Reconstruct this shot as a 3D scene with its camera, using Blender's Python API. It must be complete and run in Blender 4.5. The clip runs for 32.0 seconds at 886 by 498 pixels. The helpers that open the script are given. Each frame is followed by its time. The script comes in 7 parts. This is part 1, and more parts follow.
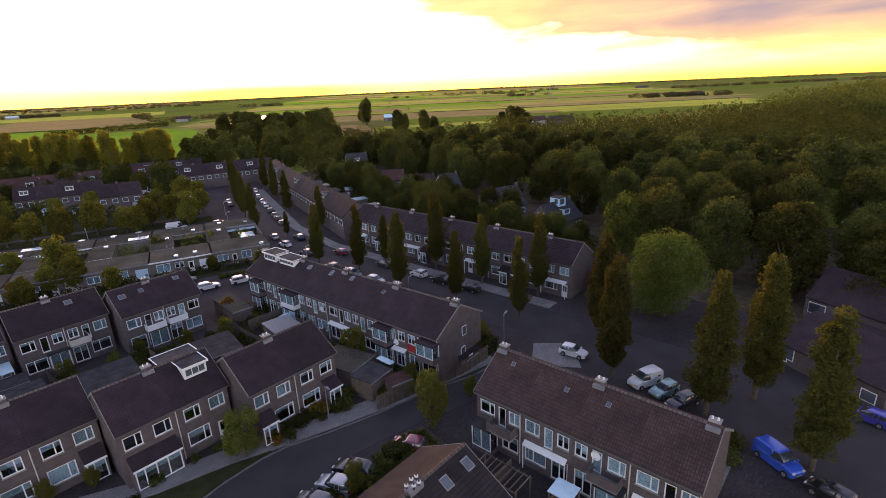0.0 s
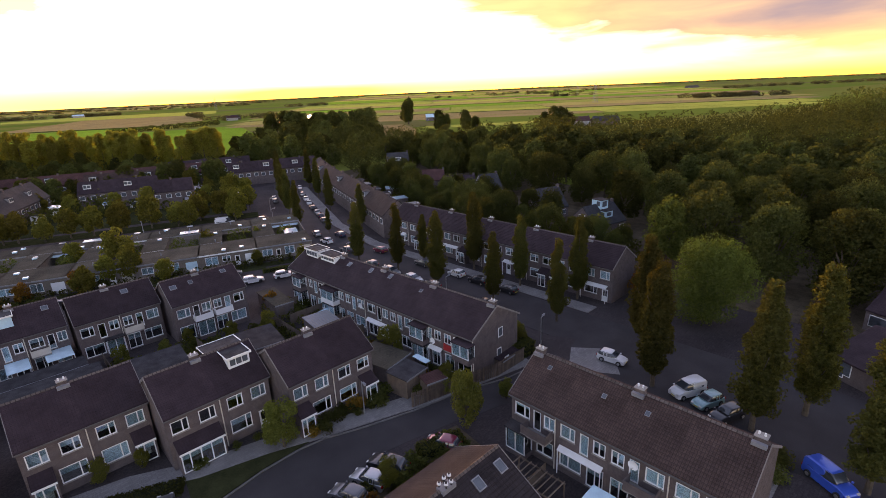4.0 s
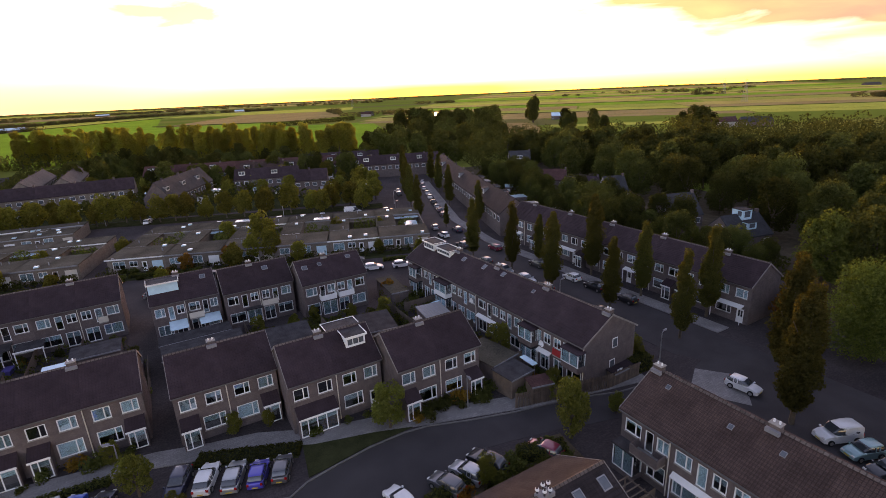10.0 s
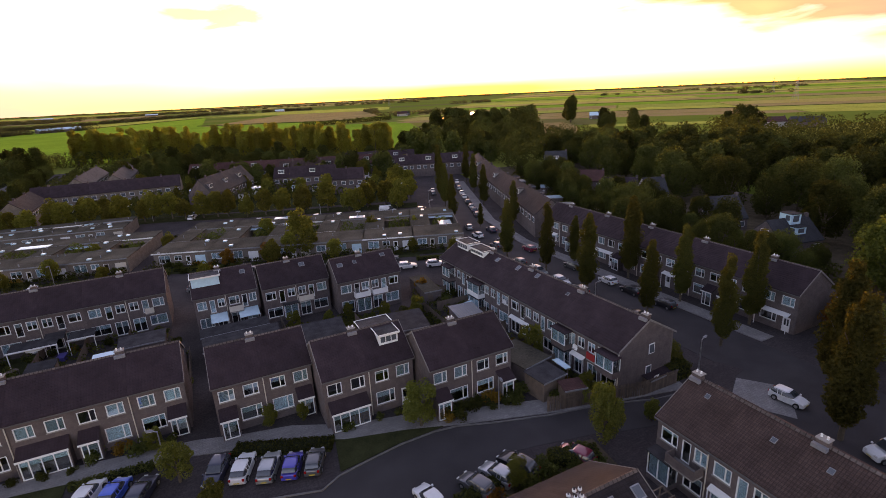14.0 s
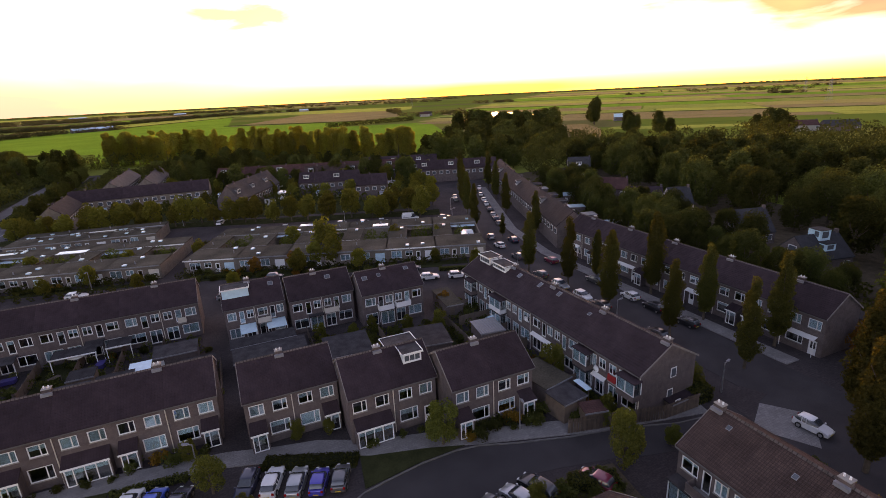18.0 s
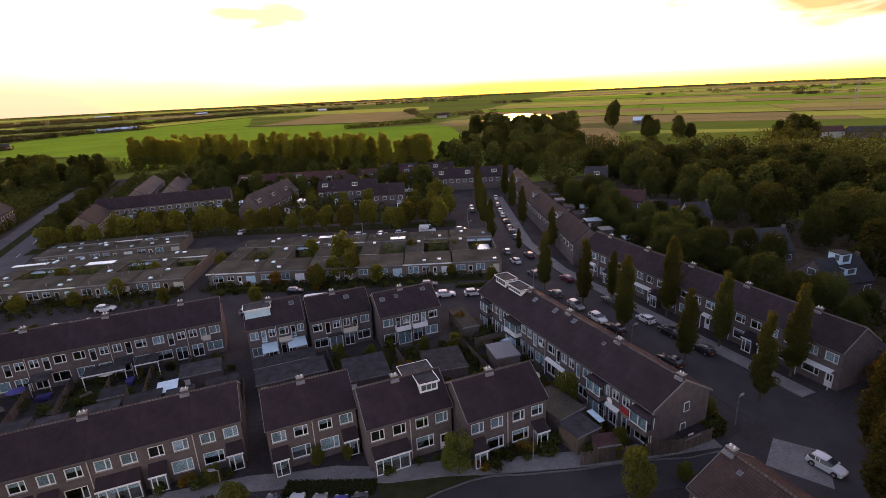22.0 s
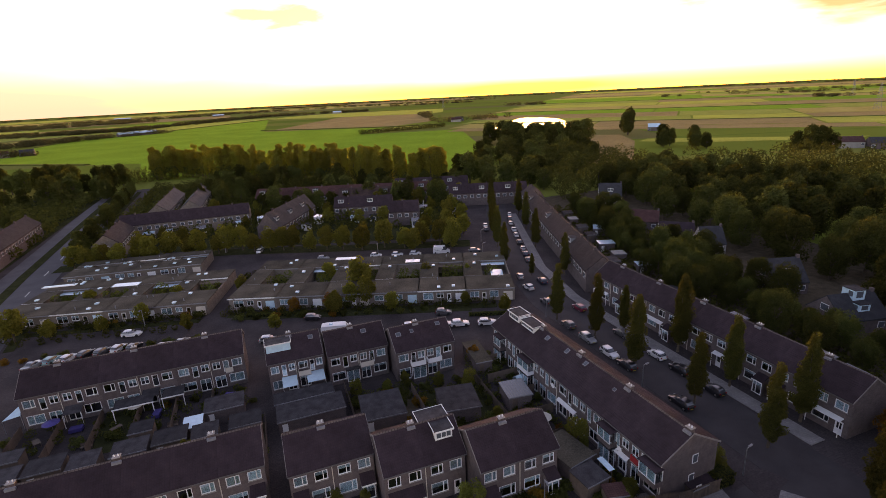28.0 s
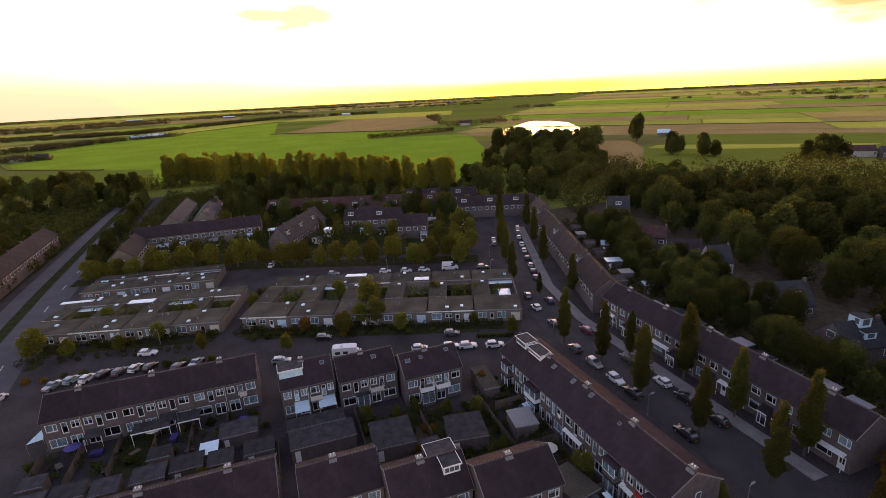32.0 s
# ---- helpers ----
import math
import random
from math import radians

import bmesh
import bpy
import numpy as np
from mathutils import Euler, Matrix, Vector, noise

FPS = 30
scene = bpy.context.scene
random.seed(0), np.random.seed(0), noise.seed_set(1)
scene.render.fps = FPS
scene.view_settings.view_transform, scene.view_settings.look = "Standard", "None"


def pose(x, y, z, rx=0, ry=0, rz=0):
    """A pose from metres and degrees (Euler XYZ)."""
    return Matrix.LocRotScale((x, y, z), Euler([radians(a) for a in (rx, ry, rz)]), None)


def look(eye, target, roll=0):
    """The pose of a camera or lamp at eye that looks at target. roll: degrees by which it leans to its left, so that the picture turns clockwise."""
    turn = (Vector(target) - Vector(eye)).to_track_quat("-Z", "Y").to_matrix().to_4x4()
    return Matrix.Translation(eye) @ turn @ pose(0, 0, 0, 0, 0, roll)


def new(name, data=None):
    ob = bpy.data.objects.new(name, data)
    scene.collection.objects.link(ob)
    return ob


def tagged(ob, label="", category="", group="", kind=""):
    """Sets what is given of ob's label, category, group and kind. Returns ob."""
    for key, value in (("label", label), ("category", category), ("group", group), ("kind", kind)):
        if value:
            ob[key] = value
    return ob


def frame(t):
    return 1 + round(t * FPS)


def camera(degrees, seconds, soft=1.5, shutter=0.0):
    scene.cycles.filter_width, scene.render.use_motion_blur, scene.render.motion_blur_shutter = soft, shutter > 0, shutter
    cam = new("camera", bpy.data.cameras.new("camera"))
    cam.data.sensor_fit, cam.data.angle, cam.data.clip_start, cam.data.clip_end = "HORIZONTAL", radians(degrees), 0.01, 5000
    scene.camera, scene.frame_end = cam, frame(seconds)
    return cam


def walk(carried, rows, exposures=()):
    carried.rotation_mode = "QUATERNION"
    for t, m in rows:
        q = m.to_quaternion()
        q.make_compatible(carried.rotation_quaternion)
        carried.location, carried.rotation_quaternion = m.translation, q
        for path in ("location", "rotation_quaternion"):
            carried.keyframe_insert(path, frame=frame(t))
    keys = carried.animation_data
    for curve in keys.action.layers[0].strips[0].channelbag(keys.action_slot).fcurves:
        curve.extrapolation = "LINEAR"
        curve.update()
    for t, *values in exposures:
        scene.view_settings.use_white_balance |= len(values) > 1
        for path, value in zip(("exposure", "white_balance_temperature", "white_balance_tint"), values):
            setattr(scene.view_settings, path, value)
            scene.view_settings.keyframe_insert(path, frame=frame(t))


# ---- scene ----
cam = camera(83.36, 32.0, soft=0.6)
PATH = [
    (0, 0.261, 0.182, 33.296, 71.854, 2.378, -48.881),
    (0.5, 0.252, 0.175, 33.311, 71.859, 2.366, -48.334),
    (1, 0.246, 0.165, 33.322, 71.874, 2.327, -47.699),
    (1.5, 0.242, 0.153, 33.329, 71.908, 2.301, -47.054),
    (2, 0.239, 0.142, 33.333, 71.986, 2.307, -46.421),
    (2.5, 0.236, 0.133, 33.335, 72.008, 2.307, -45.907),
    (3, 0.232, 0.127, 33.337, 72.026, 2.346, -45.433),
    (3.5, 0.229, 0.125, 33.338, 72.031, 2.381, -44.949),
    (5.5, 0.222, 0.125, 33.335, 72.126, 2.512, -40.935),
    (6, 0.226, 0.128, 33.331, 72.18, 2.534, -39.645),
    (6.5, 0.236, 0.131, 33.323, 72.191, 2.519, -38.388),
    (7, 0.251, 0.138, 33.313, 72.244, 2.501, -37.072),
    (7.5, 0.264, 0.146, 33.303, 72.306, 2.482, -35.719),
    (8, 0.275, 0.158, 33.291, 72.306, 2.492, -34.455),
    (8.5, 0.285, 0.172, 33.276, 72.343, 2.463, -33.312),
    (9, 0.294, 0.188, 33.262, 72.353, 2.427, -32.268),
    (9.5, 0.301, 0.202, 33.249, 72.366, 2.432, -31.327),
    (10, 0.302, 0.213, 33.241, 72.403, 2.443, -30.418),
    (10.5, 0.3, 0.219, 33.237, 72.454, 2.439, -29.762),
    (11, 0.295, 0.222, 33.237, 72.482, 2.436, -29.242),
    (11.5, 0.29, 0.221, 33.241, 72.501, 2.457, -28.55),
    (12, 0.287, 0.22, 33.248, 72.525, 2.454, -27.92),
    (12.5, 0.285, 0.222, 33.254, 72.498, 2.496, -27.487),
    (13, 0.28, 0.227, 33.26, 72.528, 2.527, -27.119),
    (13.5, 0.272, 0.23, 33.27, 72.536, 2.537, -26.751),
    (14, 0.26, 0.229, 33.291, 72.532, 2.601, -26.434),
    (14.5, 0.246, 0.223, 33.34, 72.416, 2.68, -26.121),
    (16.5, -0.005, 0.18, 34.68, 72.398, 2.688, -24.889),
    (17, -0.047, 0.136, 35.101, 72.501, 2.676, -24.578),
    (17.5, -0.088, 0.081, 35.59, 72.507, 2.63, -24.287),
    (18, -0.121, 0.028, 36.112, 72.503, 2.653, -23.984),
    (18.5, -0.147, -0.021, 36.643, 72.513, 2.62, -23.672),
    (19, -0.171, -0.06, 37.169, 72.51, 2.607, -23.407),
    (19.5, -0.198, -0.077, 37.697, 72.449, 2.602, -23.162),
    (20, -0.223, -0.084, 38.221, 72.438, 2.622, -22.924),
    (20.5, -0.228, -0.095, 38.738, 72.449, 2.608, -22.679),
    (21, -0.218, -0.116, 39.255, 72.438, 2.594, -22.46),
    (21.5, -0.198, -0.132, 39.784, 72.421, 2.626, -22.256),
    (22, -0.179, -0.153, 40.328, 72.437, 2.612, -22.063),
    (22.5, -0.166, -0.167, 40.882, 72.454, 2.636, -21.91),
    (23, -0.157, -0.173, 41.443, 72.464, 2.649, -21.794),
    (23.5, -0.152, -0.181, 42.006, 72.465, 2.624, -21.656),
    (24, -0.156, -0.19, 42.567, 72.471, 2.663, -21.56),
    (24.5, -0.169, -0.196, 43.129, 72.452, 2.672, -21.45),
    (25, -0.192, -0.199, 43.694, 72.454, 2.671, -21.335),
    (25.5, -0.214, -0.204, 44.26, 72.491, 2.664, -21.19),
    (27.5, -0.245, -0.251, 46.48, 72.454, 2.703, -20.661),
    (28, -0.247, -0.278, 47.065, 72.483, 2.706, -20.532),
    (28.5, -0.246, -0.318, 47.677, 72.518, 2.719, -20.399),
    (29, -0.238, -0.368, 48.313, 72.503, 2.719, -20.271),
    (29.5, -0.226, -0.409, 48.962, 72.531, 2.722, -20.128),
    (30, -0.215, -0.446, 49.62, 72.571, 2.734, -20.009),
    (30.5, -0.209, -0.473, 50.287, 72.546, 2.762, -19.9),
    (31, -0.213, -0.488, 50.958, 72.552, 2.766, -19.789),
    (31.5, -0.228, -0.491, 51.627, 72.55, 2.759, -19.687),
    (32, -0.248, -0.497, 52.297, 72.551, 2.75, -19.587),
]
walk(cam, [(t, pose(x, y, z, rx, ry, rz)) for t, x, y, z, rx, ry, rz in PATH], exposures=[(0, 3.28, 8200, 46), (6, 3.23, 8300, 46), (13, 3.08, 8500, 48), (19, 3.0, 8700, 50), (32, 2.99, 8800, 50)])


# ---- sky, sun ----
SUN_AZ, SUN_EL = radians(60.3), radians(1.1)
world = bpy.data.worlds.new("sky")
scene.world = world
world.use_nodes = True
wn, wl = world.node_tree.nodes, world.node_tree.links
wn.clear()


def wnode(kind, **kw):
    nd = wn.new(kind)
    for k, v in kw.items():
        nd.inputs[k].default_value = v
    return nd


def wmath(op, a, b=None):
    nd = wn.new("ShaderNodeMath")
    nd.operation = op
    for i, s in enumerate((a, b)):
        if s is None:
            continue
        if isinstance(s, (int, float)):
            nd.inputs[i].default_value = s
        else:
            wl.new(s, nd.inputs[i])
    return nd.outputs[0]


sky = wn.new("ShaderNodeTexSky")
sky.sky_type = "NISHITA"
sky.sun_disc = False
sky.sun_elevation = SUN_EL
sky.sun_rotation = radians(90) - SUN_AZ
sky.altitude = 0
sky.air_density, sky.dust_density, sky.ozone_density = 0.65, 0.55, 1.32
coord = wn.new("ShaderNodeTexCoord")
split = wn.new("ShaderNodeSeparateXYZ")
wl.new(coord.outputs["Generated"], split.inputs[0])
# cloud sheets: noise on a plane high overhead, so that they flatten towards the horizon
high = wmath("MAXIMUM", wmath("ADD", split.outputs[2], 0.03), 0.01)
px, py = wmath("DIVIDE", split.outputs[0], high), wmath("DIVIDE", split.outputs[1], high)
join = wn.new("ShaderNodeCombineXYZ")
wl.new(px, join.inputs[0]), wl.new(py, join.inputs[1])
cloud_noise = wnode("ShaderNodeTexNoise", Scale=0.30, Detail=7.0, Roughness=0.58, Distortion=0.5)
wl.new(join.outputs[0], cloud_noise.inputs["Vector"])
azimuth = wmath("ARCTAN2", split.outputs[1], split.outputs[0])
height = wmath("ARCSINE", split.outputs[2])


low = wn.new("ShaderNodeCombineXYZ")
wl.new(wmath("MULTIPLY", azimuth, 7.0), low.inputs[0]), wl.new(wmath("MULTIPLY", height, 34.0), low.inputs[1])
streaks = wnode("ShaderNodeTexNoise", Scale=1.0, Detail=5.0, Roughness=0.5, Distortion=0.5)
wl.new(low.outputs[0], streaks.inputs["Vector"])


def bank(az, el, wide, tall, ragged, soft):
    """How much of a cloud bank round that azimuth and height, in degrees, covers the sky; its edge is ragged by the noise."""
    a = wmath("DIVIDE", wmath("SUBTRACT", azimuth, radians(az)), radians(wide))
    b = wmath("DIVIDE", wmath("SUBTRACT", height, radians(el)), radians(tall))
    r = wmath("SQRT", wmath("ADD", wmath("MULTIPLY", a, a), wmath("MULTIPLY", b, b)))
    r = wmath("ADD", r, wmath("MULTIPLY", wmath("SUBTRACT", streaks.outputs[0], 0.5), ragged))
    return wmath("MINIMUM", wmath("MAXIMUM", wmath("MULTIPLY", wmath("SUBTRACT", 1.0, r), soft), 0.0), 1.0)


banks = [bank(-10, 14.0, 70, 14.2, 0.35, 6.0), bank(86, 8.1, 9.0, 1.3, 2.6, 1.6), bank(112, 5.6, 6.0, 0.8, 2.4, 1.2), bank(142, 0.0, 78, 5.5, 0.25, 2.0), bank(129, 12.5, 27, 9.0, 0.3, 3.0), bank(61, 0.0, 30, 2.0, 0.15, 1.3)]
amount = wmath("MAXIMUM", wmath("MAXIMUM", banks[0], wmath("MULTIPLY", banks[1], 0.85)), wmath("MULTIPLY", banks[2], 0.6))
tone = wn.new("ShaderNodeMixRGB")
gold = wn.new("ShaderNodeMixRGB")
gold.inputs[1].default_value, gold.inputs[2].default_value = (1.15, 0.88, 0.36, 1), (0.80, 0.55, 0.24, 1)
wl.new(gold.outputs[0], tone.inputs[1])
tone.inputs[2].default_value = (0.25, 0.28, 0.34, 1)
thick = wmath("MINIMUM", wmath("MAXIMUM", wmath("MULTIPLY", wmath("SUBTRACT", wmath("ADD", wmath("MULTIPLY", streaks.outputs[0], 0.6), wmath("MULTIPLY", cloud_noise.outputs[0], 0.4)), 0.30), 2.6), 0.0), 1.0)
wl.new(thick, gold.inputs[0])
# the bank is gold near the sun and along its lower edge, grey above and farther round
rise = wmath("MINIMUM", wmath("MAXIMUM", wmath("DIVIDE", wmath("SUBTRACT", height, radians(2.5)), radians(2.2)), 0.0), 1.0)
round_to = wmath("MINIMUM", wmath("MAXIMUM", wmath("DIVIDE", wmath("SUBTRACT", radians(36), azimuth), radians(22)), 0.14), 1.0)
wl.new(wmath("MULTIPLY", wmath("MULTIPLY", wmath("ADD", wmath("MULTIPLY", thick, 0.4), 0.6), rise), wmath("MULTIPLY", round_to, amount)), tone.inputs[0])
# pale evening mist along the horizon, away from the sun
mist = wn.new("ShaderNodeMixRGB")
wl.new(wmath("MULTIPLY", banks[3], 0.92), mist.inputs[0])
wl.new(sky.outputs[0], mist.inputs[1])
mist.inputs[2].default_value = (1.0, 0.76, 0.56, 1)
mixer = wn.new("ShaderNodeMixRGB")
wl.new(amount, mixer.inputs[0])
# clear pale blue higher up, farther from the sun
clear = wn.new("ShaderNodeMixRGB")
wl.new(wmath("MULTIPLY", banks[4], 0.9), clear.inputs[0])
wl.new(mist.outputs[0], clear.inputs[1])
clear.inputs[2].default_value = (0.52, 0.84, 0.92, 1)
# orange glow low over the horizon round the sun
glow = wn.new("ShaderNodeMixRGB")
wl.new(wmath("MULTIPLY", banks[5], 0.95), glow.inputs[0])
wl.new(clear.outputs[0], glow.inputs[1])
glow.inputs[2].default_value = (1.35, 0.60, 0.17, 1)
wl.new(glow.outputs[0], mixer.inputs[1])
wl.new(tone.outputs[0], mixer.inputs[2])
back = wnode("ShaderNodeBackground", Strength=0.15)
wl.new(mixer.outputs[0], back.inputs[0])
out = wn.new("ShaderNodeOutputWorld")
wl.new(back.outputs[0], out.inputs[0])

sun = new("sun", bpy.data.lights.new("sun", "SUN"))
sun.data.energy, sun.data.angle, sun.data.color = 0.2, radians(0.53), (1.0, 0.72, 0.42)
sun.matrix_world = look((0, 0, 0), (-math.cos(SUN_AZ) * math.cos(SUN_EL), -math.sin(SUN_AZ) * math.cos(SUN_EL), -math.sin(SUN_EL)))


# ---- materials ----
def mat(name, color, rough=0.8, scale=3.0, vary=0.25, bump=0.1, metal=0.0, tint=None, fine=40.0, each=0.0, coat=0.0, spec=0.5, deep=0.05):
    """A surface with stains at one scale and grain at a finer one, and a tone that differs from piece to piece."""
    m = bpy.data.materials.new(name)
    m.use_nodes = True
    n, l = m.node_tree.nodes, m.node_tree.links
    b = n["Principled BSDF"]
    b.inputs["Roughness"].default_value, b.inputs["Metallic"].default_value = rough, metal
    b.inputs["Specular IOR Level"].default_value = spec
    b.inputs["Coat Weight"].default_value = coat
    co = n.new("ShaderNodeTexCoord")
    big, small = n.new("ShaderNodeTexNoise"), n.new("ShaderNodeTexNoise")
    big.inputs["Scale"].default_value, big.inputs["Detail"].default_value = scale, 5
    small.inputs["Scale"].default_value, small.inputs["Detail"].default_value = fine, 3
    for t in (big, small):
        l.new(co.outputs["Object"], t.inputs["Vector"])
    add = n.new("ShaderNodeMath")
    add.operation = "ADD"
    l.new(big.outputs[0], add.inputs[0]), l.new(small.outputs[0], add.inputs[1])
    half = n.new("ShaderNodeMapRange")
    half.inputs[1].default_value, half.inputs[2].default_value = 0.7, 1.3
    half.inputs[3].default_value, half.inputs[4].default_value = 0, 1
    l.new(add.outputs[0], half.inputs[0])
    mix = n.new("ShaderNodeMixRGB")
    lo = tint or tuple(c * (1 - vary) for c in color)
    hi = tuple(min(1, c * (1 + vary)) for c in color)
    mix.inputs[1].default_value, mix.inputs[2].default_value = (*lo, 1), (*hi, 1)
    l.new(half.outputs[0], mix.inputs[0])
    last = mix.outputs[0]
    if each:
        info = n.new("ShaderNodeObjectInfo")
        hsv = n.new("ShaderNodeHueSaturation")
        val = n.new("ShaderNodeMapRange")
        val.inputs[3].default_value, val.inputs[4].default_value = 1 - each, 1 + each
        l.new(info.outputs["Random"], val.inputs[0]), l.new(val.outputs[0], hsv.inputs["Value"]), l.new(last, hsv.inputs["Color"])
        last = hsv.outputs[0]
    l.new(last, b.inputs["Base Color"])
    if bump:
        bp = n.new("ShaderNodeBump")
        bp.inputs["Strength"].default_value, bp.inputs["Distance"].default_value = bump, deep
        l.new(small.outputs[0], bp.inputs["Height"]), l.new(bp.outputs[0], b.inputs["Normal"])
    m["mix"] = mix.name
    return m


def courses(m, width, height, joint, dark, depth=0.4, offset=0.5, axis="wall", blend=0.6):
    """Adds brick or tile courses, at real size, to a material made by mat()."""
    n, l = m.node_tree.nodes, m.node_tree.links
    b = n["Principled BSDF"]
    co = n.new("ShaderNodeTexCoord")
    s = n.new("ShaderNodeSeparateXYZ")
    l.new(co.outputs["Object"], s.inputs[0])
    j = n.new("ShaderNodeCombineXYZ")
    along = n.new("ShaderNodeMath")
    along.operation = "ADD"
    if axis == "wall":
        l.new(s.outputs[0], along.inputs[0]), l.new(s.outputs[1], along.inputs[1]), l.new(s.outputs[2], j.inputs[1])
    elif axis == "roof":
        l.new(s.outputs[0], along.inputs[0]), l.new(s.outputs[1], j.inputs[1])
    else:
        l.new(s.outputs[0], along.inputs[0]), l.new(s.outputs[1], j.inputs[1])
    if axis != "wall":
        along.inputs[1].default_value = 0
    l.new(along.outputs[0], j.inputs[0])
    br = n.new("ShaderNodeTexBrick")
    br.offset = offset
    br.inputs["Scale"].default_value = 1
    br.inputs["Brick Width"].default_value, br.inputs["Row Height"].default_value = width, height
    br.inputs["Mortar Size"].default_value, br.inputs["Mortar Smooth"].default_value = joint, 0.3
    br.inputs["Color1"].default_value, br.inputs["Color2"].default_value = (1, 1, 1, 1), (0.72, 0.72, 0.72, 1)
    br.inputs["Mortar"].default_value = (dark, dark, dark, 1)
    l.new(j.outputs[0], br.inputs["Vector"])
    old = b.inputs["Base Color"].links[0].from_socket
    mu = n.new("ShaderNodeMixRGB")
    mu.blend_type = "MULTIPLY"
    mu.inputs[0].default_value = blend
    l.new(old, mu.inputs[1]), l.new(br.outputs["Color"], mu.inputs[2])
    l.new(mu.outputs[0], b.inputs["Base Color"])
    bp = n.new("ShaderNodeBump")
    bp.inputs["Strength"].default_value, bp.inputs["Distance"].default_value = depth, 0.03
    bp.invert = True
    l.new(br.outputs["Fac"], bp.inputs["Height"])
    if b.inputs["Normal"].links:
        l.new(b.inputs["Normal"].links[0].from_socket, bp.inputs["Normal"])
    l.new(bp.outputs[0], b.inputs["Normal"])
    return m


def leafy(name, color, glow, each=0.25, thin=0.45):
    """Leaves: a matt face that also lets light through, each clump and each tree in its own tone."""
    m = bpy.data.materials.new(name)
    m.use_nodes = True
    n, l = m.node_tree.nodes, m.node_tree.links
    n.clear()
    geo, info = n.new("ShaderNodeNewGeometry"), n.new("ShaderNodeObjectInfo")
    hsv = n.new("ShaderNodeHueSaturation")
    hsv.inputs["Color"].default_value = (*color, 1)
    v1, v2, v3 = n.new("ShaderNodeMapRange"), n.new("ShaderNodeMapRange"), n.new("ShaderNodeMath")
    v1.inputs[3].default_value, v1.inputs[4].default_value = 0.7, 1.35
    v2.inputs[3].default_value, v2.inputs[4].default_value = 1 - each, 1 + each
    v3.operation = "MULTIPLY"
    l.new(geo.outputs["Random Per Island"], v1.inputs[0]), l.new(info.outputs["Random"], v2.inputs[0])
    l.new(v1.outputs[0], v3.inputs[0]), l.new(v2.outputs[0], v3.inputs[1]), l.new(v3.outputs[0], hsv.inputs["Value"])
    hue = n.new("ShaderNodeMapRange")
    hue.inputs[3].default_value, hue.inputs[4].default_value = 0.475, 0.515
    l.new(info.outputs["Random"], hue.inputs[0]), l.new(hue.outputs[0], hsv.inputs["Hue"])
    d, t, mx, o = n.new("ShaderNodeBsdfDiffuse"), n.new("ShaderNodeBsdfTranslucent"), n.new("ShaderNodeMixShader"), n.new("ShaderNodeOutputMaterial")
    l.new(hsv.outputs[0], d.inputs[0])
    tw = n.new("ShaderNodeMixRGB")
    tw.blend_type = "MULTIPLY"
    tw.inputs[0].default_value, tw.inputs[2].default_value = 1, (*glow, 1)
    l.new(hsv.outputs[0], tw.inputs[1]), l.new(tw.outputs[0], t.inputs[0])
    mx.inputs[0].default_value = thin
    l.new(d.outputs[0], mx.inputs[1]), l.new(t.outputs[0], mx.inputs[2]), l.new(mx.outputs[0], o.inputs[0])
    return m


def pane_mat(name, tint=(0.86, 0.93, 0.95)):
    """Thin window glass: clear, with a faint mirror image."""
    m = bpy.data.materials.new(name)
    m.use_nodes = True
    n, l = m.node_tree.nodes, m.node_tree.links
    n.clear()
    tr, gl, mx, o = n.new("ShaderNodeBsdfTransparent"), n.new("ShaderNodeBsdfGlossy"), n.new("ShaderNodeMixShader"), n.new("ShaderNodeOutputMaterial")
    mx.inputs[0].default_value = 0.3
    tr.inputs[0].default_value = (*tint, 1)
    gl.inputs[1].default_value = 0.03
    l.new(tr.outputs[0], mx.inputs[1]), l.new(gl.outputs[0], mx.inputs[2]), l.new(mx.outputs[0], o.inputs[0])
    return m


BRICK = courses(mat("brown_brick", (0.168, 0.136, 0.133), 0.9, 1.2, 0.25, 0.15, each=0.10, spec=0.15), 0.22, 0.065, 0.012, 0.55)
BRICK_GREY = courses(mat("grey_brick", (0.24, 0.205, 0.175), 0.9, 1.2, 0.25, 0.15, each=0.10, spec=0.15), 0.22, 0.065, 0.012, 0.55)
TILE_DARK = courses(mat("dark_roof_tiles", (0.056, 0.038, 0.045), 0.75, 0.7, 0.35, 0.2, each=0.14, spec=0.12), 0.26, 0.29, 0.03, 0.45, 1.0, 0.0, "roof", 0.35)
TILE_BROWN = courses(mat("brown_roof_tiles", (0.098, 0.064, 0.058), 0.8, 0.6, 0.35, 0.2, each=0.08, spec=0.12), 0.22, 0.29, 0.03, 0.38, 1.0, 0.0, "roof", 0.7)
WHITE = mat("white_paint", (0.82, 0.85, 0.85), 0.45, 2.0, 0.06, 0.02)
CREAM = mat("cream_panel", (0.62, 0.58, 0.50), 0.6, 2.0, 0.1, 0.03)
GLASS = pane_mat("window_glass")
# near-black that paints the dimness of unlit rooms
ROOM_DIM = mat("room_dim_black", (0.03, 0.03, 0.035), 0.9, 1.0, 0.3, 0.0)
# curtains carry in their colour the blue sky mirrored by the panes
CURTAIN = mat("sky_tinted_net_curtain", (0.50, 0.72, 0.80), 0.9, 6.0, 0.10, 0.1, each=0.35)
LEAD = mat("lead_flashing", (0.22, 0.23, 0.25), 0.55, 3.0, 0.2, 0.05)
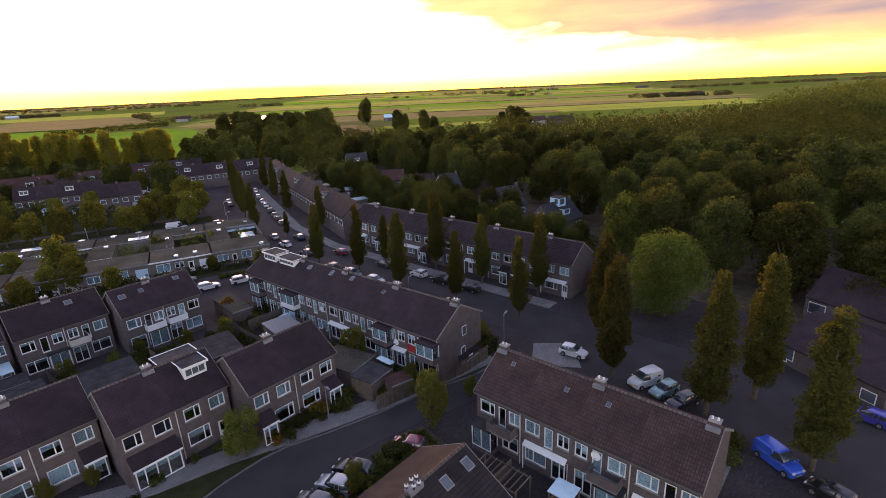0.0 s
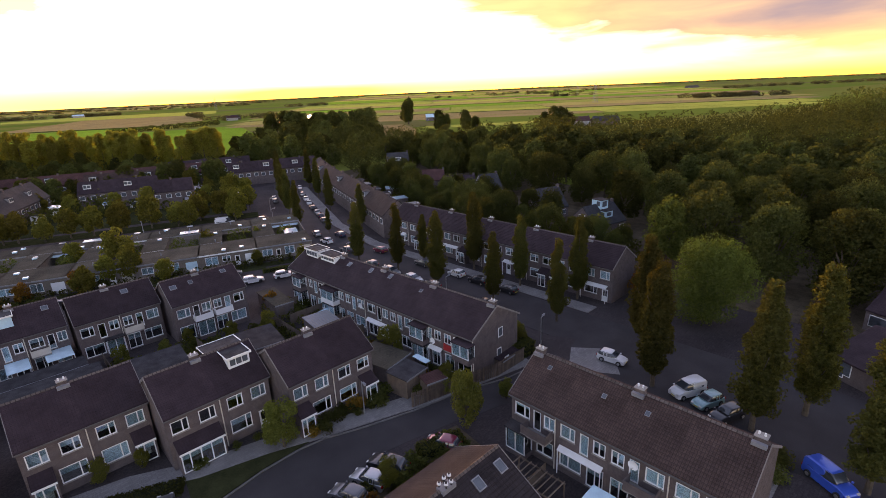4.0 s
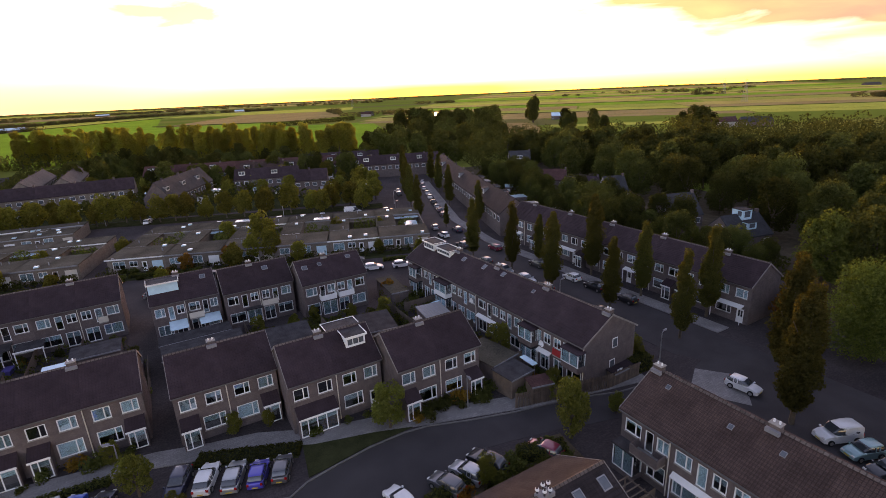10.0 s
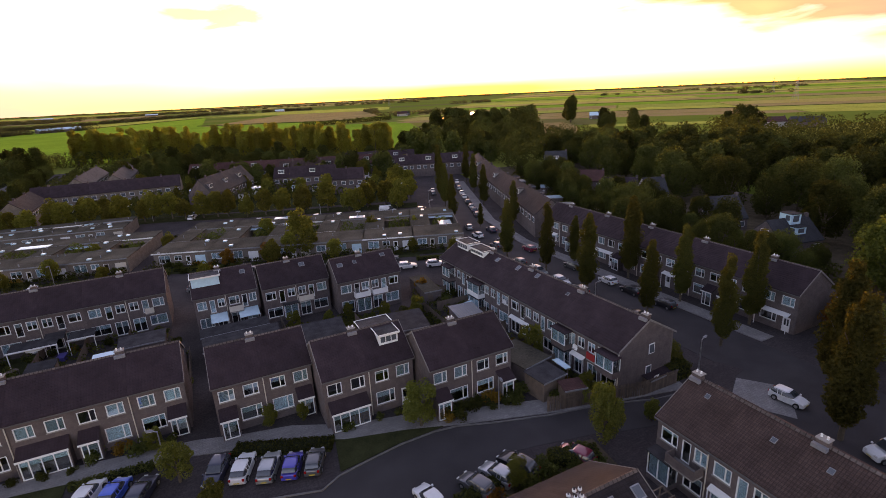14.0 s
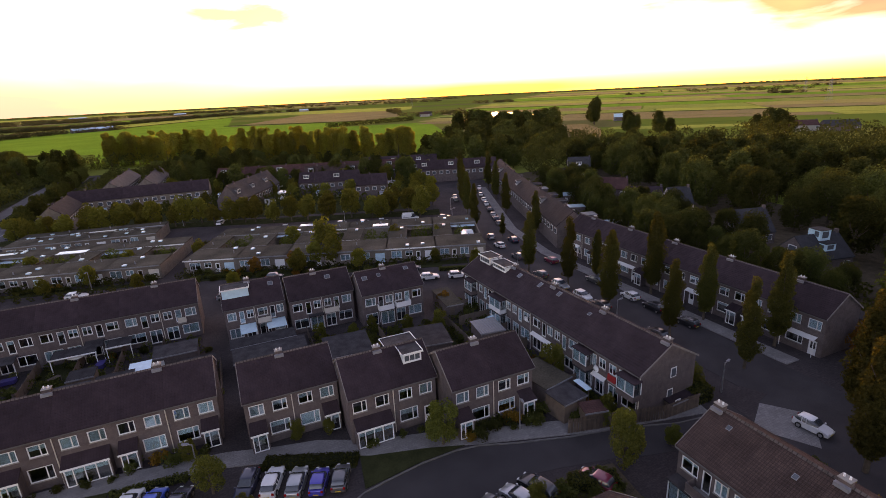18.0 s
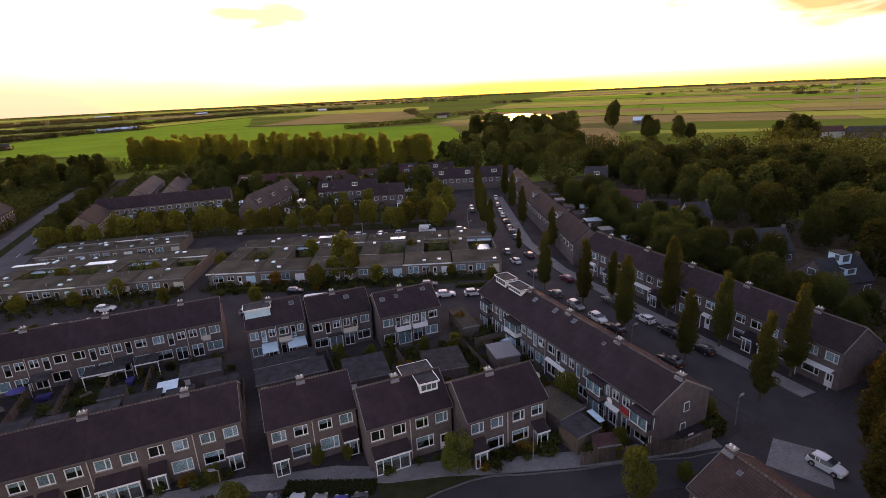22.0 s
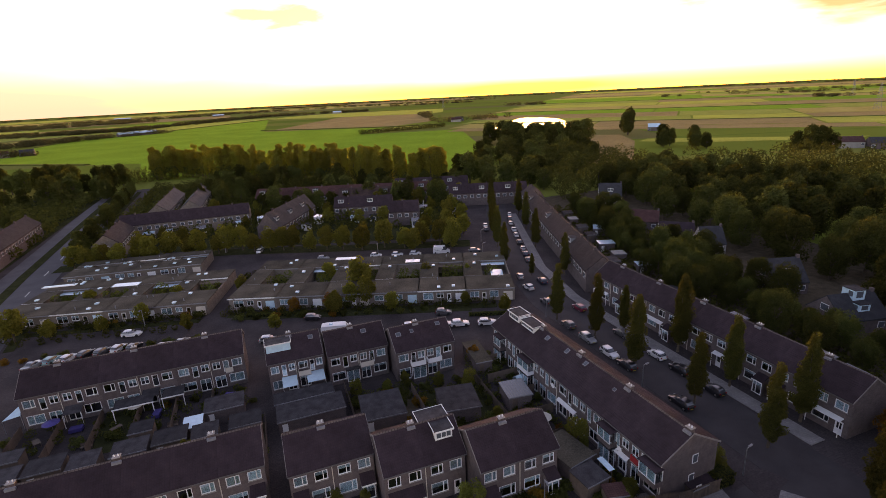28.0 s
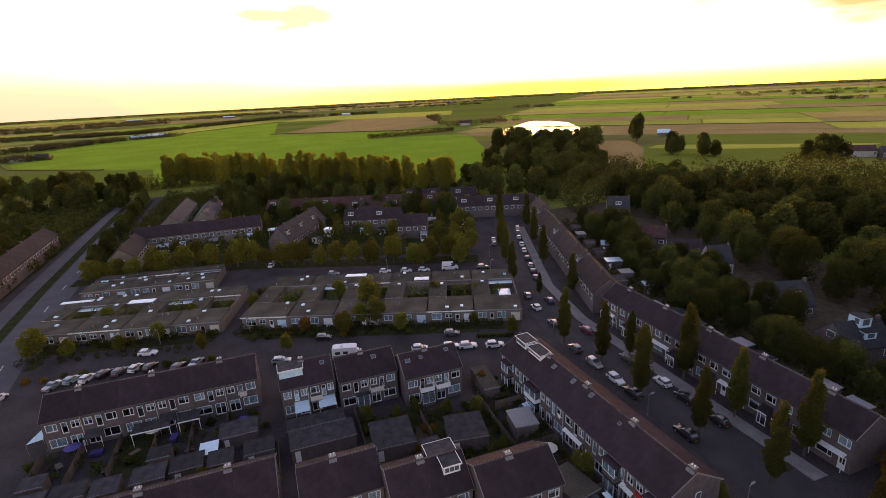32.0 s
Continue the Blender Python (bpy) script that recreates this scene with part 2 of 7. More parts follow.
STONE = mat("grey_concrete", (0.30, 0.29, 0.27), 0.9, 0.8, 0.25, 0.15)
WOOD = mat("weathered_wood", (0.135, 0.100, 0.078), 0.85, 1.5, 0.3, 0.2, each=0.2)
BITUMEN = mat("bitumen_roof", (0.050, 0.049, 0.053), 0.85, 0.9, 0.5, 0.2, each=0.35, spec=0.15)
GRAVEL = mat("gravel_roof", (0.086, 0.077, 0.060), 0.95, 0.25, 0.45, 0.4, each=0.15, fine=5, spec=0.05)
ASPHALT = mat("asphalt", (0.057, 0.052, 0.054), 0.85, 0.25, 0.25, 0.15, fine=14, spec=0.15)
PAVERS = courses(mat("brick_paving", (0.068, 0.057, 0.058), 0.9, 0.15, 0.35, 0.15, fine=5, spec=0.1), 0.6, 0.3, 0.02, 0.6, 0.3, 0.5, "floor")
SLABS = courses(mat("concrete_slabs", (0.25, 0.24, 0.235), 0.9, 0.4, 0.25, 0.15, fine=10, spec=0.1), 0.6, 0.3, 0.03, 0.6, 0.3, 0.5, "floor")
GRASS = mat("lawn", (0.043, 0.048, 0.022), 0.95, 0.5, 0.4, 0.5, fine=12, spec=0.0)
SOIL = mat("garden_soil", (0.10, 0.08, 0.055), 0.95, 0.6, 0.4, 0.4, fine=8, spec=0.0)
BARK = mat("bark", (0.11, 0.085, 0.06), 0.95, 3.0, 0.35, 0.5)
METAL = mat("galvanised_steel", (0.42, 0.43, 0.44), 0.4, 4.0, 0.15, 0.03, metal=0.8)
BLACK = mat("black_plastic", (0.02, 0.02, 0.022), 0.5, 5.0, 0.2, 0.03)
RUBBER = mat("tyre_rubber", (0.018, 0.018, 0.018), 0.85, 5.0, 0.2, 0.1)
LEAF_POPLAR = leafy("columnar_oak_leaves", (0.086, 0.090, 0.028), (1.5, 1.25, 0.45))
LEAF_WOOD = leafy("woodland_leaves", (0.078, 0.092, 0.032), (1.35, 1.25, 0.5), 0.45)
LEAF_BIG = leafy("ash_leaves", (0.14, 0.155, 0.042), (1.4, 1.3, 0.5))
LEAF_SHRUB = leafy("shrub_leaves", (0.08, 0.095, 0.032), (1.4, 1.2, 0.5), 0.4)
LEAF_AUTUMN = leafy("yellowing_leaves", (0.22, 0.13, 0.03), (1.4, 1.1, 0.4), 0.3)
# belt poplars: haze and glare put in as a paler leaf colour
LEAF_BELT = leafy("hazed_poplar_leaves", (0.21, 0.225, 0.06), (1.7, 1.45, 0.5), 0.25, 0.62)
# far tree lines: distance haze put in as a lighter, greyer green
LEAF_FAR = leafy("hazed_hedgerow_leaves", (0.12, 0.125, 0.06), (1.3, 1.2, 0.7), 0.2)
LEAF_LIME = leafy("lime_leaves", (0.15, 0.15, 0.035), (1.4, 1.3, 0.5))
# dark tiles in a dimmer copy, coloured down where sunset glow strikes the roofs
TILE_DIMMED = courses(mat("dimmed_roof_tiles", (0.046, 0.038, 0.041), 0.75, 0.7, 0.35, 0.2, each=0.14, spec=0.12), 0.30, 0.29, 0.035, 0.45, 1.0, 0.0, "roof", 0.5)
LEAF_ASH = leafy("drooping_ash_leaves", (0.115, 0.15, 0.042), (1.3, 1.3, 0.5))
KERB = mat("worn_kerb", (0.15, 0.145, 0.14), 0.9, 1.0, 0.3, 0.1)
LINE_PAINT = mat("worn_road_paint", (0.55, 0.55, 0.53), 0.8, 1.5, 0.2, 0.05)
AVENUE = mat("pale_worn_asphalt", (0.09, 0.09, 0.098), 0.85, 0.2, 0.25, 0.15, fine=10, spec=0.2)
UNDERGROWTH = mat("garden_ground", (0.045, 0.05, 0.022), 0.95, 0.12, 0.5, 0.6, fine=3, spec=0.0, deep=0.2)
HEDGE_CORE = mat("dark_hedge_core", (0.030, 0.033, 0.016), 0.95, 6.0, 0.5, 0.6, fine=20, spec=0.0)
TARP = mat("violet_tarpaulin", (0.06, 0.05, 0.22), 0.5, 4.0, 0.25, 0.2, each=0.3)


# ---- mesh tools ----
class Shape:
    """Gathers corners and faces, and becomes one mesh object."""

    def __init__(self):
        self.v, self.f = [], []

    def face(self, *pts):
        i = len(self.v)
        self.v += [tuple(p) for p in pts]
        self.f.append(tuple(range(i, i + len(pts))))
        return self

    def box(self, x0, x1, y0, y1, z0, z1):
        i = len(self.v)
        self.v += [(x0, y0, z0), (x1, y0, z0), (x1, y1, z0), (x0, y1, z0), (x0, y0, z1), (x1, y0, z1), (x1, y1, z1), (x0, y1, z1)]
        self.f += [tuple(i + k for k in q) for q in ((0, 3, 2, 1), (4, 5, 6, 7), (0, 1, 5, 4), (1, 2, 6, 5), (2, 3, 7, 6), (3, 0, 4, 7))]
        return self

    def bar(self, a, b, w, h=None):
        """A square bar from a to b."""
        a, b = Vector(a), Vector(b)
        d = (b - a).normalized()
        s = d.cross(Vector((0, 0, 1)))
        s = s.normalized() if s.length > 1e-4 else Vector((1, 0, 0))
        u = s.cross(d)
        s, u = s * w / 2, u * (h or w) / 2
        i = len(self.v)
        self.v += [tuple(p + q) for p in (a, b) for q in (-s - u, s - u, s + u, -s + u)]
        self.f += [tuple(i + k for k in q) for q in ((0, 1, 2, 3), (7, 6, 5, 4), (0, 4, 5, 1), (1, 5, 6, 2), (2, 6, 7, 3), (3, 7, 4, 0))]
        return self

    def prism(self, pts, lift):
        """A flat outline pushed along lift."""
        n, i, lift = len(pts), len(self.v), Vector(lift)
        self.v += [tuple(p) for p in pts] + [tuple(Vector(p) + lift) for p in pts]
        self.f += [tuple(range(i + n - 1, i - 1, -1)), tuple(range(i + n, i + 2 * n))]
        self.f += [(i + k, i + (k + 1) % n, i + n + (k + 1) % n, i + n + k) for k in range(n)]
        return self

    def tube(self, a, b, r0, r1=None, sides=8):
        a, b, r1 = Vector(a), Vector(b), r0 if r1 is None else r1
        d = (b - a).normalized()
        s = d.cross(Vector((0, 0, 1)) if abs(d.z) < 0.95 else Vector((1, 0, 0))).normalized()
        u = d.cross(s)
        i = len(self.v)
        for p, r in ((a, r0), (b, r1)):
            for k in range(sides):
                t = 2 * math.pi * k / sides
                self.v.append(tuple(p + (s * math.cos(t) + u * math.sin(t)) * r))
        self.f += [(i + k, i + (k + 1) % sides, i + sides + (k + 1) % sides, i + sides + k) for k in range(sides)]
        self.f += [tuple(range(i + sides - 1, i - 1, -1)), tuple(range(i + sides, i + 2 * sides))]
        return self

    def mesh(self, name, material, smooth=False):
        me = bpy.data.meshes.new(name)
        me.from_pydata(self.v, [], self.f)
        me.materials.append(material)
        bm = bmesh.new()
        bm.from_mesh(me)
        bmesh.ops.recalc_face_normals(bm, faces=bm.faces)
        bm.to_mesh(me)
        bm.free()
        if smooth:
            me.shade_smooth()
            me.set_sharp_from_angle(angle=0.7)
        return me


def part(name, shape, material, parent=None, label="", smooth=False):
    """Links a shape, or a ready mesh, as one mesh object, under a thing or a part."""
    me = shape if isinstance(shape, bpy.types.Mesh) else shape.mesh(name, material, smooth)
    ob = new(name, me)
    if parent:
        ob.parent = parent
    return tagged(ob, label)


def thing(name, label, category, group="", kind="", at=None):
    ob = tagged(new(name), label, category, group, kind)
    if at is not None:
        ob.matrix_basis = at
    return ob


def leaf_mesh(name, centres, size, material, rng, flat=0.35):
    """Clumps of leaves as small bent cards round the given centres."""
    n = len(centres)
    a = rng.normal(size=(n, 3))
    a /= np.linalg.norm(a, axis=1)[:, None]
    h = rng.normal(size=(n, 3))
    h[:, 2] *= flat
    b = np.cross(a, h)
    b /= np.linalg.norm(b, axis=1)[:, None] + 1e-9
    s = size * rng.uniform(0.55, 1.25, size=(n, 1))
    c = np.cross(a, b) * s * 0.35
    a, b = a * s, b * s * 0.62
    v = np.stack([centres - a, centres - b + c, centres + a, centres + b + c], 1).reshape(-1, 3)
    i = np.arange(n)[:, None] * 4
    f = np.concatenate([i + [0, 1, 2], i + [0, 2, 3]], 1).reshape(-1, 3)
    me = bpy.data.meshes.new(name)
    me.from_pydata(v.tolist(), [], f.tolist())
    me.materials.append(material)
    return me


def lobes(rng, count, leaves, lobe_place, lobe_size):
    """Leaf centres on the outsides of many lobes."""
    out = []
    for k in range(count):
        p, r = lobe_place(k), lobe_size(k)
        n = int(leaves * rng.uniform(0.7, 1.3))
        d = rng.normal(size=(n, 3))
        d /= np.linalg.norm(d, axis=1)[:, None]
        d *= (rng.uniform(0.35, 1.0, size=(n, 1)) ** 0.45) * r
        out.append(d + p)
    return np.concatenate(out)


# ---- ground, roads ----
def sheet(name, outline, z, material, label, category, thick=0.25):
    ob = new(name, Shape().prism([(x, y, z - thick) for x, y in outline], (0, 0, thick)).mesh(name, material))
    return tagged(ob, label, category, kind="structure")


def strip(points, width):
    """The outline of a band of that width along a line of points."""
    left, right = [], []
    for i, p in enumerate(points):
        q0, q1 = points[max(i - 1, 0)], points[min(i + 1, len(points) - 1)]
        d = Vector((q1[0] - q0[0], q1[1] - q0[1])).normalized()
        left.append((p[0] - d.y * width / 2, p[1] + d.x * width / 2)), right.append((p[0] + d.y * width / 2, p[1] - d.x * width / 2))
    return right + left[::-1]


def field_material():
    m = mat("polder_grass", (0.085, 0.125, 0.028), 0.95, 0.01, 0.3, 1.0, fine=2.5, spec=0.0, deep=0.6)
    n, l = m.node_tree.nodes, m.node_tree.links
    b = n["Principled BSDF"]
    co = n.new("ShaderNodeTexCoord")
    mp = n.new("ShaderNodeMapping")
    mp.inputs["Rotation"].default_value = (0, 0, radians(20))
    l.new(co.outputs["Object"], mp.inputs[0])
    br = n.new("ShaderNodeTexBrick")
    br.inputs["Scale"].default_value = 1
    br.inputs["Brick Width"].default_value, br.inputs["Row Height"].default_value = 420, 110
    br.inputs["Mortar Size"].default_value = 2.5
    br.inputs["Color1"].default_value, br.inputs["Color2"].default_value = (0, 0, 0, 1), (1, 1, 1, 1)
    br.inputs["Mortar"].default_value = (0.3, 0.3, 0.3, 1)
    l.new(mp.outputs[0], br.inputs["Vector"])
    rp = n.new("ShaderNodeValToRGB")
    e = rp.color_ramp.elements
    e[0].position, e[0].color = 0.0, (0.24, 0.30, 0.05, 1)
    e[1].position, e[1].color = 1.0, (0.22, 0.17, 0.09, 1)
    for pos, col in ((0.35, (0.17, 0.24, 0.04, 1)), (0.55, (0.30, 0.27, 0.07, 1)), (0.75, (0.25, 0.28, 0.06, 1))):
        k = e.new(pos)
        k.color = col
    l.new(br.outputs["Color"], rp.inputs[0])
    mx = n.new("ShaderNodeMixRGB")
    mx.blend_type = "MULTIPLY"
    mx.inputs[0].default_value = 0.0
    old = b.inputs["Base Color"].links[0].from_socket
    mx.blend_type, mx.inputs[0].default_value = "MIX", 0.75
    l.new(old, mx.inputs[1]), l.new(rp.outputs[0], mx.inputs[2]), l.new(mx.outputs[0], b.inputs["Base Color"])
    return m


FIELDS = field_material()
sheet("ground", [(4800 * math.cos(2 * math.pi * k / 96), 4800 * math.sin(2 * math.pi * k / 96)) for k in range(96)], -0.12, FIELDS, "flat green polder fields reaching to the horizon", "ground", 1.0)
sheet("village_ground", [(-170, -80), (75, -80), (84, 0), (80, 40), (80, 90), (100, 190), (80, 240), (-40, 340), (-170, 340)], -0.02, PAVERS, "grey brick paving between the houses", "paving", 0.09)
# the near road, its pavement and verges
ROAD = [(-60, 30), (14.5, 31.5), (18, 32.6), (21.8, 33.8), (25.8, 33.0), (30.4, 31.9), (36.1, 30.6), (47, 27.5), (47, 31.8), (41, 32.8), (35.5, 34.9), (29, 36.4), (23.7, 38.1), (19.9, 39.6), (17.4, 40), (13.6, 39.9), (9.9, 39.3), (7, 38.7), (5.2, 37.7), (-4.6, 40.6), (-60, 44)]
sheet("road", ROAD, 0.0, ASPHALT, "dark asphalt road curving past the houses", "road", 0.1)
sheet("road", [(33.5, 30.8), (47.2, 27.0), (47.2, 32.3), (41, 33.0), (35, 35.2)], 0.006, ASPHALT, "dark asphalt where the road meets the square", "road", 0.05)
sheet("parking_bay", [(-5.6, 40.6), (6.4, 38.0), (7.0, 45.2), (-4.3, 47.2)], 0.004, PAVERS, "brick-paved parking bays beside the road", "parking", 0.1)
sheet("parking_bay", [(-15.5, 43.6), (-7.6, 42.4), (-7.4, 48.3), (-15.3, 49.6)], 0.004, PAVERS, "brick-paved parking bays beside the road", "parking", 0.1)
sheet("pavement", strip([(-60, 52.4), (-20, 52.2), (-5, 49.9), (-0.4, 48.4), (4, 47.4), (9.5, 44.6), (15.2, 43.0), (20.7, 40.9), (26.7, 38.9), (32.6, 36.9), (46, 33.8)], 2.5), 0.06, SLABS, "pale concrete slab pavement along the houses", "pavement", 0.2)
sheet("lawn", [(8.0, 44.0), (7.3, 39.2), (9.9, 39.6), (13.6, 40.2), (17.4, 40.3), (18.9, 40.4), (14.8, 41.9)], 0.05, GRASS, "triangular mown verge beside the road", "grass", 0.2)
sheet("lawn", [(-1.9, 46.3), (7.2, 42.4), (7.5, 44.6), (-1.7, 48.6)], 0.05, UNDERGROWTH, "narrow planted strip behind parking bays", "grass", 0.2)
sheet("lawn", [(-60, 44.6), (-16, 43.9), (-15.8, 50), (-60, 51.3)], 0.05, GRASS, "mown green verge in front of the houses", "grass", 0.2)
sheet("lawn", [(-22, 51.1), (-9.0, 50.6), (-8.2, 48.7), (-15.2, 49.9), (-22, 50.4)], 0.045, GRASS, "mown strip before the terrace", "grass", 0.2)
sheet("lawn", [(14.8, 24.5), (29.6, 24.5), (30.5, 31.2), (25.8, 32.3), (23.4, 30.4), (16.5, 29.4)], 0.05, SOIL, "planted bed beside the road", "planting", 0.2)
for k in range(len(ROAD) - 9):
    a, b = Vector((*ROAD[9 + k - 1], 0)), Vector((*ROAD[9 + k], 0))
    if (b - a).length < 12:
        tagged(new("kerb", Shape().bar(a + Vector((0, 0, 0.02)), b + Vector((0, 0, 0.02)), 0.14, 0.2).mesh("kerb", KERB)), "grey concrete kerb edging the road", "kerb", kind="structure")
# the wide street and its square
STREET = [(62.5, -60), (62.5, 36), (62.0, 90), (66, 112), (88, 170), (108, 214), (101, 217), (80, 172), (57.5, 112), (53.2, 90), (53.2, 36), (53.2, 34), (46, 33), (46, -60)]
sheet("street", STREET, 0.01, ASPHALT, "dark asphalt residential street with parked cars", "road", 0.1)
sheet("pavement", strip([(64.2, 35), (64.0, 90), (68.2, 112), (90.5, 170)], 2.6), 0.09, SLABS, "slab pavement in front of the terrace", "pavement", 0.2)
sheet("parking_slab", [(47.4, 28.6), (52.2, 31.2), (55.2, 27.2), (50.4, 23.4)], 0.03, SLABS, "pale concrete slab parking place", "parking", 0.1)
sheet("parking_bay", [(49.2, 34.2), (53.4, 34.6), (54.6, 31.9), (52.4, 31.4), (48.6, 29.4)], 0.03, PAVERS, "reddish brick paving beside the parking place", "parking", 0.1)
AVENUE_LINE = [(-58.0, 100), (-62.6, 135), (-65.6, 175), (-67.4, 210), (-69.6, 250), (-71.5, 290), (-73, 330)]
sheet("avenue", strip(AVENUE_LINE, 8.4), 0.0, AVENUE, "broad grey asphalt avenue", "road", 0.1)
sheet("side_road", strip([(x - 9.4, y) for x, y in AVENUE_LINE], 4.6), 0.0, AVENUE, "grey asphalt side road along the avenue", "road", 0.1)
sheet("lawn", strip([(x - 5.7, y) for x, y in AVENUE_LINE], 2.8), 0.06, GRASS, "long grass strip beside the avenue", "grass", 0.2)
sheet("lawn", strip([(x + 5.6, y) for x, y in AVENUE_LINE[2:]], 2.4), 0.06, GRASS, "mown verge along the avenue", "grass", 0.2)
for k in range(11):
    f = 0.6 + k * 0.48
    i = int(f)
    a, b = Vector((*AVENUE_LINE[i], 0.006)), Vector((*AVENUE_LINE[i + 1], 0.006))
    c, d = a + (b - a) * (f - i), (b - a).normalized() * 2.2
    tagged(new("lane_mark", Shape().bar(c - d, c + d, 0.22, 0.008).mesh("lane_mark", LINE_PAINT)), "worn white dash painted on the avenue", "road marking", kind="structure")
sheet("lawn", strip([(-64, 179), (-36, 177.5), (-11, 171), (22, 157), (60, 142)], 7), 0.05, GRASS, "mown green with a row of trees", "grass", 0.2)
sheet("village_gardens", [(-62, 184), (-34, 182), (0, 172), (60, 150), (72, 178), (96, 222), (80, 240), (-40, 340), (-60, 340)], 0.035, UNDERGROWTH, "dark planted gardens between the village houses", "ground", 0.05)
sheet("village_gardens", [(-78, 88), (-84, 330), (-165, 335), (-165, 88)], 0.035, UNDERGROWTH, "dark planted gardens beside the avenue", "ground", 0.05)
sheet("lawn", [(-55.5, 118), (-53.5, 118), (-57.6, 152), (-59.4, 152)], 0.06, GRASS, "mown verge along the avenue", "grass", 0.2)
sheet("lawn", strip([(-11, 114.5), (12, 105.5), (40, 95)], 2.0), 0.05, GRASS, "narrow mown verge with bushes", "grass", 0.2)
sheet("lawn", strip([(-58, 126.8), (-18, 116.6)], 2.0), 0.05, UNDERGROWTH, "planted front gardens of the bungalows", "garden", 0.2)
sheet("lawn", strip([(-12, 116.6), (46, 94.4)], 2.6), 0.055, UNDERGROWTH, "planted front gardens of the bungalows", "garden", 0.2)
sheet("lawn", strip([(-8, 142.8), (54, 119)], 3.0), 0.055, UNDERGROWTH, "planted back gardens of the bungalows", "garden", 0.2)
sheet("lawn", [(79, 95), (78.5, 40), (78.5, -50), (130, -60), (140, 60), (170, 190), (110, 190)], 0.06, SOIL, "shady gardens behind the terrace", "ground", 0.2)


def crop(name, color, tint):
    """Low growth that catches light on its tips when seen at a flat angle."""
    m = mat(name, color, 0.95, 0.02, 0.3, 1.0, fine=1.2, spec=0.0, deep=0.5)
    b = m.node_tree.nodes["Principled BSDF"]
    b.inputs["Sheen Weight"].default_value, b.inputs["Sheen Roughness"].default_value = 0.6, 0.5
    b.inputs["Sheen Tint"].default_value = (*tint, 1)
    return m


FIELD_GREEN = crop("bright_pasture", (0.105, 0.21, 0.022), (0.22, 0.40, 0.05))
FIELD_LIME = crop("yellow_green_grass", (0.23, 0.26, 0.05), (0.46, 0.50, 0.11))
FIELD_DEEP = crop("deep_green_crop", (0.16, 0.19, 0.045), (0.36, 0.42, 0.10))
FIELD_BROWN = crop("stubble_field", (0.20, 0.155, 0.075), (0.36, 0.28, 0.12))
FIELD_STRAW = crop("dry_grass_field", (0.24, 0.21, 0.07), (0.44, 0.38, 0.13))
REED = crop("ditch_reeds", (0.09, 0.11, 0.03), (0.25, 0.28, 0.08))
for k, (pts, m, text) in enumerate([
    ([(-284, 698), (-238, 601), (-143, 529), (-96, 500), (-80, 400), (60, 330), (120, 290), (190, 420), (250, 610), (128, 652), (190, 755), (15, 860), (40, 1390), (-168, 1080), (-269, 1040), (-286, 856)], FIELD_GREEN, "bright green pasture beyond the trees"),
    ([(19, 866), (198, 768), (294, 845), (388, 1154), (206, 1267)], FIELD_BROWN, "brown stubble field"),
    ([(130, 655), (252, 682), (262, 740), (194, 752)], FIELD_LIME, "strip of yellowish grass beside a hedge"),
    ([(86, 1505), (44, 1396), (206, 1278), (388, 1166), (442, 1190), (539, 1442), (227, 1604)], FIELD_LIME, "yellow-green field far off"),
    ([(-90, 1360), (40, 1400), (80, 1500), (-20, 1560)], FIELD_DEEP, "dark green crop field far off"),
    ([(-700, 560), (-440, 480), (-340, 790), (-620, 900)], FIELD_STRAW, "dry yellowish field"),
    ([(-170, 1100), (30, 1390), (-100, 1480), (-300, 1230)], FIELD_LIME, "yellow-green field far off"),
    ([(-420, 1300), (-290, 1250), (-90, 1500), (-240, 1700)], FIELD_GREEN, "green pasture far off"),
    ([(200, 230), (300, 345), (330, 400), (275, 440), (190, 320)], FIELD_BROWN, "rough brown field beside the trees"),
    ([(300, 340), (330, 300), (420, 245), (440, 250), (320, 352)], FIELD_LIME, "strip of grass beside the wood"),
]):
    sheet("field", pts, -0.06 + 0.004 * k, m, text, "field", 0.05)
# parallel strips of polder towards the low sun, with reedy ditches between
away, across, d = Vector((0.71, 0.70)), Vector((0.70, -0.71)), 8.0
kinds = [FIELD_BROWN, FIELD_BROWN, FIELD_LIME, FIELD_DEEP, FIELD_GREEN, FIELD_STRAW, FIELD_LIME, FIELD_BROWN, FIELD_GREEN, FIELD_STRAW, FIELD_DEEP, FIELD_LIME, FIELD_STRAW, FIELD_GREEN, FIELD_LIME, FIELD_BROWN]
names = {FIELD_BROWN: "brown", FIELD_LIME: "yellow-green", FIELD_DEEP: "dark green", FIELD_GREEN: "green", FIELD_STRAW: "straw-coloured"}
rf = random.Random(31)
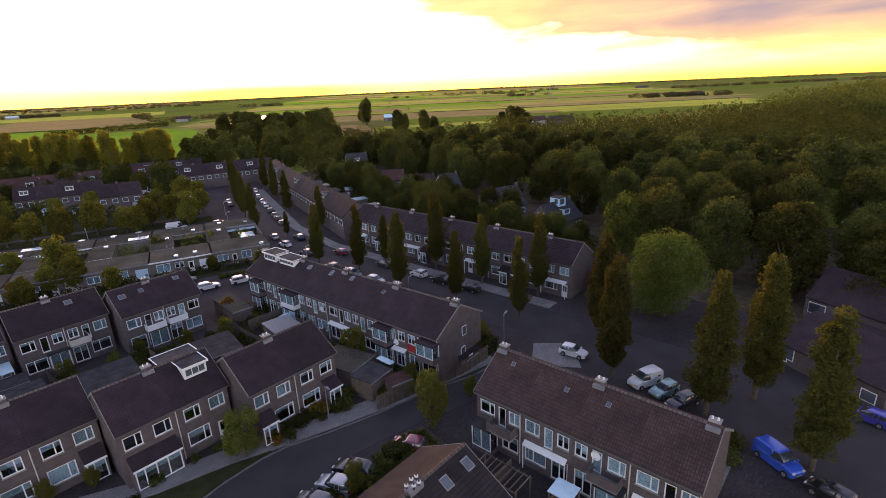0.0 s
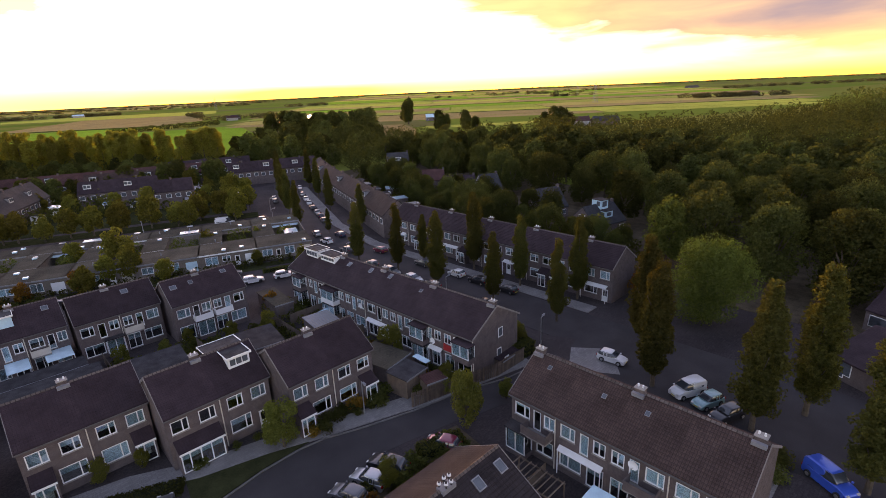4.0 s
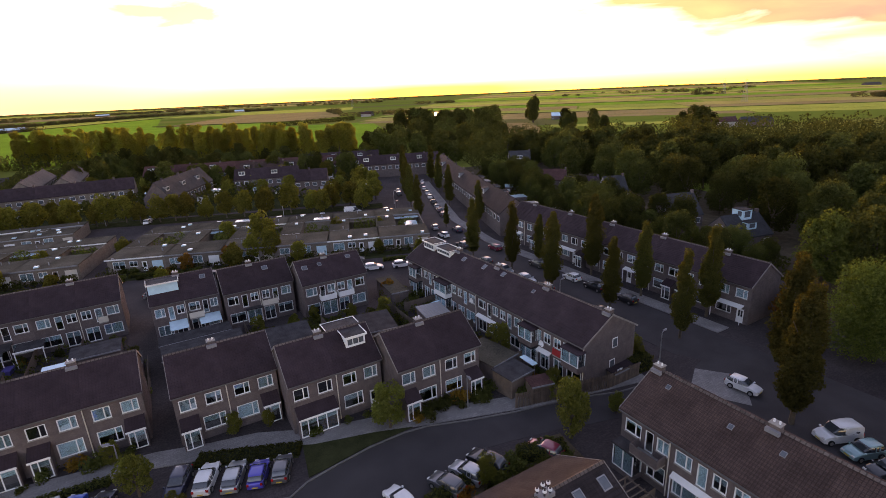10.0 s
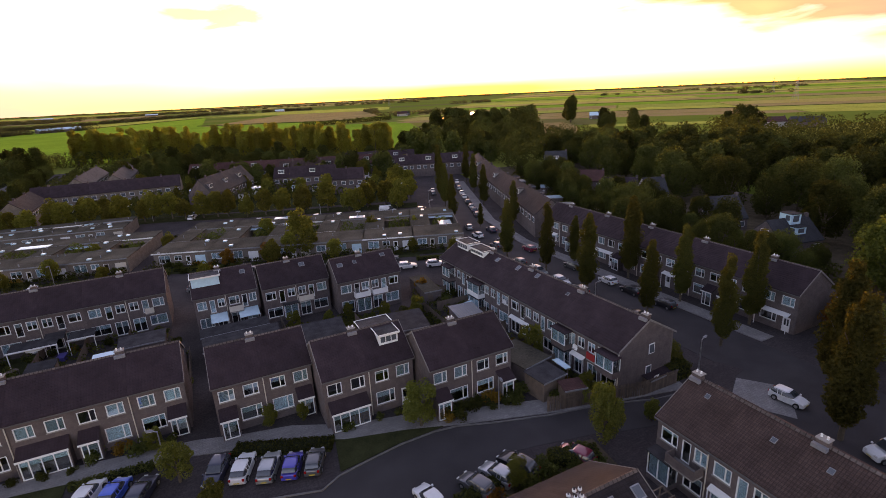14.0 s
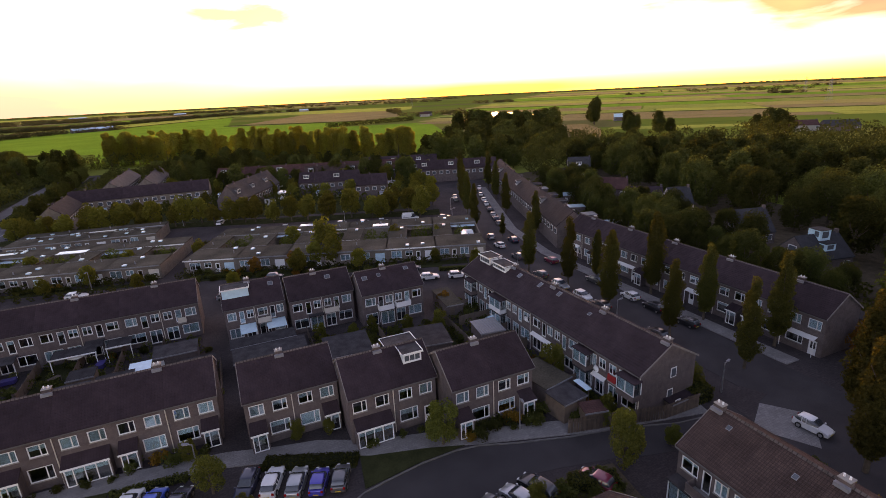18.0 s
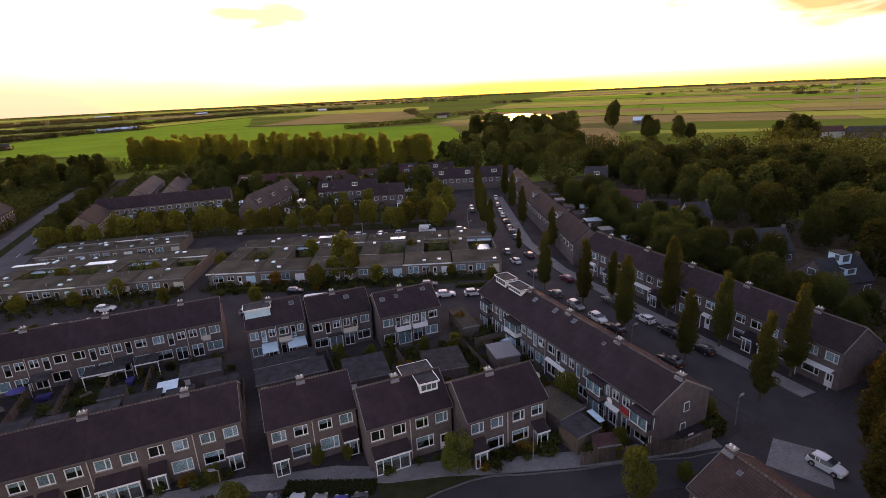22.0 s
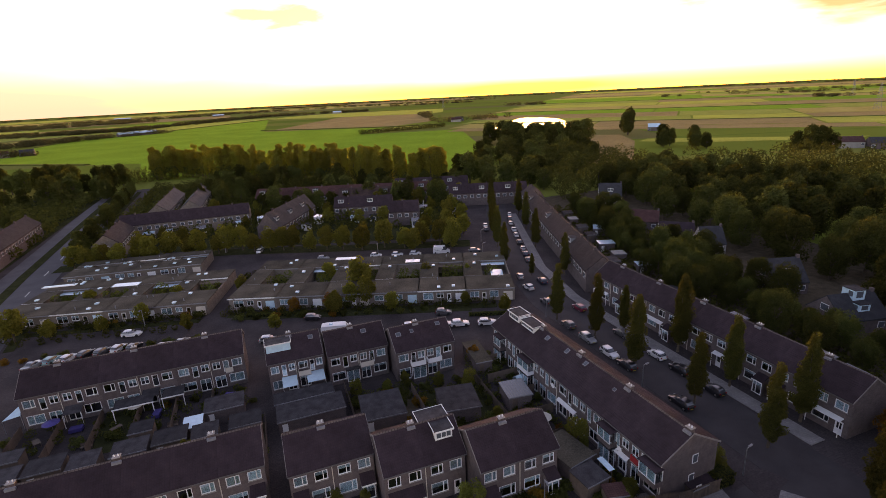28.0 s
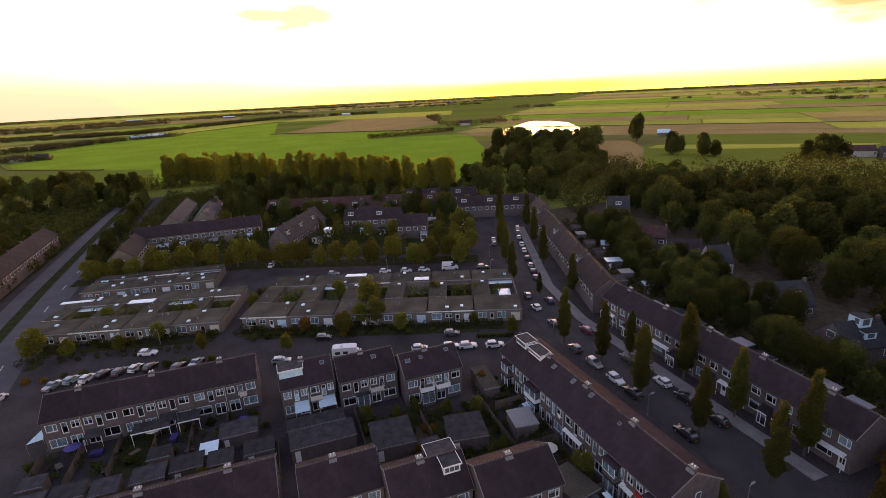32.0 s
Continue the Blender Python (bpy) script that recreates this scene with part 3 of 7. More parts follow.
for k, m in enumerate(kinds):
    wide = 60 + 14 * k + rf.uniform(-10, 20)
    cuts = [-260 - 20 * k, rf.uniform(-120, 60), rf.uniform(120, 260 + 10 * k), 420 + 45 * k]
    for c, (a0, a1) in enumerate(zip(cuts, cuts[1:])):
        mm = m if c == 1 else kinds[(k * 5 + c * 3) % len(kinds)]
        p = [Vector((400, 400)) + away * u + across * v for u, v in ((d, a0), (d + wide - 4, a0), (d + wide - 4, a1 - 3), (d, a1 - 3))]
        sheet("field", [tuple(q) for q in p], -0.02, mm, names[mm] + " polder field between ditches", "field", 0.05)
    d += wide
    if k % 3 != 1:
        continue
    p = [Vector((400, 400)) + away * (u - wide) + across * v for u, v in ((d + wide - 4, cuts[0]), (d + wide, cuts[0]), (d + wide, cuts[-1]), (d + wide - 4, cuts[-1]))]
    sheet("ditch_bank", [tuple(q) for q in p], 0.6, REED, "dark reedy ditch bank between the fields", "ditch", 0.7)
for pts in ([(12, 893), (190, 762), (252, 742)], [(-286, 856), (-269, 1040), (-168, 1080), (40, 1392)], [(-284, 698), (-238, 601), (-143, 529)]):
    sheet("ditch_bank", strip(pts, 5), 0.9, REED, "dark reedy ditch bank between the fields", "ditch", 1.0)
for k, (a0, a1, r0, r1, m) in enumerate(((96, 122, 1010, 1120, FIELD_STRAW), (99, 128, 1190, 1330, FIELD_DEEP), (93, 112, 1420, 1600, FIELD_STRAW), (108, 130, 1460, 1760, FIELD_LIME), (92, 118, 1800, 2150, FIELD_BROWN), (95, 130, 2300, 2750, FIELD_STRAW), (80, 112, 2900, 3400, FIELD_LIME), (70, 94, 2350, 2750, FIELD_STRAW), (66, 88, 3000, 3700, FIELD_BROWN))):
    ring = [(r * math.cos(radians(a)), r * math.sin(radians(a))) for r, turn in ((r0, 1), (r1, -1)) for a in [a0 + (a1 - a0) * q / 6 for q in range(7)][::turn]]
    sheet("field", ring, -0.07, m, names[m] + " field far across the polder", "field", 0.03)
WATER = mat("pond_water", (0.02, 0.025, 0.025), 0.08, 0.05, 0.2, 0.03, fine=0.6, spec=0.8)
sheet("pond", [(287, 587), (318, 640), (372, 700), (415, 748), (440, 725), (436, 668), (400, 590), (366, 528), (325, 480), (296, 466), (264, 472), (268, 530)], -0.01, WATER, "still pond mirroring the low sun", "water", 0.05)


# ---- terraced houses ----
EAVE, RIDGE = 5.9, 8.4


def wall_cells(s, w, h, holes, y0, y1):
    """A wall along x from 0 to w with holes (x0, x1, z0, z1) right through it."""
    xs = sorted({0, w, *[q for a in holes for q in a[:2]]})
    for x0, x1 in zip(xs, xs[1:]):
        gaps = sorted((a[2], a[3]) for a in holes if a[0] < (x0 + x1) / 2 < a[1])
        z = 0
        for g0, g1 in gaps:
            if g0 > z:
                s.box(x0, x1, y0, y1, z, g0)
            z = g1
        if z < h:
            s.box(x0, x1, y0, y1, z, h)


def window(parent, x, z, w, h, y, out=-1, bars=(0.65,), blind=1.0, frame=None, sill=True):
    """A window in the plane y of a wall; out is the side that faces the open air."""
    fr = Shape()
    t, dp = 0.095, 0.09
    ya, yb = sorted((y - out * 0.02, y - out * (0.02 + dp)))
    fr.box(x, x + w, ya, yb, z, z + t).box(x, x + w, ya, yb, z + h - t, z + h)
    fr.box(x, x + t, ya, yb, z + t, z + h - t).box(x + w - t, x + w, ya, yb, z + t, z + h - t)
    for b in bars:
        fr.box(x + b * w - t / 2, x + b * w + t / 2, ya, yb, z + t, z + h - t)
    ob = part("window", fr, frame or WHITE, parent)
    yp = (ya + yb) / 2
    part("pane", Shape().box(x + t, x + w - t, yp - 0.008, yp + 0.008, z + t, z + h - t), GLASS, ob).visible_shadow = False
    if blind > 0 and out < 0:
        yc = y - out * 0.14
        top = z + h - 0.02
        part("curtain", Shape().box(x + 0.02, x + w - 0.02, yc - 0.01, yc + 0.01, max(z, top - h * blind), top), CURTAIN, ob)
    if sill and out < 0:
        y2, y3 = sorted((y + out * 0.07, y - out * 0.02))
        part("sill", Shape().box(x - 0.05, x + w + 0.05, y2, y3, z - 0.07, z - 0.004), STONE, ob)
    return ob


def door(parent, x, w, h, y, out=-1, material=None, lights=2):
    fr = Shape()
    ya, yb = sorted((y - out * 0.02, y - out * 0.12))
    fr.box(x, x + 0.07, ya, yb, 0, h).box(x + w - 0.07, x + w, ya, yb, 0, h).box(x + 0.07, x + w - 0.07, ya, yb, h - 0.07, h)
    ob = part("door", fr, WHITE, parent)
    leaf = Shape()
    xs = (x + 0.07, x + w - 0.07)
    ym = (ya + yb) / 2
    if lights:
        leaf.box(xs[0], xs[1], ym - 0.02, ym + 0.02, 0.03, 0.95).box(xs[0], xs[1], ym - 0.02, ym + 0.02, h - 0.25, h - 0.07)
        leaf.box(xs[0], xs[0] + 0.13, ym - 0.02, ym + 0.02, 0.95, h - 0.25).box(xs[1] - 0.13, xs[1], ym - 0.02, ym + 0.02, 0.95, h - 0.25)
        part("pane", Shape().box(xs[0] + 0.13, xs[1] - 0.13, ym - 0.008, ym + 0.008, 0.95, h - 0.25), GLASS, ob)
    else:
        leaf.box(xs[0], xs[1], ym - 0.02, ym + 0.02, 0.03, h - 0.07)
    part("leaf", leaf, material or WHITE, ob)
    part("handle", Shape().box(xs[1] - 0.12, xs[1] - 0.02, *sorted((ym + out * 0.02, ym + out * 0.07)), 1.0, 1.03), METAL, ob)
    return ob


pick = random.Random(21)


def unit(w, d, front, back, brick, tiles, label, group, at, chimney=0, extras=(), ends=(0, 0), skylights=()):
    """One house of a row: its front is the plane y = 0, its length runs along x."""
    ob = thing("terraced_house", label, "house", group, at=at)
    th, slope = 0.28, (RIDGE - EAVE) / (d / 2)
    for face, y0, y1, out, name in ((front, 0, th, -1, "front_wall"), (back, d - th, d, 1, "back_wall")):
        holes = [(a[1], a[1] + a[3], a[2], a[2] + a[4]) for a in face if a[0] in "wd"]
        s = Shape()
        wall_cells(s, w, EAVE, holes, y0, y1)
        part(name, s, brick, ob)
        y = 0 if out < 0 else d
        for a in face:
            if a[0] == "w":
                window(ob, *a[1:5], y, out, a[5] if len(a) > 5 else (0.65,), a[6] if len(a) > 6 else pick.choice((1.0, 1.0, 1.0, 0.45, 0.3, 0.0)))
            elif a[0] == "d":
                door(ob, a[1], a[3], a[4], y, out, a[5] if len(a) > 5 else None)
    for x0, x1 in ((0, 0.14), (w - 0.14, w)):
        part("side_wall", Shape().prism([(x0, th, 0), (x0, d - th, 0), (x0, d - th, EAVE + th * slope - 0.02), (x0, d / 2, RIDGE - 0.02), (x0, th, EAVE + th * slope - 0.02)], (x1 - x0, 0, 0)), brick, ob)
    # floors and a middle partition, coloured as indoor shade, close off the view through
    part("floor_slab", Shape().box(0.14, w - 0.14, th, d - th, 2.7, 2.95).box(0.14, w - 0.14, th, d - th, 0, 0.05).box(0.14, w - 0.14, d / 2 - 0.05, d / 2 + 0.05, 0.05, EAVE), ROOM_DIM, ob)
    o, t = 0.35, 0.16
    a0, a1 = -0.10 if ends[0] else 0, w + (0.10 if ends[1] else 0)
    for sg in (0, 1):
        ys = (-o, d / 2) if not sg else (d + o, d / 2)
        z0 = EAVE - o * slope
        # tile courses lap over one another in small steps up the slope
        edge, steps = [(a0, ys[0], z0), (a0, ys[1], RIDGE)], 15
        for q in range(steps, 0, -1):
            for f, lift in ((q / steps, 0.0), ((q - 1) / steps, 0.045)):
                edge.append((a0, ys[0] + (ys[1] - ys[0]) * f, z0 + (RIDGE - z0) * f + t - 0.03 + lift))
        part("roof", Shape().prism(edge, (a1 - a0, 0, 0)), tiles, ob)
        yg = -o - 0.1 if not sg else d + o - 0.02
        g = Shape().box(a0, a1, yg, yg + 0.12, z0 - 0.06, z0 + 0.04)
        part("gutter", g, GUTTER, ob)
    part("ridge_tiles", Shape().prism([(a0, d / 2 - 0.16, RIDGE + 0.10), (a0, d / 2, RIDGE + 0.25), (a0, d / 2 + 0.16, RIDGE + 0.10)], (a1 - a0, 0, 0)), RIDGE_TILE, ob)
    for k, xe in enumerate((a0 - 0.05, a1)):
        if ends[k]:
            for sg in (-1, 1):
                y0 = d / 2 + sg * (d / 2 + o)
                part("verge", Shape().prism([(xe, y0, EAVE - o * slope - 0.05), (xe, d / 2, RIDGE - 0.05), (xe, d / 2, RIDGE + 0.19), (xe, y0, EAVE - o * slope + 0.19)], (0.05, 0, 0)), VERGE, ob)
    if chimney:
        c = part("chimney", Shape().box(chimney - 0.38, chimney + 0.38, d / 2 - 0.3, d / 2 + 0.3, RIDGE - 0.4, RIDGE + 0.55), brick, ob)
        part("cap", Shape().box(chimney - 0.44, chimney + 0.44, d / 2 - 0.37, d / 2 + 0.37, RIDGE + 0.554, RIDGE + 0.63), STONE, c)
        part("flashing", Shape().box(chimney - 0.5, chimney + 0.5, d / 2 - 0.62, d / 2 - 0.304, RIDGE - 0.1, RIDGE + 0.22), LEAD, c)
        for q in (-0.2, 0.2):
            part("pot", Shape().tube((chimney + q, d / 2, RIDGE + 0.63), (chimney + q, d / 2, RIDGE + 0.86), 0.08, 0.07), WHITE, c)
    if chimney:
        part("downpipe", Shape().tube((w - 0.06, -0.1, 0.0), (w - 0.06, -0.1, EAVE - 0.3), 0.055, 0.055, 6), CREAM, ob)
    for x, f, sw, sh in skylights:
        # a rooflight on the front slope (f > 0) or the back slope, f being how far up it lies
        up = abs(f)
        y = up * d / 2
        z = EAVE + y * slope + t
        n = Vector((0, -slope, 1)).normalized()
        s = Vector((0, 1, slope)).normalized()
        q = Shape()
        c0 = Vector((x, y, z))
        pts = [c0, c0 + Vector((sw, 0, 0)), c0 + Vector((sw, 0, 0)) + s * sh, c0 + s * sh]
        if f < 0:
            pts = [Vector((p.x, d - p.y, p.z)) for p in pts]
            n = Vector((0, slope, 1)).normalized()
        sk = part("rooflight", q.prism(pts, n * 0.07), LEAD, ob)
        mid = sum(pts, Vector()) / 4
        part("pane", Shape().prism([mid + (p - mid) * 0.8 + n * 0.074 for p in pts], n * 0.012), RGLASS, sk)
    for fn in extras:
        fn(ob, w, d)
    return ob


RGLASS = mat("rooflight_glass", (0.10, 0.12, 0.14), 0.06, 2.0, 0.2, 0.0, spec=1.0)


def mirror(face, w):
    return [(a[0], w - a[1] - a[3], *a[2:]) for a in face]


def lean_to(x0, x1, deep=1.25, z=2.75):
    """A small tiled roof over a front door, on two side walls."""
    def build(ob, w, d):
        r = part("porch", Shape().prism([(x0, 0.0, z + 0.25), (x0, -deep - 0.2, z - 0.45), (x0, -deep - 0.2, z - 0.33), (x0, 0.0, z + 0.39)], (x1 - x0, 0, 0)), TILE_DARK, ob)
        part("fascia", Shape().box(x0, x1, -deep - 0.24, -deep - 0.205, z - 0.55, z - 0.34), WHITE, r)
        for q in (x0 + 0.02, x1 - 0.12):
            part("cheek", Shape().prism([(q, -0.01, 0), (q, -deep, 0), (q, -deep, z - 0.42), (q, -0.01, z + 0.2)], (0.1, 0, 0)), BRICK, r)
        window(ob, x0 + 0.15, 0.1, x1 - x0 - 0.3, z - 0.6, -deep, -1, (0.38,) if x1 - x0 < 2.4 else (0.2, 0.45, 0.7), 0.35, sill=False)
    return build


def bay(x0, x1, z0, z1, deep=1.1, panel=None, roof=True):
    """A glazed bay with white posts and a flat roof."""
    def build(ob, w, d):
        f = Shape()
        f.box(x0, x1, -deep, -0.004, z0, z0 + 0.55)
        if z0 > 1:
            f.box(x0, x1, -deep, -0.004, z0 - 0.18, z0)
        b = part("bay", f, panel or BRICK, ob)
        fr = Shape()
        for q in (x0, (x0 + x1) / 2 - 0.04, x1 - 0.09):
            fr.box(q, q + 0.09, -deep, -deep + 0.09, z0 + 0.55, z1)
        for q in (x0, x1 - 0.09):
            fr.box(q, q + 0.09, -0.1, -0.004, z0 + 0.55, z1)
        fr.box(x0, x1, -deep, -deep + 0.09, z0 + 0.554, z0 + 0.63).box(x0, x1, -deep, -deep + 0.09, z1 - 0.08, z1)
        part("frame", fr, WHITE, b)
        part("pane", Shape().box(x0 + 0.09, x1 - 0.09, -deep + 0.04, -deep + 0.055, z0 + 0.63, z1 - 0.08), GLASS, b)
        for q in (x0 + 0.03, x1 - 0.045):
            part("side_pane", Shape().box(q, q + 0.015, -deep + 0.09, -0.1, z0 + 0.56, z1 - 0.01), GLASS, b)
        part("curtain", Shape().box(x0 + 0.12, x1 - 0.12, -deep + 0.16, -deep + 0.18, z0 + 0.56, z1 - 0.05), CURTAIN, b)
        part("bay_roof", Shape().box(x0 - 0.12, x1 + 0.12, -deep - 0.12, -0.004, z1, z1 + 0.14), TILE_DARK if z0 > 1 else BITUMEN, b)
    return build


def balcony(x0, x1, z=2.95, deep=1.1, panel=None):
    def build(ob, w, d):
        b = part("balcony", Shape().box(x0, x1, -deep, -0.004, z - 0.16, z), STONE, ob)
        part("parapet", Shape().box(x0, x1, -deep, -deep + 0.06, z + 0.004, z + 0.85).box(x0, x0 + 0.06, -deep + 0.064, -0.004, z + 0.004, z + 0.85).box(x1 - 0.06, x1, -deep + 0.064, -0.004, z + 0.004, z + 0.85), panel or CREAM, b)
    return build


def canopy(x0, x1, deep=2.9, z=2.75, cover=None):
    """A pale sheet roof on slim posts over a terrace."""
    def build(ob, w, d):
        c = part("canopy", Shape().prism([(x0, -0.02, z), (x1, -0.02, z), (x1, -deep, z - 0.3), (x0, -deep, z - 0.3)], (0, 0, 0.06)), cover or SHEET, ob)
        for q in (x0 + 0.05, x1 - 0.05):
            part("post", Shape().box(q - 0.04, q + 0.04, -deep + 0.05, -deep + 0.13, 0, z - 0.3), WHITE, c)
    return build


def dormer(x0, x1, side=-1, low=0.45, deep=2.6, tall=1.55, panel=None, sash=True, flat=False):
    """A box dormer on the front (side < 0) or back slope."""
    def build(ob, w, d):
        slope = (RIDGE - EAVE) / (d / 2)
        y0 = low * d / 2
        z0 = EAVE + y0 * slope + 0.1
        y1 = min(y0 + deep, d / 2 + 1.2)
        ys = (y0, y1) if side < 0 else (d - y1, d - y0)
        yf = y0 if side < 0 else d - y0
        b = part("dormer", Shape().box(x0, x1, *ys, z0 - 0.1, z0 + tall), panel or WHITE, ob)
        part("dormer_roof", Shape().box(x0 - 0.15, x1 + 0.15, ys[0] - (0.2 if side < 0 else 0), ys[1] + (0 if side < 0 else 0.2), z0 + tall + 0.004, z0 + tall + 0.09), BITUMEN, b)
        part("edge", Shape().box(x0 - 0.2, x1 + 0.2, *sorted((yf + side * 0.25, yf + side * 0.205)), z0 + tall - 0.06, z0 + tall + 0.16), WHITE, b)
        ya, yb = ys[0] - (0.2 if side < 0 else 0), ys[1] + (0 if side < 0 else 0.2)
        part("rim", Shape().box(x0 - 0.2, x0 - 0.12, ya, yb, z0 + tall + 0.094, z0 + tall + 0.17).box(x1 + 0.12, x1 + 0.2, ya, yb, z0 + tall + 0.094, z0 + tall + 0.17).box(x0 - 0.12, x1 + 0.12, yb - 0.08 if side < 0 else ya, yb if side < 0 else ya + 0.08, z0 + tall + 0.094, z0 + tall + 0.17), WHITE, b)
        if sash:
            n = max(2, round((x1 - x0) / 0.8))
            st = (x1 - x0 - 0.3) / n
            for k in range(n):
                q = x0 + 0.15 + k * st
                part("pane", Shape().box(q + 0.05, q + st - 0.05, *sorted((yf + side * 0.004, yf + side * 0.03)), z0 + 0.35, z0 + tall - 0.25), RGLASS, b)
    return build


# pale sheets; the sky's reflection is tinted into their base colour
SHEET = mat("sky_tinted_opal_sheet", (0.52, 0.80, 0.95), 0.2, 1.5, 0.12, 0.03, spec=0.6, coat=1.0)
def gable_windows(x, spots):
    """Windows in the end wall at x, as boxes proud of it."""
    def build(ob, w, d):
        for y, z, ww, hh in spots:
            f = part("window", Shape().box(x, x + 0.04, y, y + ww, z, z + hh), WHITE, ob)
            part("pane", Shape().box(x + 0.042, x + 0.055, y + 0.1, y + ww - 0.1, z + 0.1, z + hh - 0.1), RGLASS, f)
    return build


RED = mat("red_curtain", (0.45, 0.03, 0.03), 0.9, 4.0, 0.2, 0.1)
GUTTER = mat("grey_gutter", (0.12, 0.115, 0.115), 0.6, 3.0, 0.2, 0.05)
RIDGE_TILE = courses(mat("mortared_ridge_tiles", (0.150, 0.122, 0.112), 0.85, 1.5, 0.4, 0.2, each=0.2, spec=0.12), 0.36, 4.0, 0.05, 0.35, 0.6, 0.0, "roof", 0.8)
VERGE = mat("verge_mortar", (0.24, 0.22, 0.21), 0.9, 2.0, 0.3, 0.1)
FRONT = [("w", 0.45, 3.75, 1.55, 1.35), ("w", 2.85, 3.75, 1.55, 1.35), ("d", 0.6, 0, 0.95, 2.15), ("w", 2.3, 0.95, 2.15, 1.6, (0.72,))]
REAR = [("w", 0.4, 3.7, 1.5, 1.35), ("w", 2.35, 3.0, 0.85, 2.05, ()), ("w", 3.6, 3.7, 1.15, 1.35, (0.5,), 0.5), ("w", 0.4, 0.75, 2.2, 1.6, (0.4,)), ("w", 3.1, 0.15, 1.6, 2.2, (0.5,), 0.4)]
REAR2 = [("w", 0.4, 3.7, 1.7, 1.35), ("w", 2.5, 3.0, 0.85, 2.05, (), 0), ("w", 3.65, 3.7, 1.2, 1.35, (0.5,), 1), ("w", 0.4, 0.3, 1.9, 2.1, (0.5,), 0.3), ("w", 2.9, 0.75, 1.8, 1.6, (0.4,))]
BROWN_HOUSE = "two-storey brown brick terraced house, dark tiled roof, white windows"


def row(specs, x, y, w, turn=0, d=7.8, brick=None, tiles=None, label=BROWN_HOUSE, group="terraced houses", stacks=None):
    """Houses in a row from the corner (x, y), along x turned by that many degrees; each is (front, back, extras, rooflights)."""
    n = len(specs)
    for k, (front, back, extras, lights) in enumerate(specs):
        m = pose(x, y, 0, 0, 0, turn) @ pose(k * w, 0, 0)
        f = [(a[0], a[1] * w / 5, a[2], a[3] * w / 5, *a[4:]) for a in front]
        b = [(a[0], a[1] * w / 5, a[2], a[3] * w / 5, *a[4:]) for a in back]
        unit(w, d, f, b, brick or BRICK, tiles or TILE_DARK, label, group, m, (w - 0.5 if k % 2 == 0 else 0) if stacks is None else stacks.get(k, 0), extras, (k == 0, k == n - 1), lights)


ML, MR = FRONT, mirror(FRONT, 5)
RL, RR, R2 = REAR, mirror(REAR, 5), REAR2
pl, pr, pw = lean_to(0.2, 2.0), lean_to(3.0, 4.8), lean_to(0.3, 4.5, 1.2)
A = []
for k in range(8):
    A.append((ML if k % 2 == 0 else MR, RL if k % 2 else RR, (pl,) if k % 2 == 0 else (pr,), ((1.0, 0.6, 0.7, 0.9),) if k == 2 else ()))
A[5] = (ML, RR, (pw,), ())
row(A, -45.0, 53.9, 5.0)
row([(ML, RL, (pl,), ()), (MR, RR, (pr,), ())], -2.4, 50.6, 5.0)
WIDE = [("w", 0.4, 3.75, 1.55, 1.35), ("w", 2.9, 3.75, 1.55, 1.35), ("w", 0.5, 0.9, 3.6, 1.5, (0.25, 0.5, 0.75), 0.3)]
row([(WIDE, RL, (pw,), ()), (MR, RR, (dormer(1.9, 4.1, -1, 0.42, 2.4, 1.25), dormer(0.8, 4.4, 1, 0.35, 2.4, 1.3, BITUMEN, False)), ())], 7.8, 46.0, 5.0)
row([(ML, RL, (pl,), ()), (MR, RR, (pr,), ())], 18.2, 42.4, 5.1)
# the rows behind, seen from their gardens
row([(RL, ML, (dormer(0.1, 4.0, -1, 0.35, 2.6, 1.5, SHEET, False), canopy(1.9, 4.3)), ()), (R2, MR, (balcony(0.2, 2.2), canopy(1.4, 4.3)), ((2.6, 0.62, 0.8, 0.8),))], -3.8, 78.2, 4.45)
row([(RL, ML, (bay(2.8, 4.9, 0.0, 2.7, 0.9),), ()), (RR, MR, (balcony(0.1, 2.4),), ((1.2, 0.6, 0.9, 0.8),))], 5.8, 76.6, 5.1)
row([(R2, ML, (balcony(2.4, 4.9, panel=WHITE), bay(2.6, 4.9, 0.0, 2.75, 1.0)), ((0.8, 0.55, 0.9, 0.8), (3.4, 0.6, 0.6, 0.7))), (RR, MR, (balcony(0.1, 2.6, panel=WHITE),), ((3.0, 0.7, 0.8, 0.7),))], 16.6, 72.9, 5.2)
row([(RL if k % 2 == 0 else RR, ML, (canopy(0.3, 2.8, 2.2, 2.7, BITUMEN),) if k in (1, 3) else (balcony(2.2, 3.4, deep=0.5),) if k % 2 else (), ()) for k in range(6)], -40.0, 84.2, 5.4)
C = [(RL if k % 2 == 0 else RR, ML if k % 2 == 0 else MR, (), ((1.2 + 0.3 * k % 2, 0.72, 0.7, 0.9),) if k in (1, 3, 4) else ((3.2, 0.66, 0.5, 0.5),)) for k in range(8)]
C[0] = (RL, ML, (bay(2.3, 4.6, 0.0, 2.75, 1.2), bay(2.3, 4.6, 3.0, 5.2, 1.2), dormer(1.4, 4.7, -1, 0.6, 2.4, 1.25, WHITE)), ())
C[1] = (RR, MR, (dormer(0.5, 4.3, -1, 0.62, 2.3, 1.0, WHITE),), ())
C[2] = (RL, ML, (bay(0.4, 3.6, 3.0, 5.1, 1.2, WHITE), bay(1.0, 3.6, 0.0, 2.75, 1.2)), ((2.0, 0.7, 0.8, 0.8),))
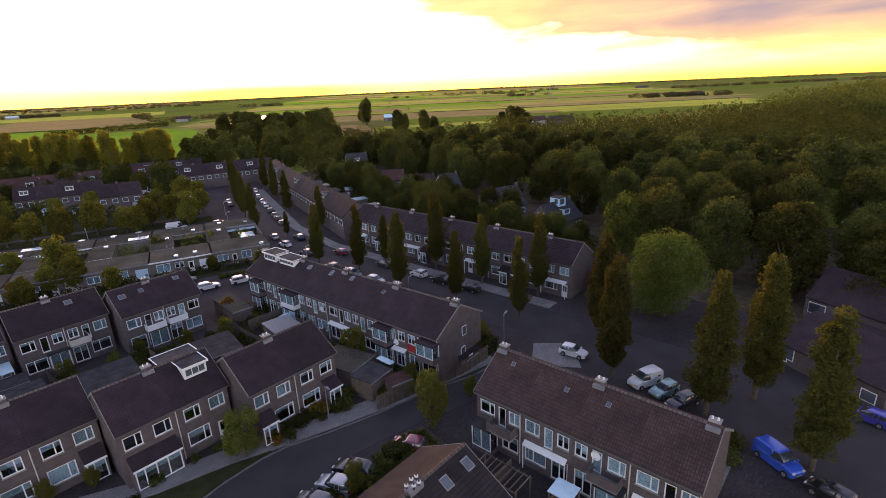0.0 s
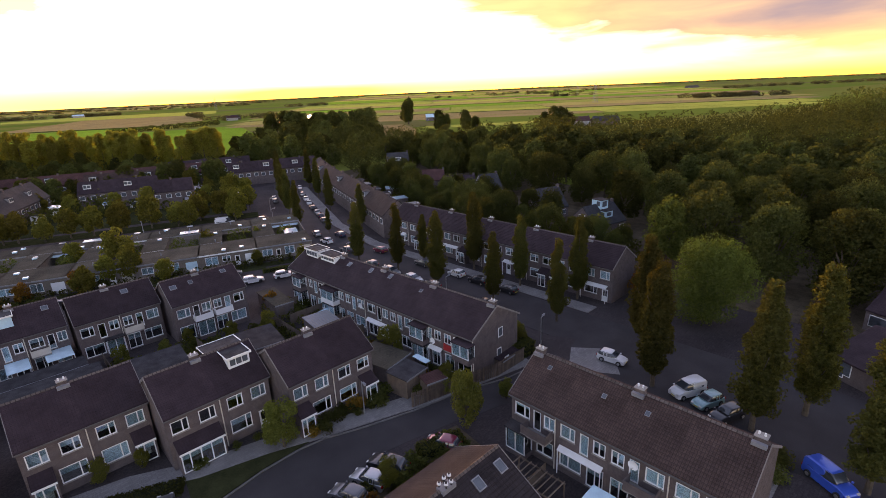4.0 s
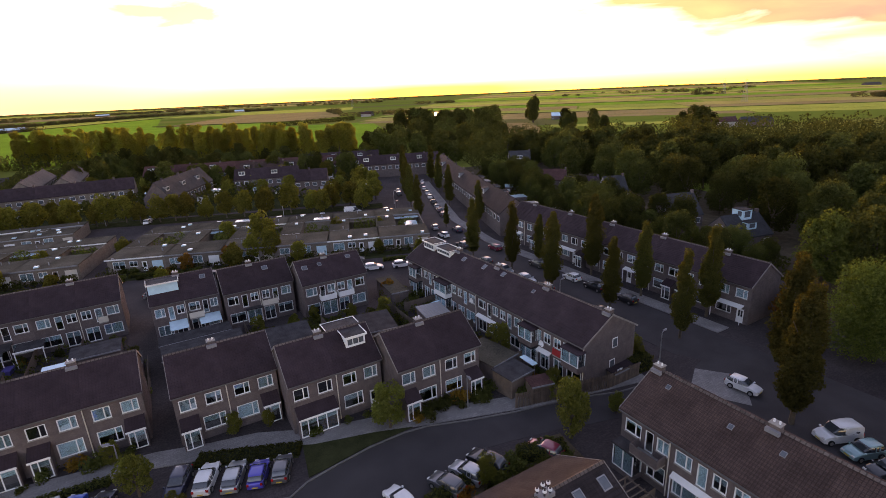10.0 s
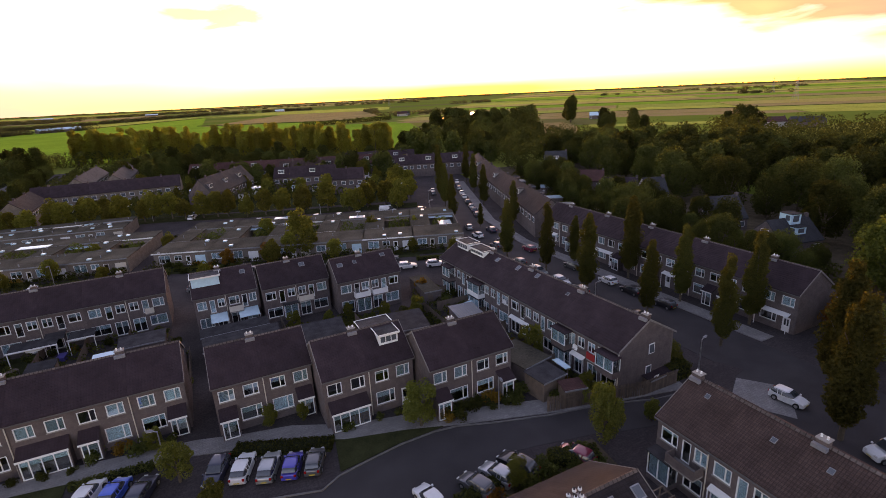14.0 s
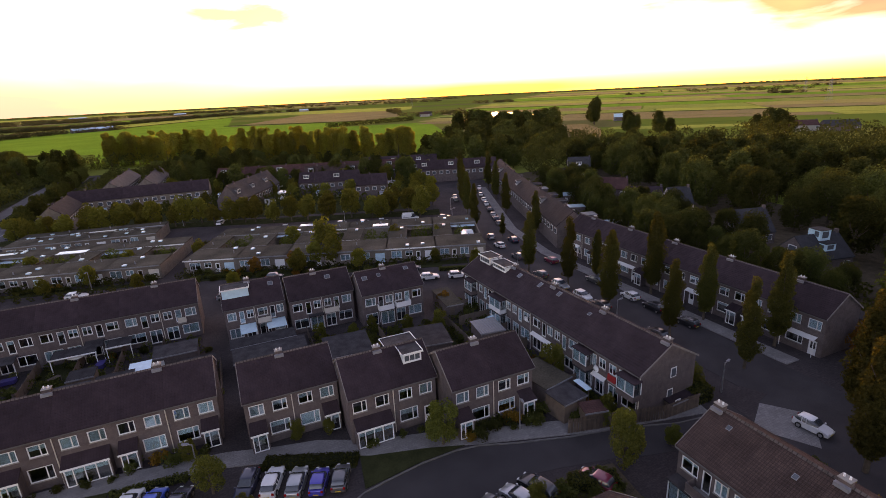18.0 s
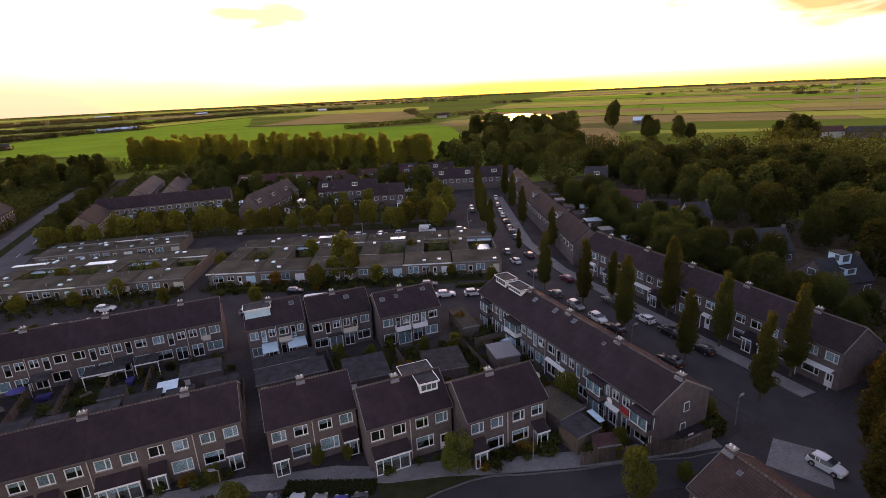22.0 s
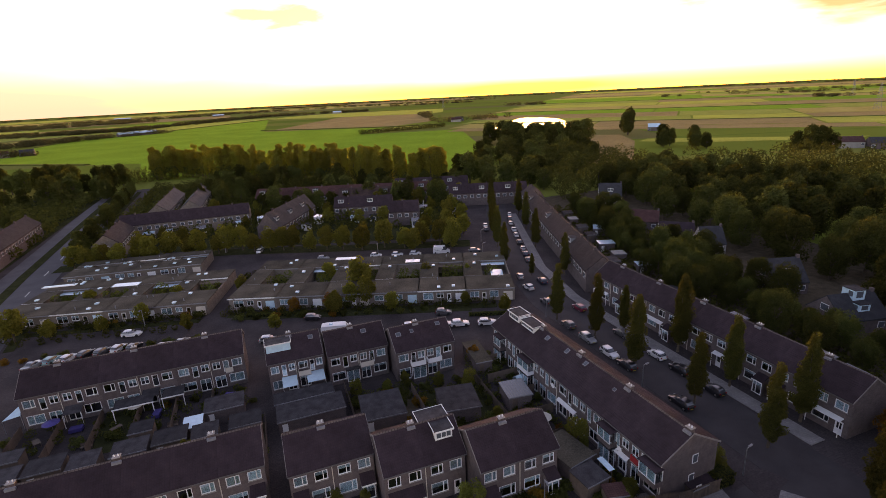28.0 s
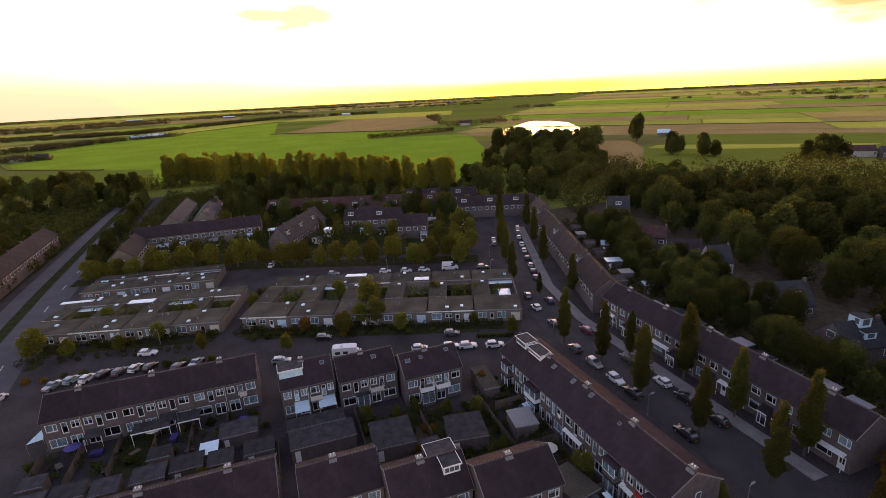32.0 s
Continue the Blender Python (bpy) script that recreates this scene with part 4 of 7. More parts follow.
C[4] = (R2, MR, (canopy(0.4, 4.6, 0.55, 2.75, WHITE),), ((1.4, 0.75, 0.7, 0.8),))
C[6] = (RL, ML, (bay(0.3, 2.7, 3.0, 5.15, 1.2), bay(0.6, 2.7, 0.0, 2.75, 1.2), canopy(2.8, 5.0, 0.55, 2.75, WHITE)), ())
C[7] = (RR, MR, (bay(2.6, 5.15, 3.0, 5.15, 1.2), balcony(0.4, 1.6, deep=0.3, panel=RED), gable_windows(5.005, ((4.6, 4.1, 0.9, 1.25), (4.3, 1.4, 0.9, 1.25)))), ())
row(C, 35.74, 75.0, 5.0, -87.48, 8.6, stacks={1: 4.9, 3: 4.9, 5: 4.9, 7: 4.5})
Rr = [(R2, ML, (balcony(1.9, 4.6, deep=1.2, panel=BRICK), bay(0.2, 2.4, 0.0, 2.75, 1.2)), ((2.0, 0.7, 0.4, 0.45),)), (RL, MR, (canopy(0.4, 4.6, 0.5, 2.8, WHITE),), ((2.8, 0.6, 0.4, 0.45),)), (RR, ML, (balcony(1.9, 4.4, deep=1.2, panel=BRICK), bay(2.6, 4.7, 0.0, 2.75, 1.2, WHITE)), ((1.6, 0.62, 0.4, 0.45),)), (R2, MR, (canopy(0.3, 4.8, 0.5, 2.75, WHITE),), ())]
row(Rr, 32.3, 25.4, 4.95, -90, 7.9, stacks={0: 0.5, 2: 0.5, 3: 4.4}, tiles=TILE_BROWN, label="two-storey brown brick terraced house with a mottled brown tiled roof")
row([(ML if k % 2 == 0 else MR, RL, ((pl, pr)[k % 2],) if k % 3 else (canopy(0.3, 4.7, 0.8, 2.75, WHITE),), ((2.0, -0.6, 0.7, 0.9),) if k % 4 == 1 else ()) for k in range(10)], 68.1, 88.0, 5.4, -90, 7.2)


# ---- bungalows round courtyards ----
def window_box(parent, x, z, w, h, y, out, blind=1):
    return window(parent, x, z, w, h, y, out, (0.5,), blind, sill=False)


def bungalow(at, w, front_d, wing_w, court_d, back_d, label, seed):
    """A flat-roofed house round a court: a front wing, a link along one side and a back wing."""
    q = random.Random(seed)
    ob = thing("bungalow", label, "bungalow", "courtyard bungalows", at=at)
    h = 2.95
    s = Shape()
    holes = [(0.8, 2.9, 1.0, 2.4), (3.6, 4.6, 0.0, 2.2), (5.4, 7.4, 0.8, 2.5)] if seed % 2 else [(1.0, 3.4, 0.8, 2.5), (4.2, 5.8, 1.2, 2.4), (6.6, 7.6, 0.0, 2.2)]
    wall_cells(s, w, h, holes, 0, 0.28)
    fw = s.mesh("front_wall", BRICK_GREY)
    bm = bmesh.new()
    bm.from_mesh(fw)
    bmesh.ops.remove_doubles(bm, verts=bm.verts, dist=0.001)
    bm.to_mesh(fw)
    bm.free()
    part("front_wall", fw, None, ob)
    for a in holes:
        if a[2] == 0:
            door(ob, a[0], a[1] - a[0], a[3], 0, -1, q.choice((WHITE, CREAM, WOOD)))
        else:
            window_box(ob, a[0], a[2], a[1] - a[0], a[3] - a[2], 0, -1, q.choice((1, 0.5, 1)))
    total = front_d + court_d + back_d
    part("court_wall", Shape().box(0, 0.25, 0.284, total, 0, h).box(w - 0.25, w, 0.284, total, 0, h).box(0.254, w - 0.254, total - 0.25, total, 0, h)
         .box(wing_w, w - 0.254, front_d - 0.25, front_d, 0, h).box(wing_w - 0.25, wing_w, front_d, front_d + court_d, 0, h).box(wing_w, w - 0.254, front_d + court_d, front_d + court_d + 0.25, 0, h), BRICK_GREY, ob)
    for k, (x0, x1, y0, y1) in enumerate(((-0.25, w + 0.0, -0.35, front_d + 0.2), (-0.25, wing_w + 0.2, front_d + 0.204, front_d + court_d - 0.204), (-0.25, w + 0.0, front_d + court_d - 0.2, total + 0.3))):
        r = part("roof", Shape().box(x0, x1, y0, y1, h + 0.004, h + 0.2), GRAVEL, ob)
        part("edging", Shape().box(x0, x1, y0 - 0.04, y0 - 0.004, h - 0.05, h + 0.23), LEAD if (seed + k) % 4 else WHITE, r)
        for _ in range(q.randint(1, 3)):
            u, v = q.uniform(x0 + 0.8, x1 - 1.2), q.uniform(y0 + 0.6, max(y0 + 0.7, y1 - 1.2))
            if q.random() < 0.6:
                part("roof_dome", Shape().prism([(u, v, h + 0.204), (u + 0.8, v, h + 0.204), (u + 0.8, v + 0.8, h + 0.204), (u, v + 0.8, h + 0.204)], (0, 0, 0.28)), SHEET, r)
            else:
                part("flue", Shape().tube((u, v, h + 0.2), (u, v, h + 0.8), 0.12, 0.12), LEAD, r)
    part("court_floor", Shape().box(wing_w + 0.01, w - 0.26, front_d + 0.01, front_d + court_d - 0.01, 0.0, 0.05), SLABS if seed % 2 else GRASS, ob)
    if seed % 3:
        part("pergola_roof", Shape().box(wing_w + 0.1, w - 0.4, front_d + court_d - 2.2, front_d + court_d - 0.25, 2.5, 2.56), SHEET if seed % 2 else WOOD, ob)
    part("garage_door", Shape().box(w - 2.6, w - 0.5, -0.06, -0.004, 0.02, 2.2), (SHEET, WHITE, CREAM)[seed % 3], ob)
    return ob


BUNGALOW = "flat-roofed grey brick courtyard bungalow with a gravel roof"
for k in range(6):
    bungalow(pose(-11.6, 119.4, 0, 0, 0, -21) @ pose(k * 11.2, 0, 0), 11.2, 8.4, 4.2, 11.5, 7.2, BUNGALOW, k)
for k in range(4):
    bungalow(pose(-60.5, 131.0, 0, 0, 0, -14.5) @ pose(k * 11.4, 0, 0), 11.4, 8.0, 4.4, 8.5, 6.4, BUNGALOW, k + 11)
for k in range(3):
    bungalow(pose(-55.6, 158, 0, 0, 0, -9) @ pose(k * 12, 0, 0), 12, 6.5, 4.4, 3.0, 4.0, BUNGALOW, k + 21)
# pale sheet covers on the bungalow roofs
for x, y, a, b, turn, text in ((33.2, 124.4, 4.0, 2.2, -21, "white corrugated cover"), (-40.5, 142.0, 6.5, 2.4, -14, "pale blue opal cover"), (16.0, 136.0, 6.0, 2.0, -21, "cracked white cover"), (49.6, 104.6, 3.0, 4.0, -21, "white bitumen cover"), (-58.0, 150.0, 8.0, 1.4, -10, "white roof cover")):
    ob = thing("roof_cover", text + " lying on a flat bungalow roof", "roof cover", at=pose(x, y, 3.16, 0, 0, turn))
    part("sheet", Shape().box(0, a, 0, b, 0, 0.1), SHEET, ob)
    part("batten", Shape().box(0, a, -0.06, -0.004, 0, 0.14), WHITE, ob)


# ---- houses farther off ----
def far_house(at, w, d, eave, ridge, wall, tiles, label, group, dorm=False, gable_front=False, seed=0):
    ob = thing("house", label, "house", group, at=at)
    q = random.Random(seed)
    o, t = 0.3, 0.18
    sl = (ridge - eave) / (d / 2)
    part("wall", Shape().prism([(0, 0, 0), (0, d, 0), (0, d, eave), (0, d / 2, ridge), (0, 0, eave)], (w, 0, 0)), wall, ob)
    for sg in (0, 1):
        ys = (-o, d / 2) if not sg else (d + o, d / 2)
        z0 = eave - o * sl + 0.03
        part("roof", Shape().prism([(0, ys[0], z0), (0, ys[1], ridge + 0.03), (0, ys[1], ridge + 0.03 + t), (0, ys[0], z0 + t)], (w, 0, 0)), tiles, ob)
    for x, z, ww, hh in ((0.5, eave - 2.1, 1.5, 1.3), (w - 2.2, eave - 2.1, 1.5, 1.3), (0.5, 0.8, 2.2, 1.6))[:2 if group == "distant terraced houses" else 3]:
        f = part("window", Shape().box(x, x + ww, -0.05, -0.004, z, z + hh), WHITE, ob)
        part("pane", Shape().box(x + 0.1, x + ww - 0.1, -0.07, -0.054, z + 0.1, z + hh - 0.1), RGLASS, f)
    if group != "distant terraced houses" or seed % 2 == 0:
        part("chimney", Shape().box(w - 0.7, w - 0.1, d / 2 - 0.3, d / 2 + 0.3, ridge - 0.3, ridge + 0.7), BRICK, ob)
    if dorm:
        y0 = d * 0.17
        z0 = eave + y0 * sl + 0.15
        x0, x1 = w * 0.5 - 1.1, w * 0.5 + 1.1
        b = part("dormer", Shape().box(x0, x1, y0, d / 2, z0 - 0.3, z0 + 1.4), LEAD, ob)
        part("dormer_front", Shape().box(x0 + 0.004, x1 - 0.004, y0 - 0.05, y0 - 0.004, z0 - 0.05, z0 + 1.4), WHITE, b)
        for q in (x0 + 0.15, x0 + 1.17):
            part("pane", Shape().box(q, q + 0.88, y0 - 0.075, y0 - 0.054, z0 + 0.3, z0 + 1.2), RGLASS, b)
        part("dormer_roof", Shape().box(x0 - 0.1, x1 + 0.1, y0 - 0.15, d / 2, z0 + 1.404, z0 + 1.5), BITUMEN, b)
    if gable_front:
        for z in (1.0, 3.6):
            f = part("window", Shape().box(-0.05, -0.004, d / 2 - 0.9, d / 2 + 0.9, z, z + 1.4), WHITE, ob)
            part("pane", Shape().box(-0.07, -0.054, d / 2 - 0.8, d / 2 + 0.8, z + 0.1, z + 1.3), RGLASS, f)
    return ob


TILE_RED = courses(mat("red_roof_tiles", (0.12, 0.058, 0.054), 0.8, 0.6, 0.3, 0.2, each=0.15, spec=0.12), 0.30, 0.29, 0.035, 0.5, 1.0, 0.0, "roof", 0.7)
SLATE = courses(mat("grey_slates", (0.055, 0.057, 0.063), 0.7, 0.6, 0.3, 0.15, each=0.1, spec=0.15), 0.30, 0.25, 0.02, 0.6, 0.6, 0.5, "roof", 0.6)
RENDER = mat("pale_wall_plaster", (0.36, 0.345, 0.32), 0.85, 0.6, 0.15, 0.1)


def far_row(n, x, y, turn, w=5.6, d=8.0, eave=5.4, ridge=8.6, wall=None, tiles=None, dorm=0, label="brick terraced house farther along the village with white windows"):
    for k in range(n):
        far_house(pose(x, y, 0, 0, 0, turn) @ pose(k * w, 0, 0), w, d, eave, ridge, wall or BRICK, tiles or TILE_DARK, label, "distant terraced houses", dorm and k % dorm == 0, k == 0, k)


far_row(14, 93.5, 165.6, -109, 5.6, 7.6, tiles=TILE_DIMMED, dorm=5)
far_row(3, 101.5, 182.5, -114, 5.6, 7.6, tiles=TILE_DIMMED)
far_row(8, -52.0, 208.0, -3, 5.7, wall=BRICK_GREY, label="grey brick terraced house with dark roof and white windows")
far_row(4, 25.0, 197.0, -20, 5.8, dorm=2)
far_row(2, 42.0, 177.0, -20, 5.8)
far_row(13, -4.0, 237.0, -20, 6.0, tiles=TILE_RED, dorm=4, label="terraced house with red tiled roof among trees")
far_row(6, 74.0, 196.0, -20, 5.6, dorm=2)
far_row(11, -80.5, 168.0, 93, 6.0, tiles=TILE_DIMMED, label="brick terraced house beside the avenue")
far_row(8, -104.0, 185.0, 90, 6.0, tiles=TILE_DIMMED, label="brick terraced house behind the avenue")
far_row(4, -46.0, 181.0, 90, 5.6, wall=BRICK_GREY, tiles=TILE_DIMMED, label="grey brick terraced house with dark roof and white windows")
far_row(7, -38.0, 228.0, 88, 6.2, tiles=SLATE, wall=BRICK_GREY, label="terraced house on a side street")
far_row(7, -26.0, 230.0, 88, 6.2, tiles=SLATE, wall=BRICK_GREY, label="terraced house on a side street")
far_row(6, 3.0, 176.0, 62, 5.6, 8.0, 5.2, 10.0, tiles=SLATE, dorm=2, label="tall gabled terraced house with grey roof and white dormers")
far_row(4, 30.0, 216.0, -20, 5.8, tiles=TILE_BROWN, dorm=3)
far_row(6, 58.0, 226.0, -20, 5.8, dorm=2)
far_row(7, -128.0, 190.0, 90, 6.0, tiles=TILE_DIMMED, label="brick terraced house behind the avenue")
# white garden rooms and sheds among the village gardens
r4 = random.Random(77)
for x, y, turn in ((-44, 204, -3), (-38, 203.6, -3), (-26, 203, -3), (-12, 202, -3), (14, 186, 62), (19, 194, 62), (24, 203, 62), (30, 189, -20), (37, 187, -20), (43, 185, -20), (49, 170, -20), (58, 190, -20), (63, 206, -20), (20, 226, -20), (34, 221, -20), (52, 213, -20), (4, 214, 10), (-18, 224, 88), (-18, 236, 88), (-30, 240, 88), (-20, 248, 88), (-4, 206, -10), (-88, 190, 93), (-90, 205, 93), (-96, 200, 93), (-98, 220, 93)):
    w, d, h = r4.uniform(2.2, 4.0), r4.uniform(2.0, 3.2), r4.uniform(2.2, 2.8)
    g = thing("garden_room", "small white garden room with a pale sheet roof", "garden room", "village garden rooms", at=pose(x, y, 0, 0, 0, turn))
    part("wall", Shape().box(0, w, 0, d, 0, h), WHITE, g)
    part("roof", Shape().prism([(-0.15, -0.2, h + 0.004), (w + 0.15, -0.2, h + 0.004), (w + 0.15, d + 0.15, h + 0.3), (-0.15, d + 0.15, h + 0.3)], (0, 0, 0.08)), (SHEET, BITUMEN, LEAD)[int(w * 10) % 3], g)
    part("window", Shape().box(0.3, w - 0.3, -0.03, -0.004, 0.9, h - 0.3), RGLASS, g)
# detached houses at the edge of the wood
far_house(pose(103.0, 71.0, 0, 0, 0, -16), 8.0, 8.0, 3.0, 7.4, BRICK, SLATE, "detached brick house with a steep grey slate roof", "", True, True)
h3 = far_house(pose(96.4, 52.9, 0, 0, 0, -12), 10.0, 8.0, 3.0, 6.6, BRICK, SLATE, "detached house with slate roof and stacked white dormers", "", False, True)
for x0, y0, z0, zh in ((4.2, 1.0, 3.9, 1.6), (4.4, 2.6, 5.7, 2.0)):
    b = part("dormer", Shape().box(x0, x0 + 2.4, y0, y0 + 2.6, z0, z0 + zh), SHEET, h3)
    part("pane", Shape().box(x0 + 0.5, x0 + 1.9, y0 - 0.03, y0 - 0.004, z0 + 0.5, z0 + zh - 0.25), RGLASS, b)
    part("side_pane", Shape().box(x0 - 0.03, x0 - 0.004, y0 + 0.3, y0 + 1.2, z0 + 0.7, z0 + zh - 0.25), RGLASS, b)
    part("dormer_roof", Shape().box(x0 - 0.15, x0 + 2.55, y0 - 0.2, y0 + 2.6, z0 + zh + 0.004, z0 + zh + 0.1), BITUMEN, b)
far_house(pose(111.7, 98.8, 0, 0, 0, -22), 6.5, 7.0, 3.4, 7.4, RENDER, SLATE, "small pale detached house with low eaves among trees", "", False, True)
far_house(pose(111.0, 114.5, 0, 0, 0, -40), 10.0, 7.0, 2.8, 5.6, BRICK, TILE_DARK, "low brick house with a shallow tiled roof", "", False, True)
far_house(pose(114.0, 131.0, 0, 0, 0, -45), 9.0, 7.0, 2.8, 5.8, BRICK, TILE_RED, "low brick house with a dull red roof", "")
far_house(pose(128.0, 166.0, 0, 0, 0, -35), 9.0, 8.0, 3.4, 8.0, RENDER, SLATE, "pale detached house with a broad gable among trees", "", True, True)
far_house(pose(150.0, 196.0, 0, 0, 0, -40), 12.0, 8.0, 3.2, 7.2, BRICK, TILE_DARK, "detached house at the edge of the trees", "")
# the large hall beside the square
far_house(pose(82.0, 5.0, 0, 0, 0, -113), 18.0, 9.2, 3.0, 6.4, BRICK, TILE_DARK, "brick hall with a broad dark tiled roof", "")
far_house(pose(66.4, 6.4, 0, 0, 0, -118), 12.0, 13.0, 2.5, 4.7, BRICK, TILE_DARK, "low brick annexe with a broad tiled roof", "")


# ---- trees ----
rng = np.random.default_rng(7)


def poplar_meshes(k, h=12.6, r=2.2):
    spires = [(0.0, 0.0, 1.0), (0.5, 2.0 + k, 0.86), (0.55, 4.2 + k, 0.93), (0.5, 5.6 + k, 0.72)]

    def place(i):
        off, turn, top = spires[i % 4]
        f = (i // 4 + rng.uniform(0, 1)) / 48
        z = 1.9 + f * (h * top - 2.2)
        rad = r * (0.5 + 1.0 * f) if f < 0.3 else r * max(0.05, 0.8 * (1.0 - ((f - 0.3) / 0.7) ** 1.6))
        a, q = rng.uniform(0, 6.283), rng.uniform(0.2, 1.0) * rad * 0.68
        lean = off * min(1.0, 0.4 + f)
        return np.array([math.cos(turn) * lean + math.cos(a) * q, math.sin(turn) * lean + math.sin(a) * q, z])
    c = lobes(rng, 190, 110, place, lambda i: 0.52 * rng.uniform(0.7, 1.3))
    trunk = Shape().tube((0, 0, -0.05), (0, 0, 2.2), 0.2, 0.16).tube((0, 0, 2.15), (0.05, 0, h * 0.8), 0.16, 0.04)
    for i in range(8):
        a = i * 2.4
        trunk.tube((0, 0, 1.8 + i * 0.7), (math.cos(a) * 1.0, math.sin(a) * 1.0, 4.0 + i * 0.75), 0.06, 0.02, 5)
    return leaf_mesh("crown", c, 0.118, LEAF_POPLAR, rng), trunk.mesh("trunk", BARK)


def round_meshes(k, h=9.0, r=3.6, leaf=None, count=46, leaves=80, size=0.3, base=0.3, limbs=6):
    def place(i):
        a, f = rng.uniform(0, 6.283), rng.uniform(0, 1)
        z = h * (base + (1 - base) * 0.9 * f)
        q = r * math.sqrt(max(0.03, 1 - (2 * f - 0.85) ** 2 / 1.5)) * rng.uniform(0.45, 0.95) * 0.8
        return np.array([math.cos(a) * q, math.sin(a) * q, z])
    c = lobes(rng, count, leaves, place, lambda i: r * rng.uniform(0.24, 0.42))
    trunk = Shape().tube((0, 0, -0.05), (0, 0, h * (0.4 if limbs else 0.8)), 0.05 * r + 0.08, (0.04 if limbs else 0.01) * r + 0.05)
    for i in range(limbs):
        a = i * 1.1
        trunk.tube((0, 0, h * 0.3), (math.cos(a) * r * 0.5, math.sin(a) * r * 0.5, h * (0.55 + 0.05 * i)), 0.03 * r + 0.03, 0.02, 5)
    return leaf_mesh("crown", c, size, leaf, rng), trunk.mesh("trunk", BARK)


def tree(meshes, x, y, label, group="", scale=1.0, turn=0.0, name="tree", tall=1.0, z=0.0):
    ob = thing(name, label, "tree", group, at=pose(x, y, z, 0, 0, turn) @ Matrix.Diagonal((scale, scale, scale * tall, 1)))
    part("crown", meshes[0], None, ob)
    part("trunk", meshes[1], None, ob)
    return ob


POPLARS = [poplar_meshes(k) for k in range(3)]
COLUMN = "tall narrow columnar street tree in dense late-summer leaf"
for k, (x, y, s) in enumerate([(54.0, 82.0, 1.0), (56.2, 72.0, 1.05), (55.5, 60.0, 1.1), (56.5, 48.2, 0.95), (57.5, 37.0, 1.0), (66.1, 61.2, 1.2), (64.9, 49.3, 1.0), (66.4, 39.0, 1.1), (62.7, 71.6, 0.8),
                               (50.6, 19.7, 1.2), (58.5, 24.5, 1.2), (49.7, 9.4, 1.27), (55.8, 6.2, 1.3), (47.3, 0.2, 1.22), (60.2, 118, 1.0), (66.0, 134, 1.05), (70.5, 146, 1.0), (76.0, 158, 1.1), (84.0, 176, 1.1), (70.5, 104, 0.9), (76, 128, 1.0), (84, 148, 1.05), (92, 168, 1.1), (62.5, 107, 0.5)]):
    broad = 1.14 if 9 <= k <= 13 else 1.0
    tree(POPLARS[k % 3], x, y, COLUMN, "street trees", s * broad, k * 67, "columnar_tree", 1 / broad)


def inside(x, y, poly):
    c = False
    for (x0, y0), (x1, y1) in zip(poly, poly[1:] + poly[:1]):
        if (y0 > y) != (y1 > y) and x < (x1 - x0) * (y - y0) / (y1 - y0) + x0:
            c = not c
    return c


def scatter(poly, gap, seed, most=9999):
    """Places inside an outline, none nearer to another than the gap."""
    q, out = random.Random(seed), []
    xs, ys = [p[0] for p in poly], [p[1] for p in poly]
    for _ in range(30000):
        x, y = q.uniform(min(xs), max(xs)), q.uniform(min(ys), max(ys))
        if inside(x, y, poly) and all((x - a) ** 2 + (y - b) ** 2 > gap * gap for a, b in out):
            out.append((x, y))
            if len(out) >= most:
                break
    return out


LIMES = [round_meshes(k, 8.0, 3.0, LEAF_LIME, 36, 70, 0.3, 0.25) for k in range(3)]
WOODS = [round_meshes(k, 12.0, 4.5, LEAF_WOOD, 60, 46, 0.42, 0.18) for k in range(4)]
FINE_WOODS = [round_meshes(k, 12.0, 4.5, LEAF_WOOD, 64, 130, 0.22, 0.18) for k in range(4)]
r2 = random.Random(3)
WOOD_TREE = "broad-leaved woodland tree with a rounded dense crown"
NEAR_WOOD = [(84, 18), (82, -10), (90, -40), (190, -40), (215, 60), (210, 150), (196, 215), (150, 190), (136, 150), (124, 110), (122, 92), (124, 76), (118, 62), (104, 44)]
for k, (x, y) in enumerate(scatter(NEAR_WOOD, 7.6, 5, 200)):
    tree((FINE_WOODS if x < 146 else WOODS)[k % 4], x, y, WOOD_TREE, "woodland trees", r2.uniform(0.85, 1.25), r2.uniform(0, 360), "woodland_tree")
SUN_WOOD = [(98, 205), (140, 200), (200, 262), (262, 372), (236, 440), (150, 330), (100, 262)]
for k, (x, y) in enumerate(scatter(SUN_WOOD, 8.5, 6, 75)):
    tree(WOODS[k % 4], x, y, WOOD_TREE, "trees before the pond", r2.uniform(0.9, 1.4), r2.uniform(0, 360), "woodland_tree")
# a denser, taller edge of trees along the near shore of the pond
for k in range(20):
    f = 0.34 + 0.66 * k / 19
    tree(WOODS[k % 4], 168 + 92 * f + r2.uniform(-5, 5), 446 - 84 * f + r2.uniform(-8, 8), "tall tree at the pond's edge", "trees before the pond", r2.uniform(1.35, 1.65), r2.uniform(0, 360), "woodland_tree", 1.03)
# garden trees behind the terrace
for k, (x, y) in enumerate(scatter([(86, 90), (86, 42), (96, 46), (96, 62), (102, 66), (103, 84), (110, 94), (108, 112), (112, 128), (122, 150), (112, 160), (96, 118)], 5.0, 8, 60)):
    tree(FINE_WOODS[k % 4], x, y, "bushy garden tree behind the terrace", "garden trees", r2.uniform(0.4, 0.8), r2.uniform(0, 360), "garden_tree")
BIG = round_meshes(0, 11.8, 6.6, LEAF_ASH, 46, 640, 0.16, 0.22)
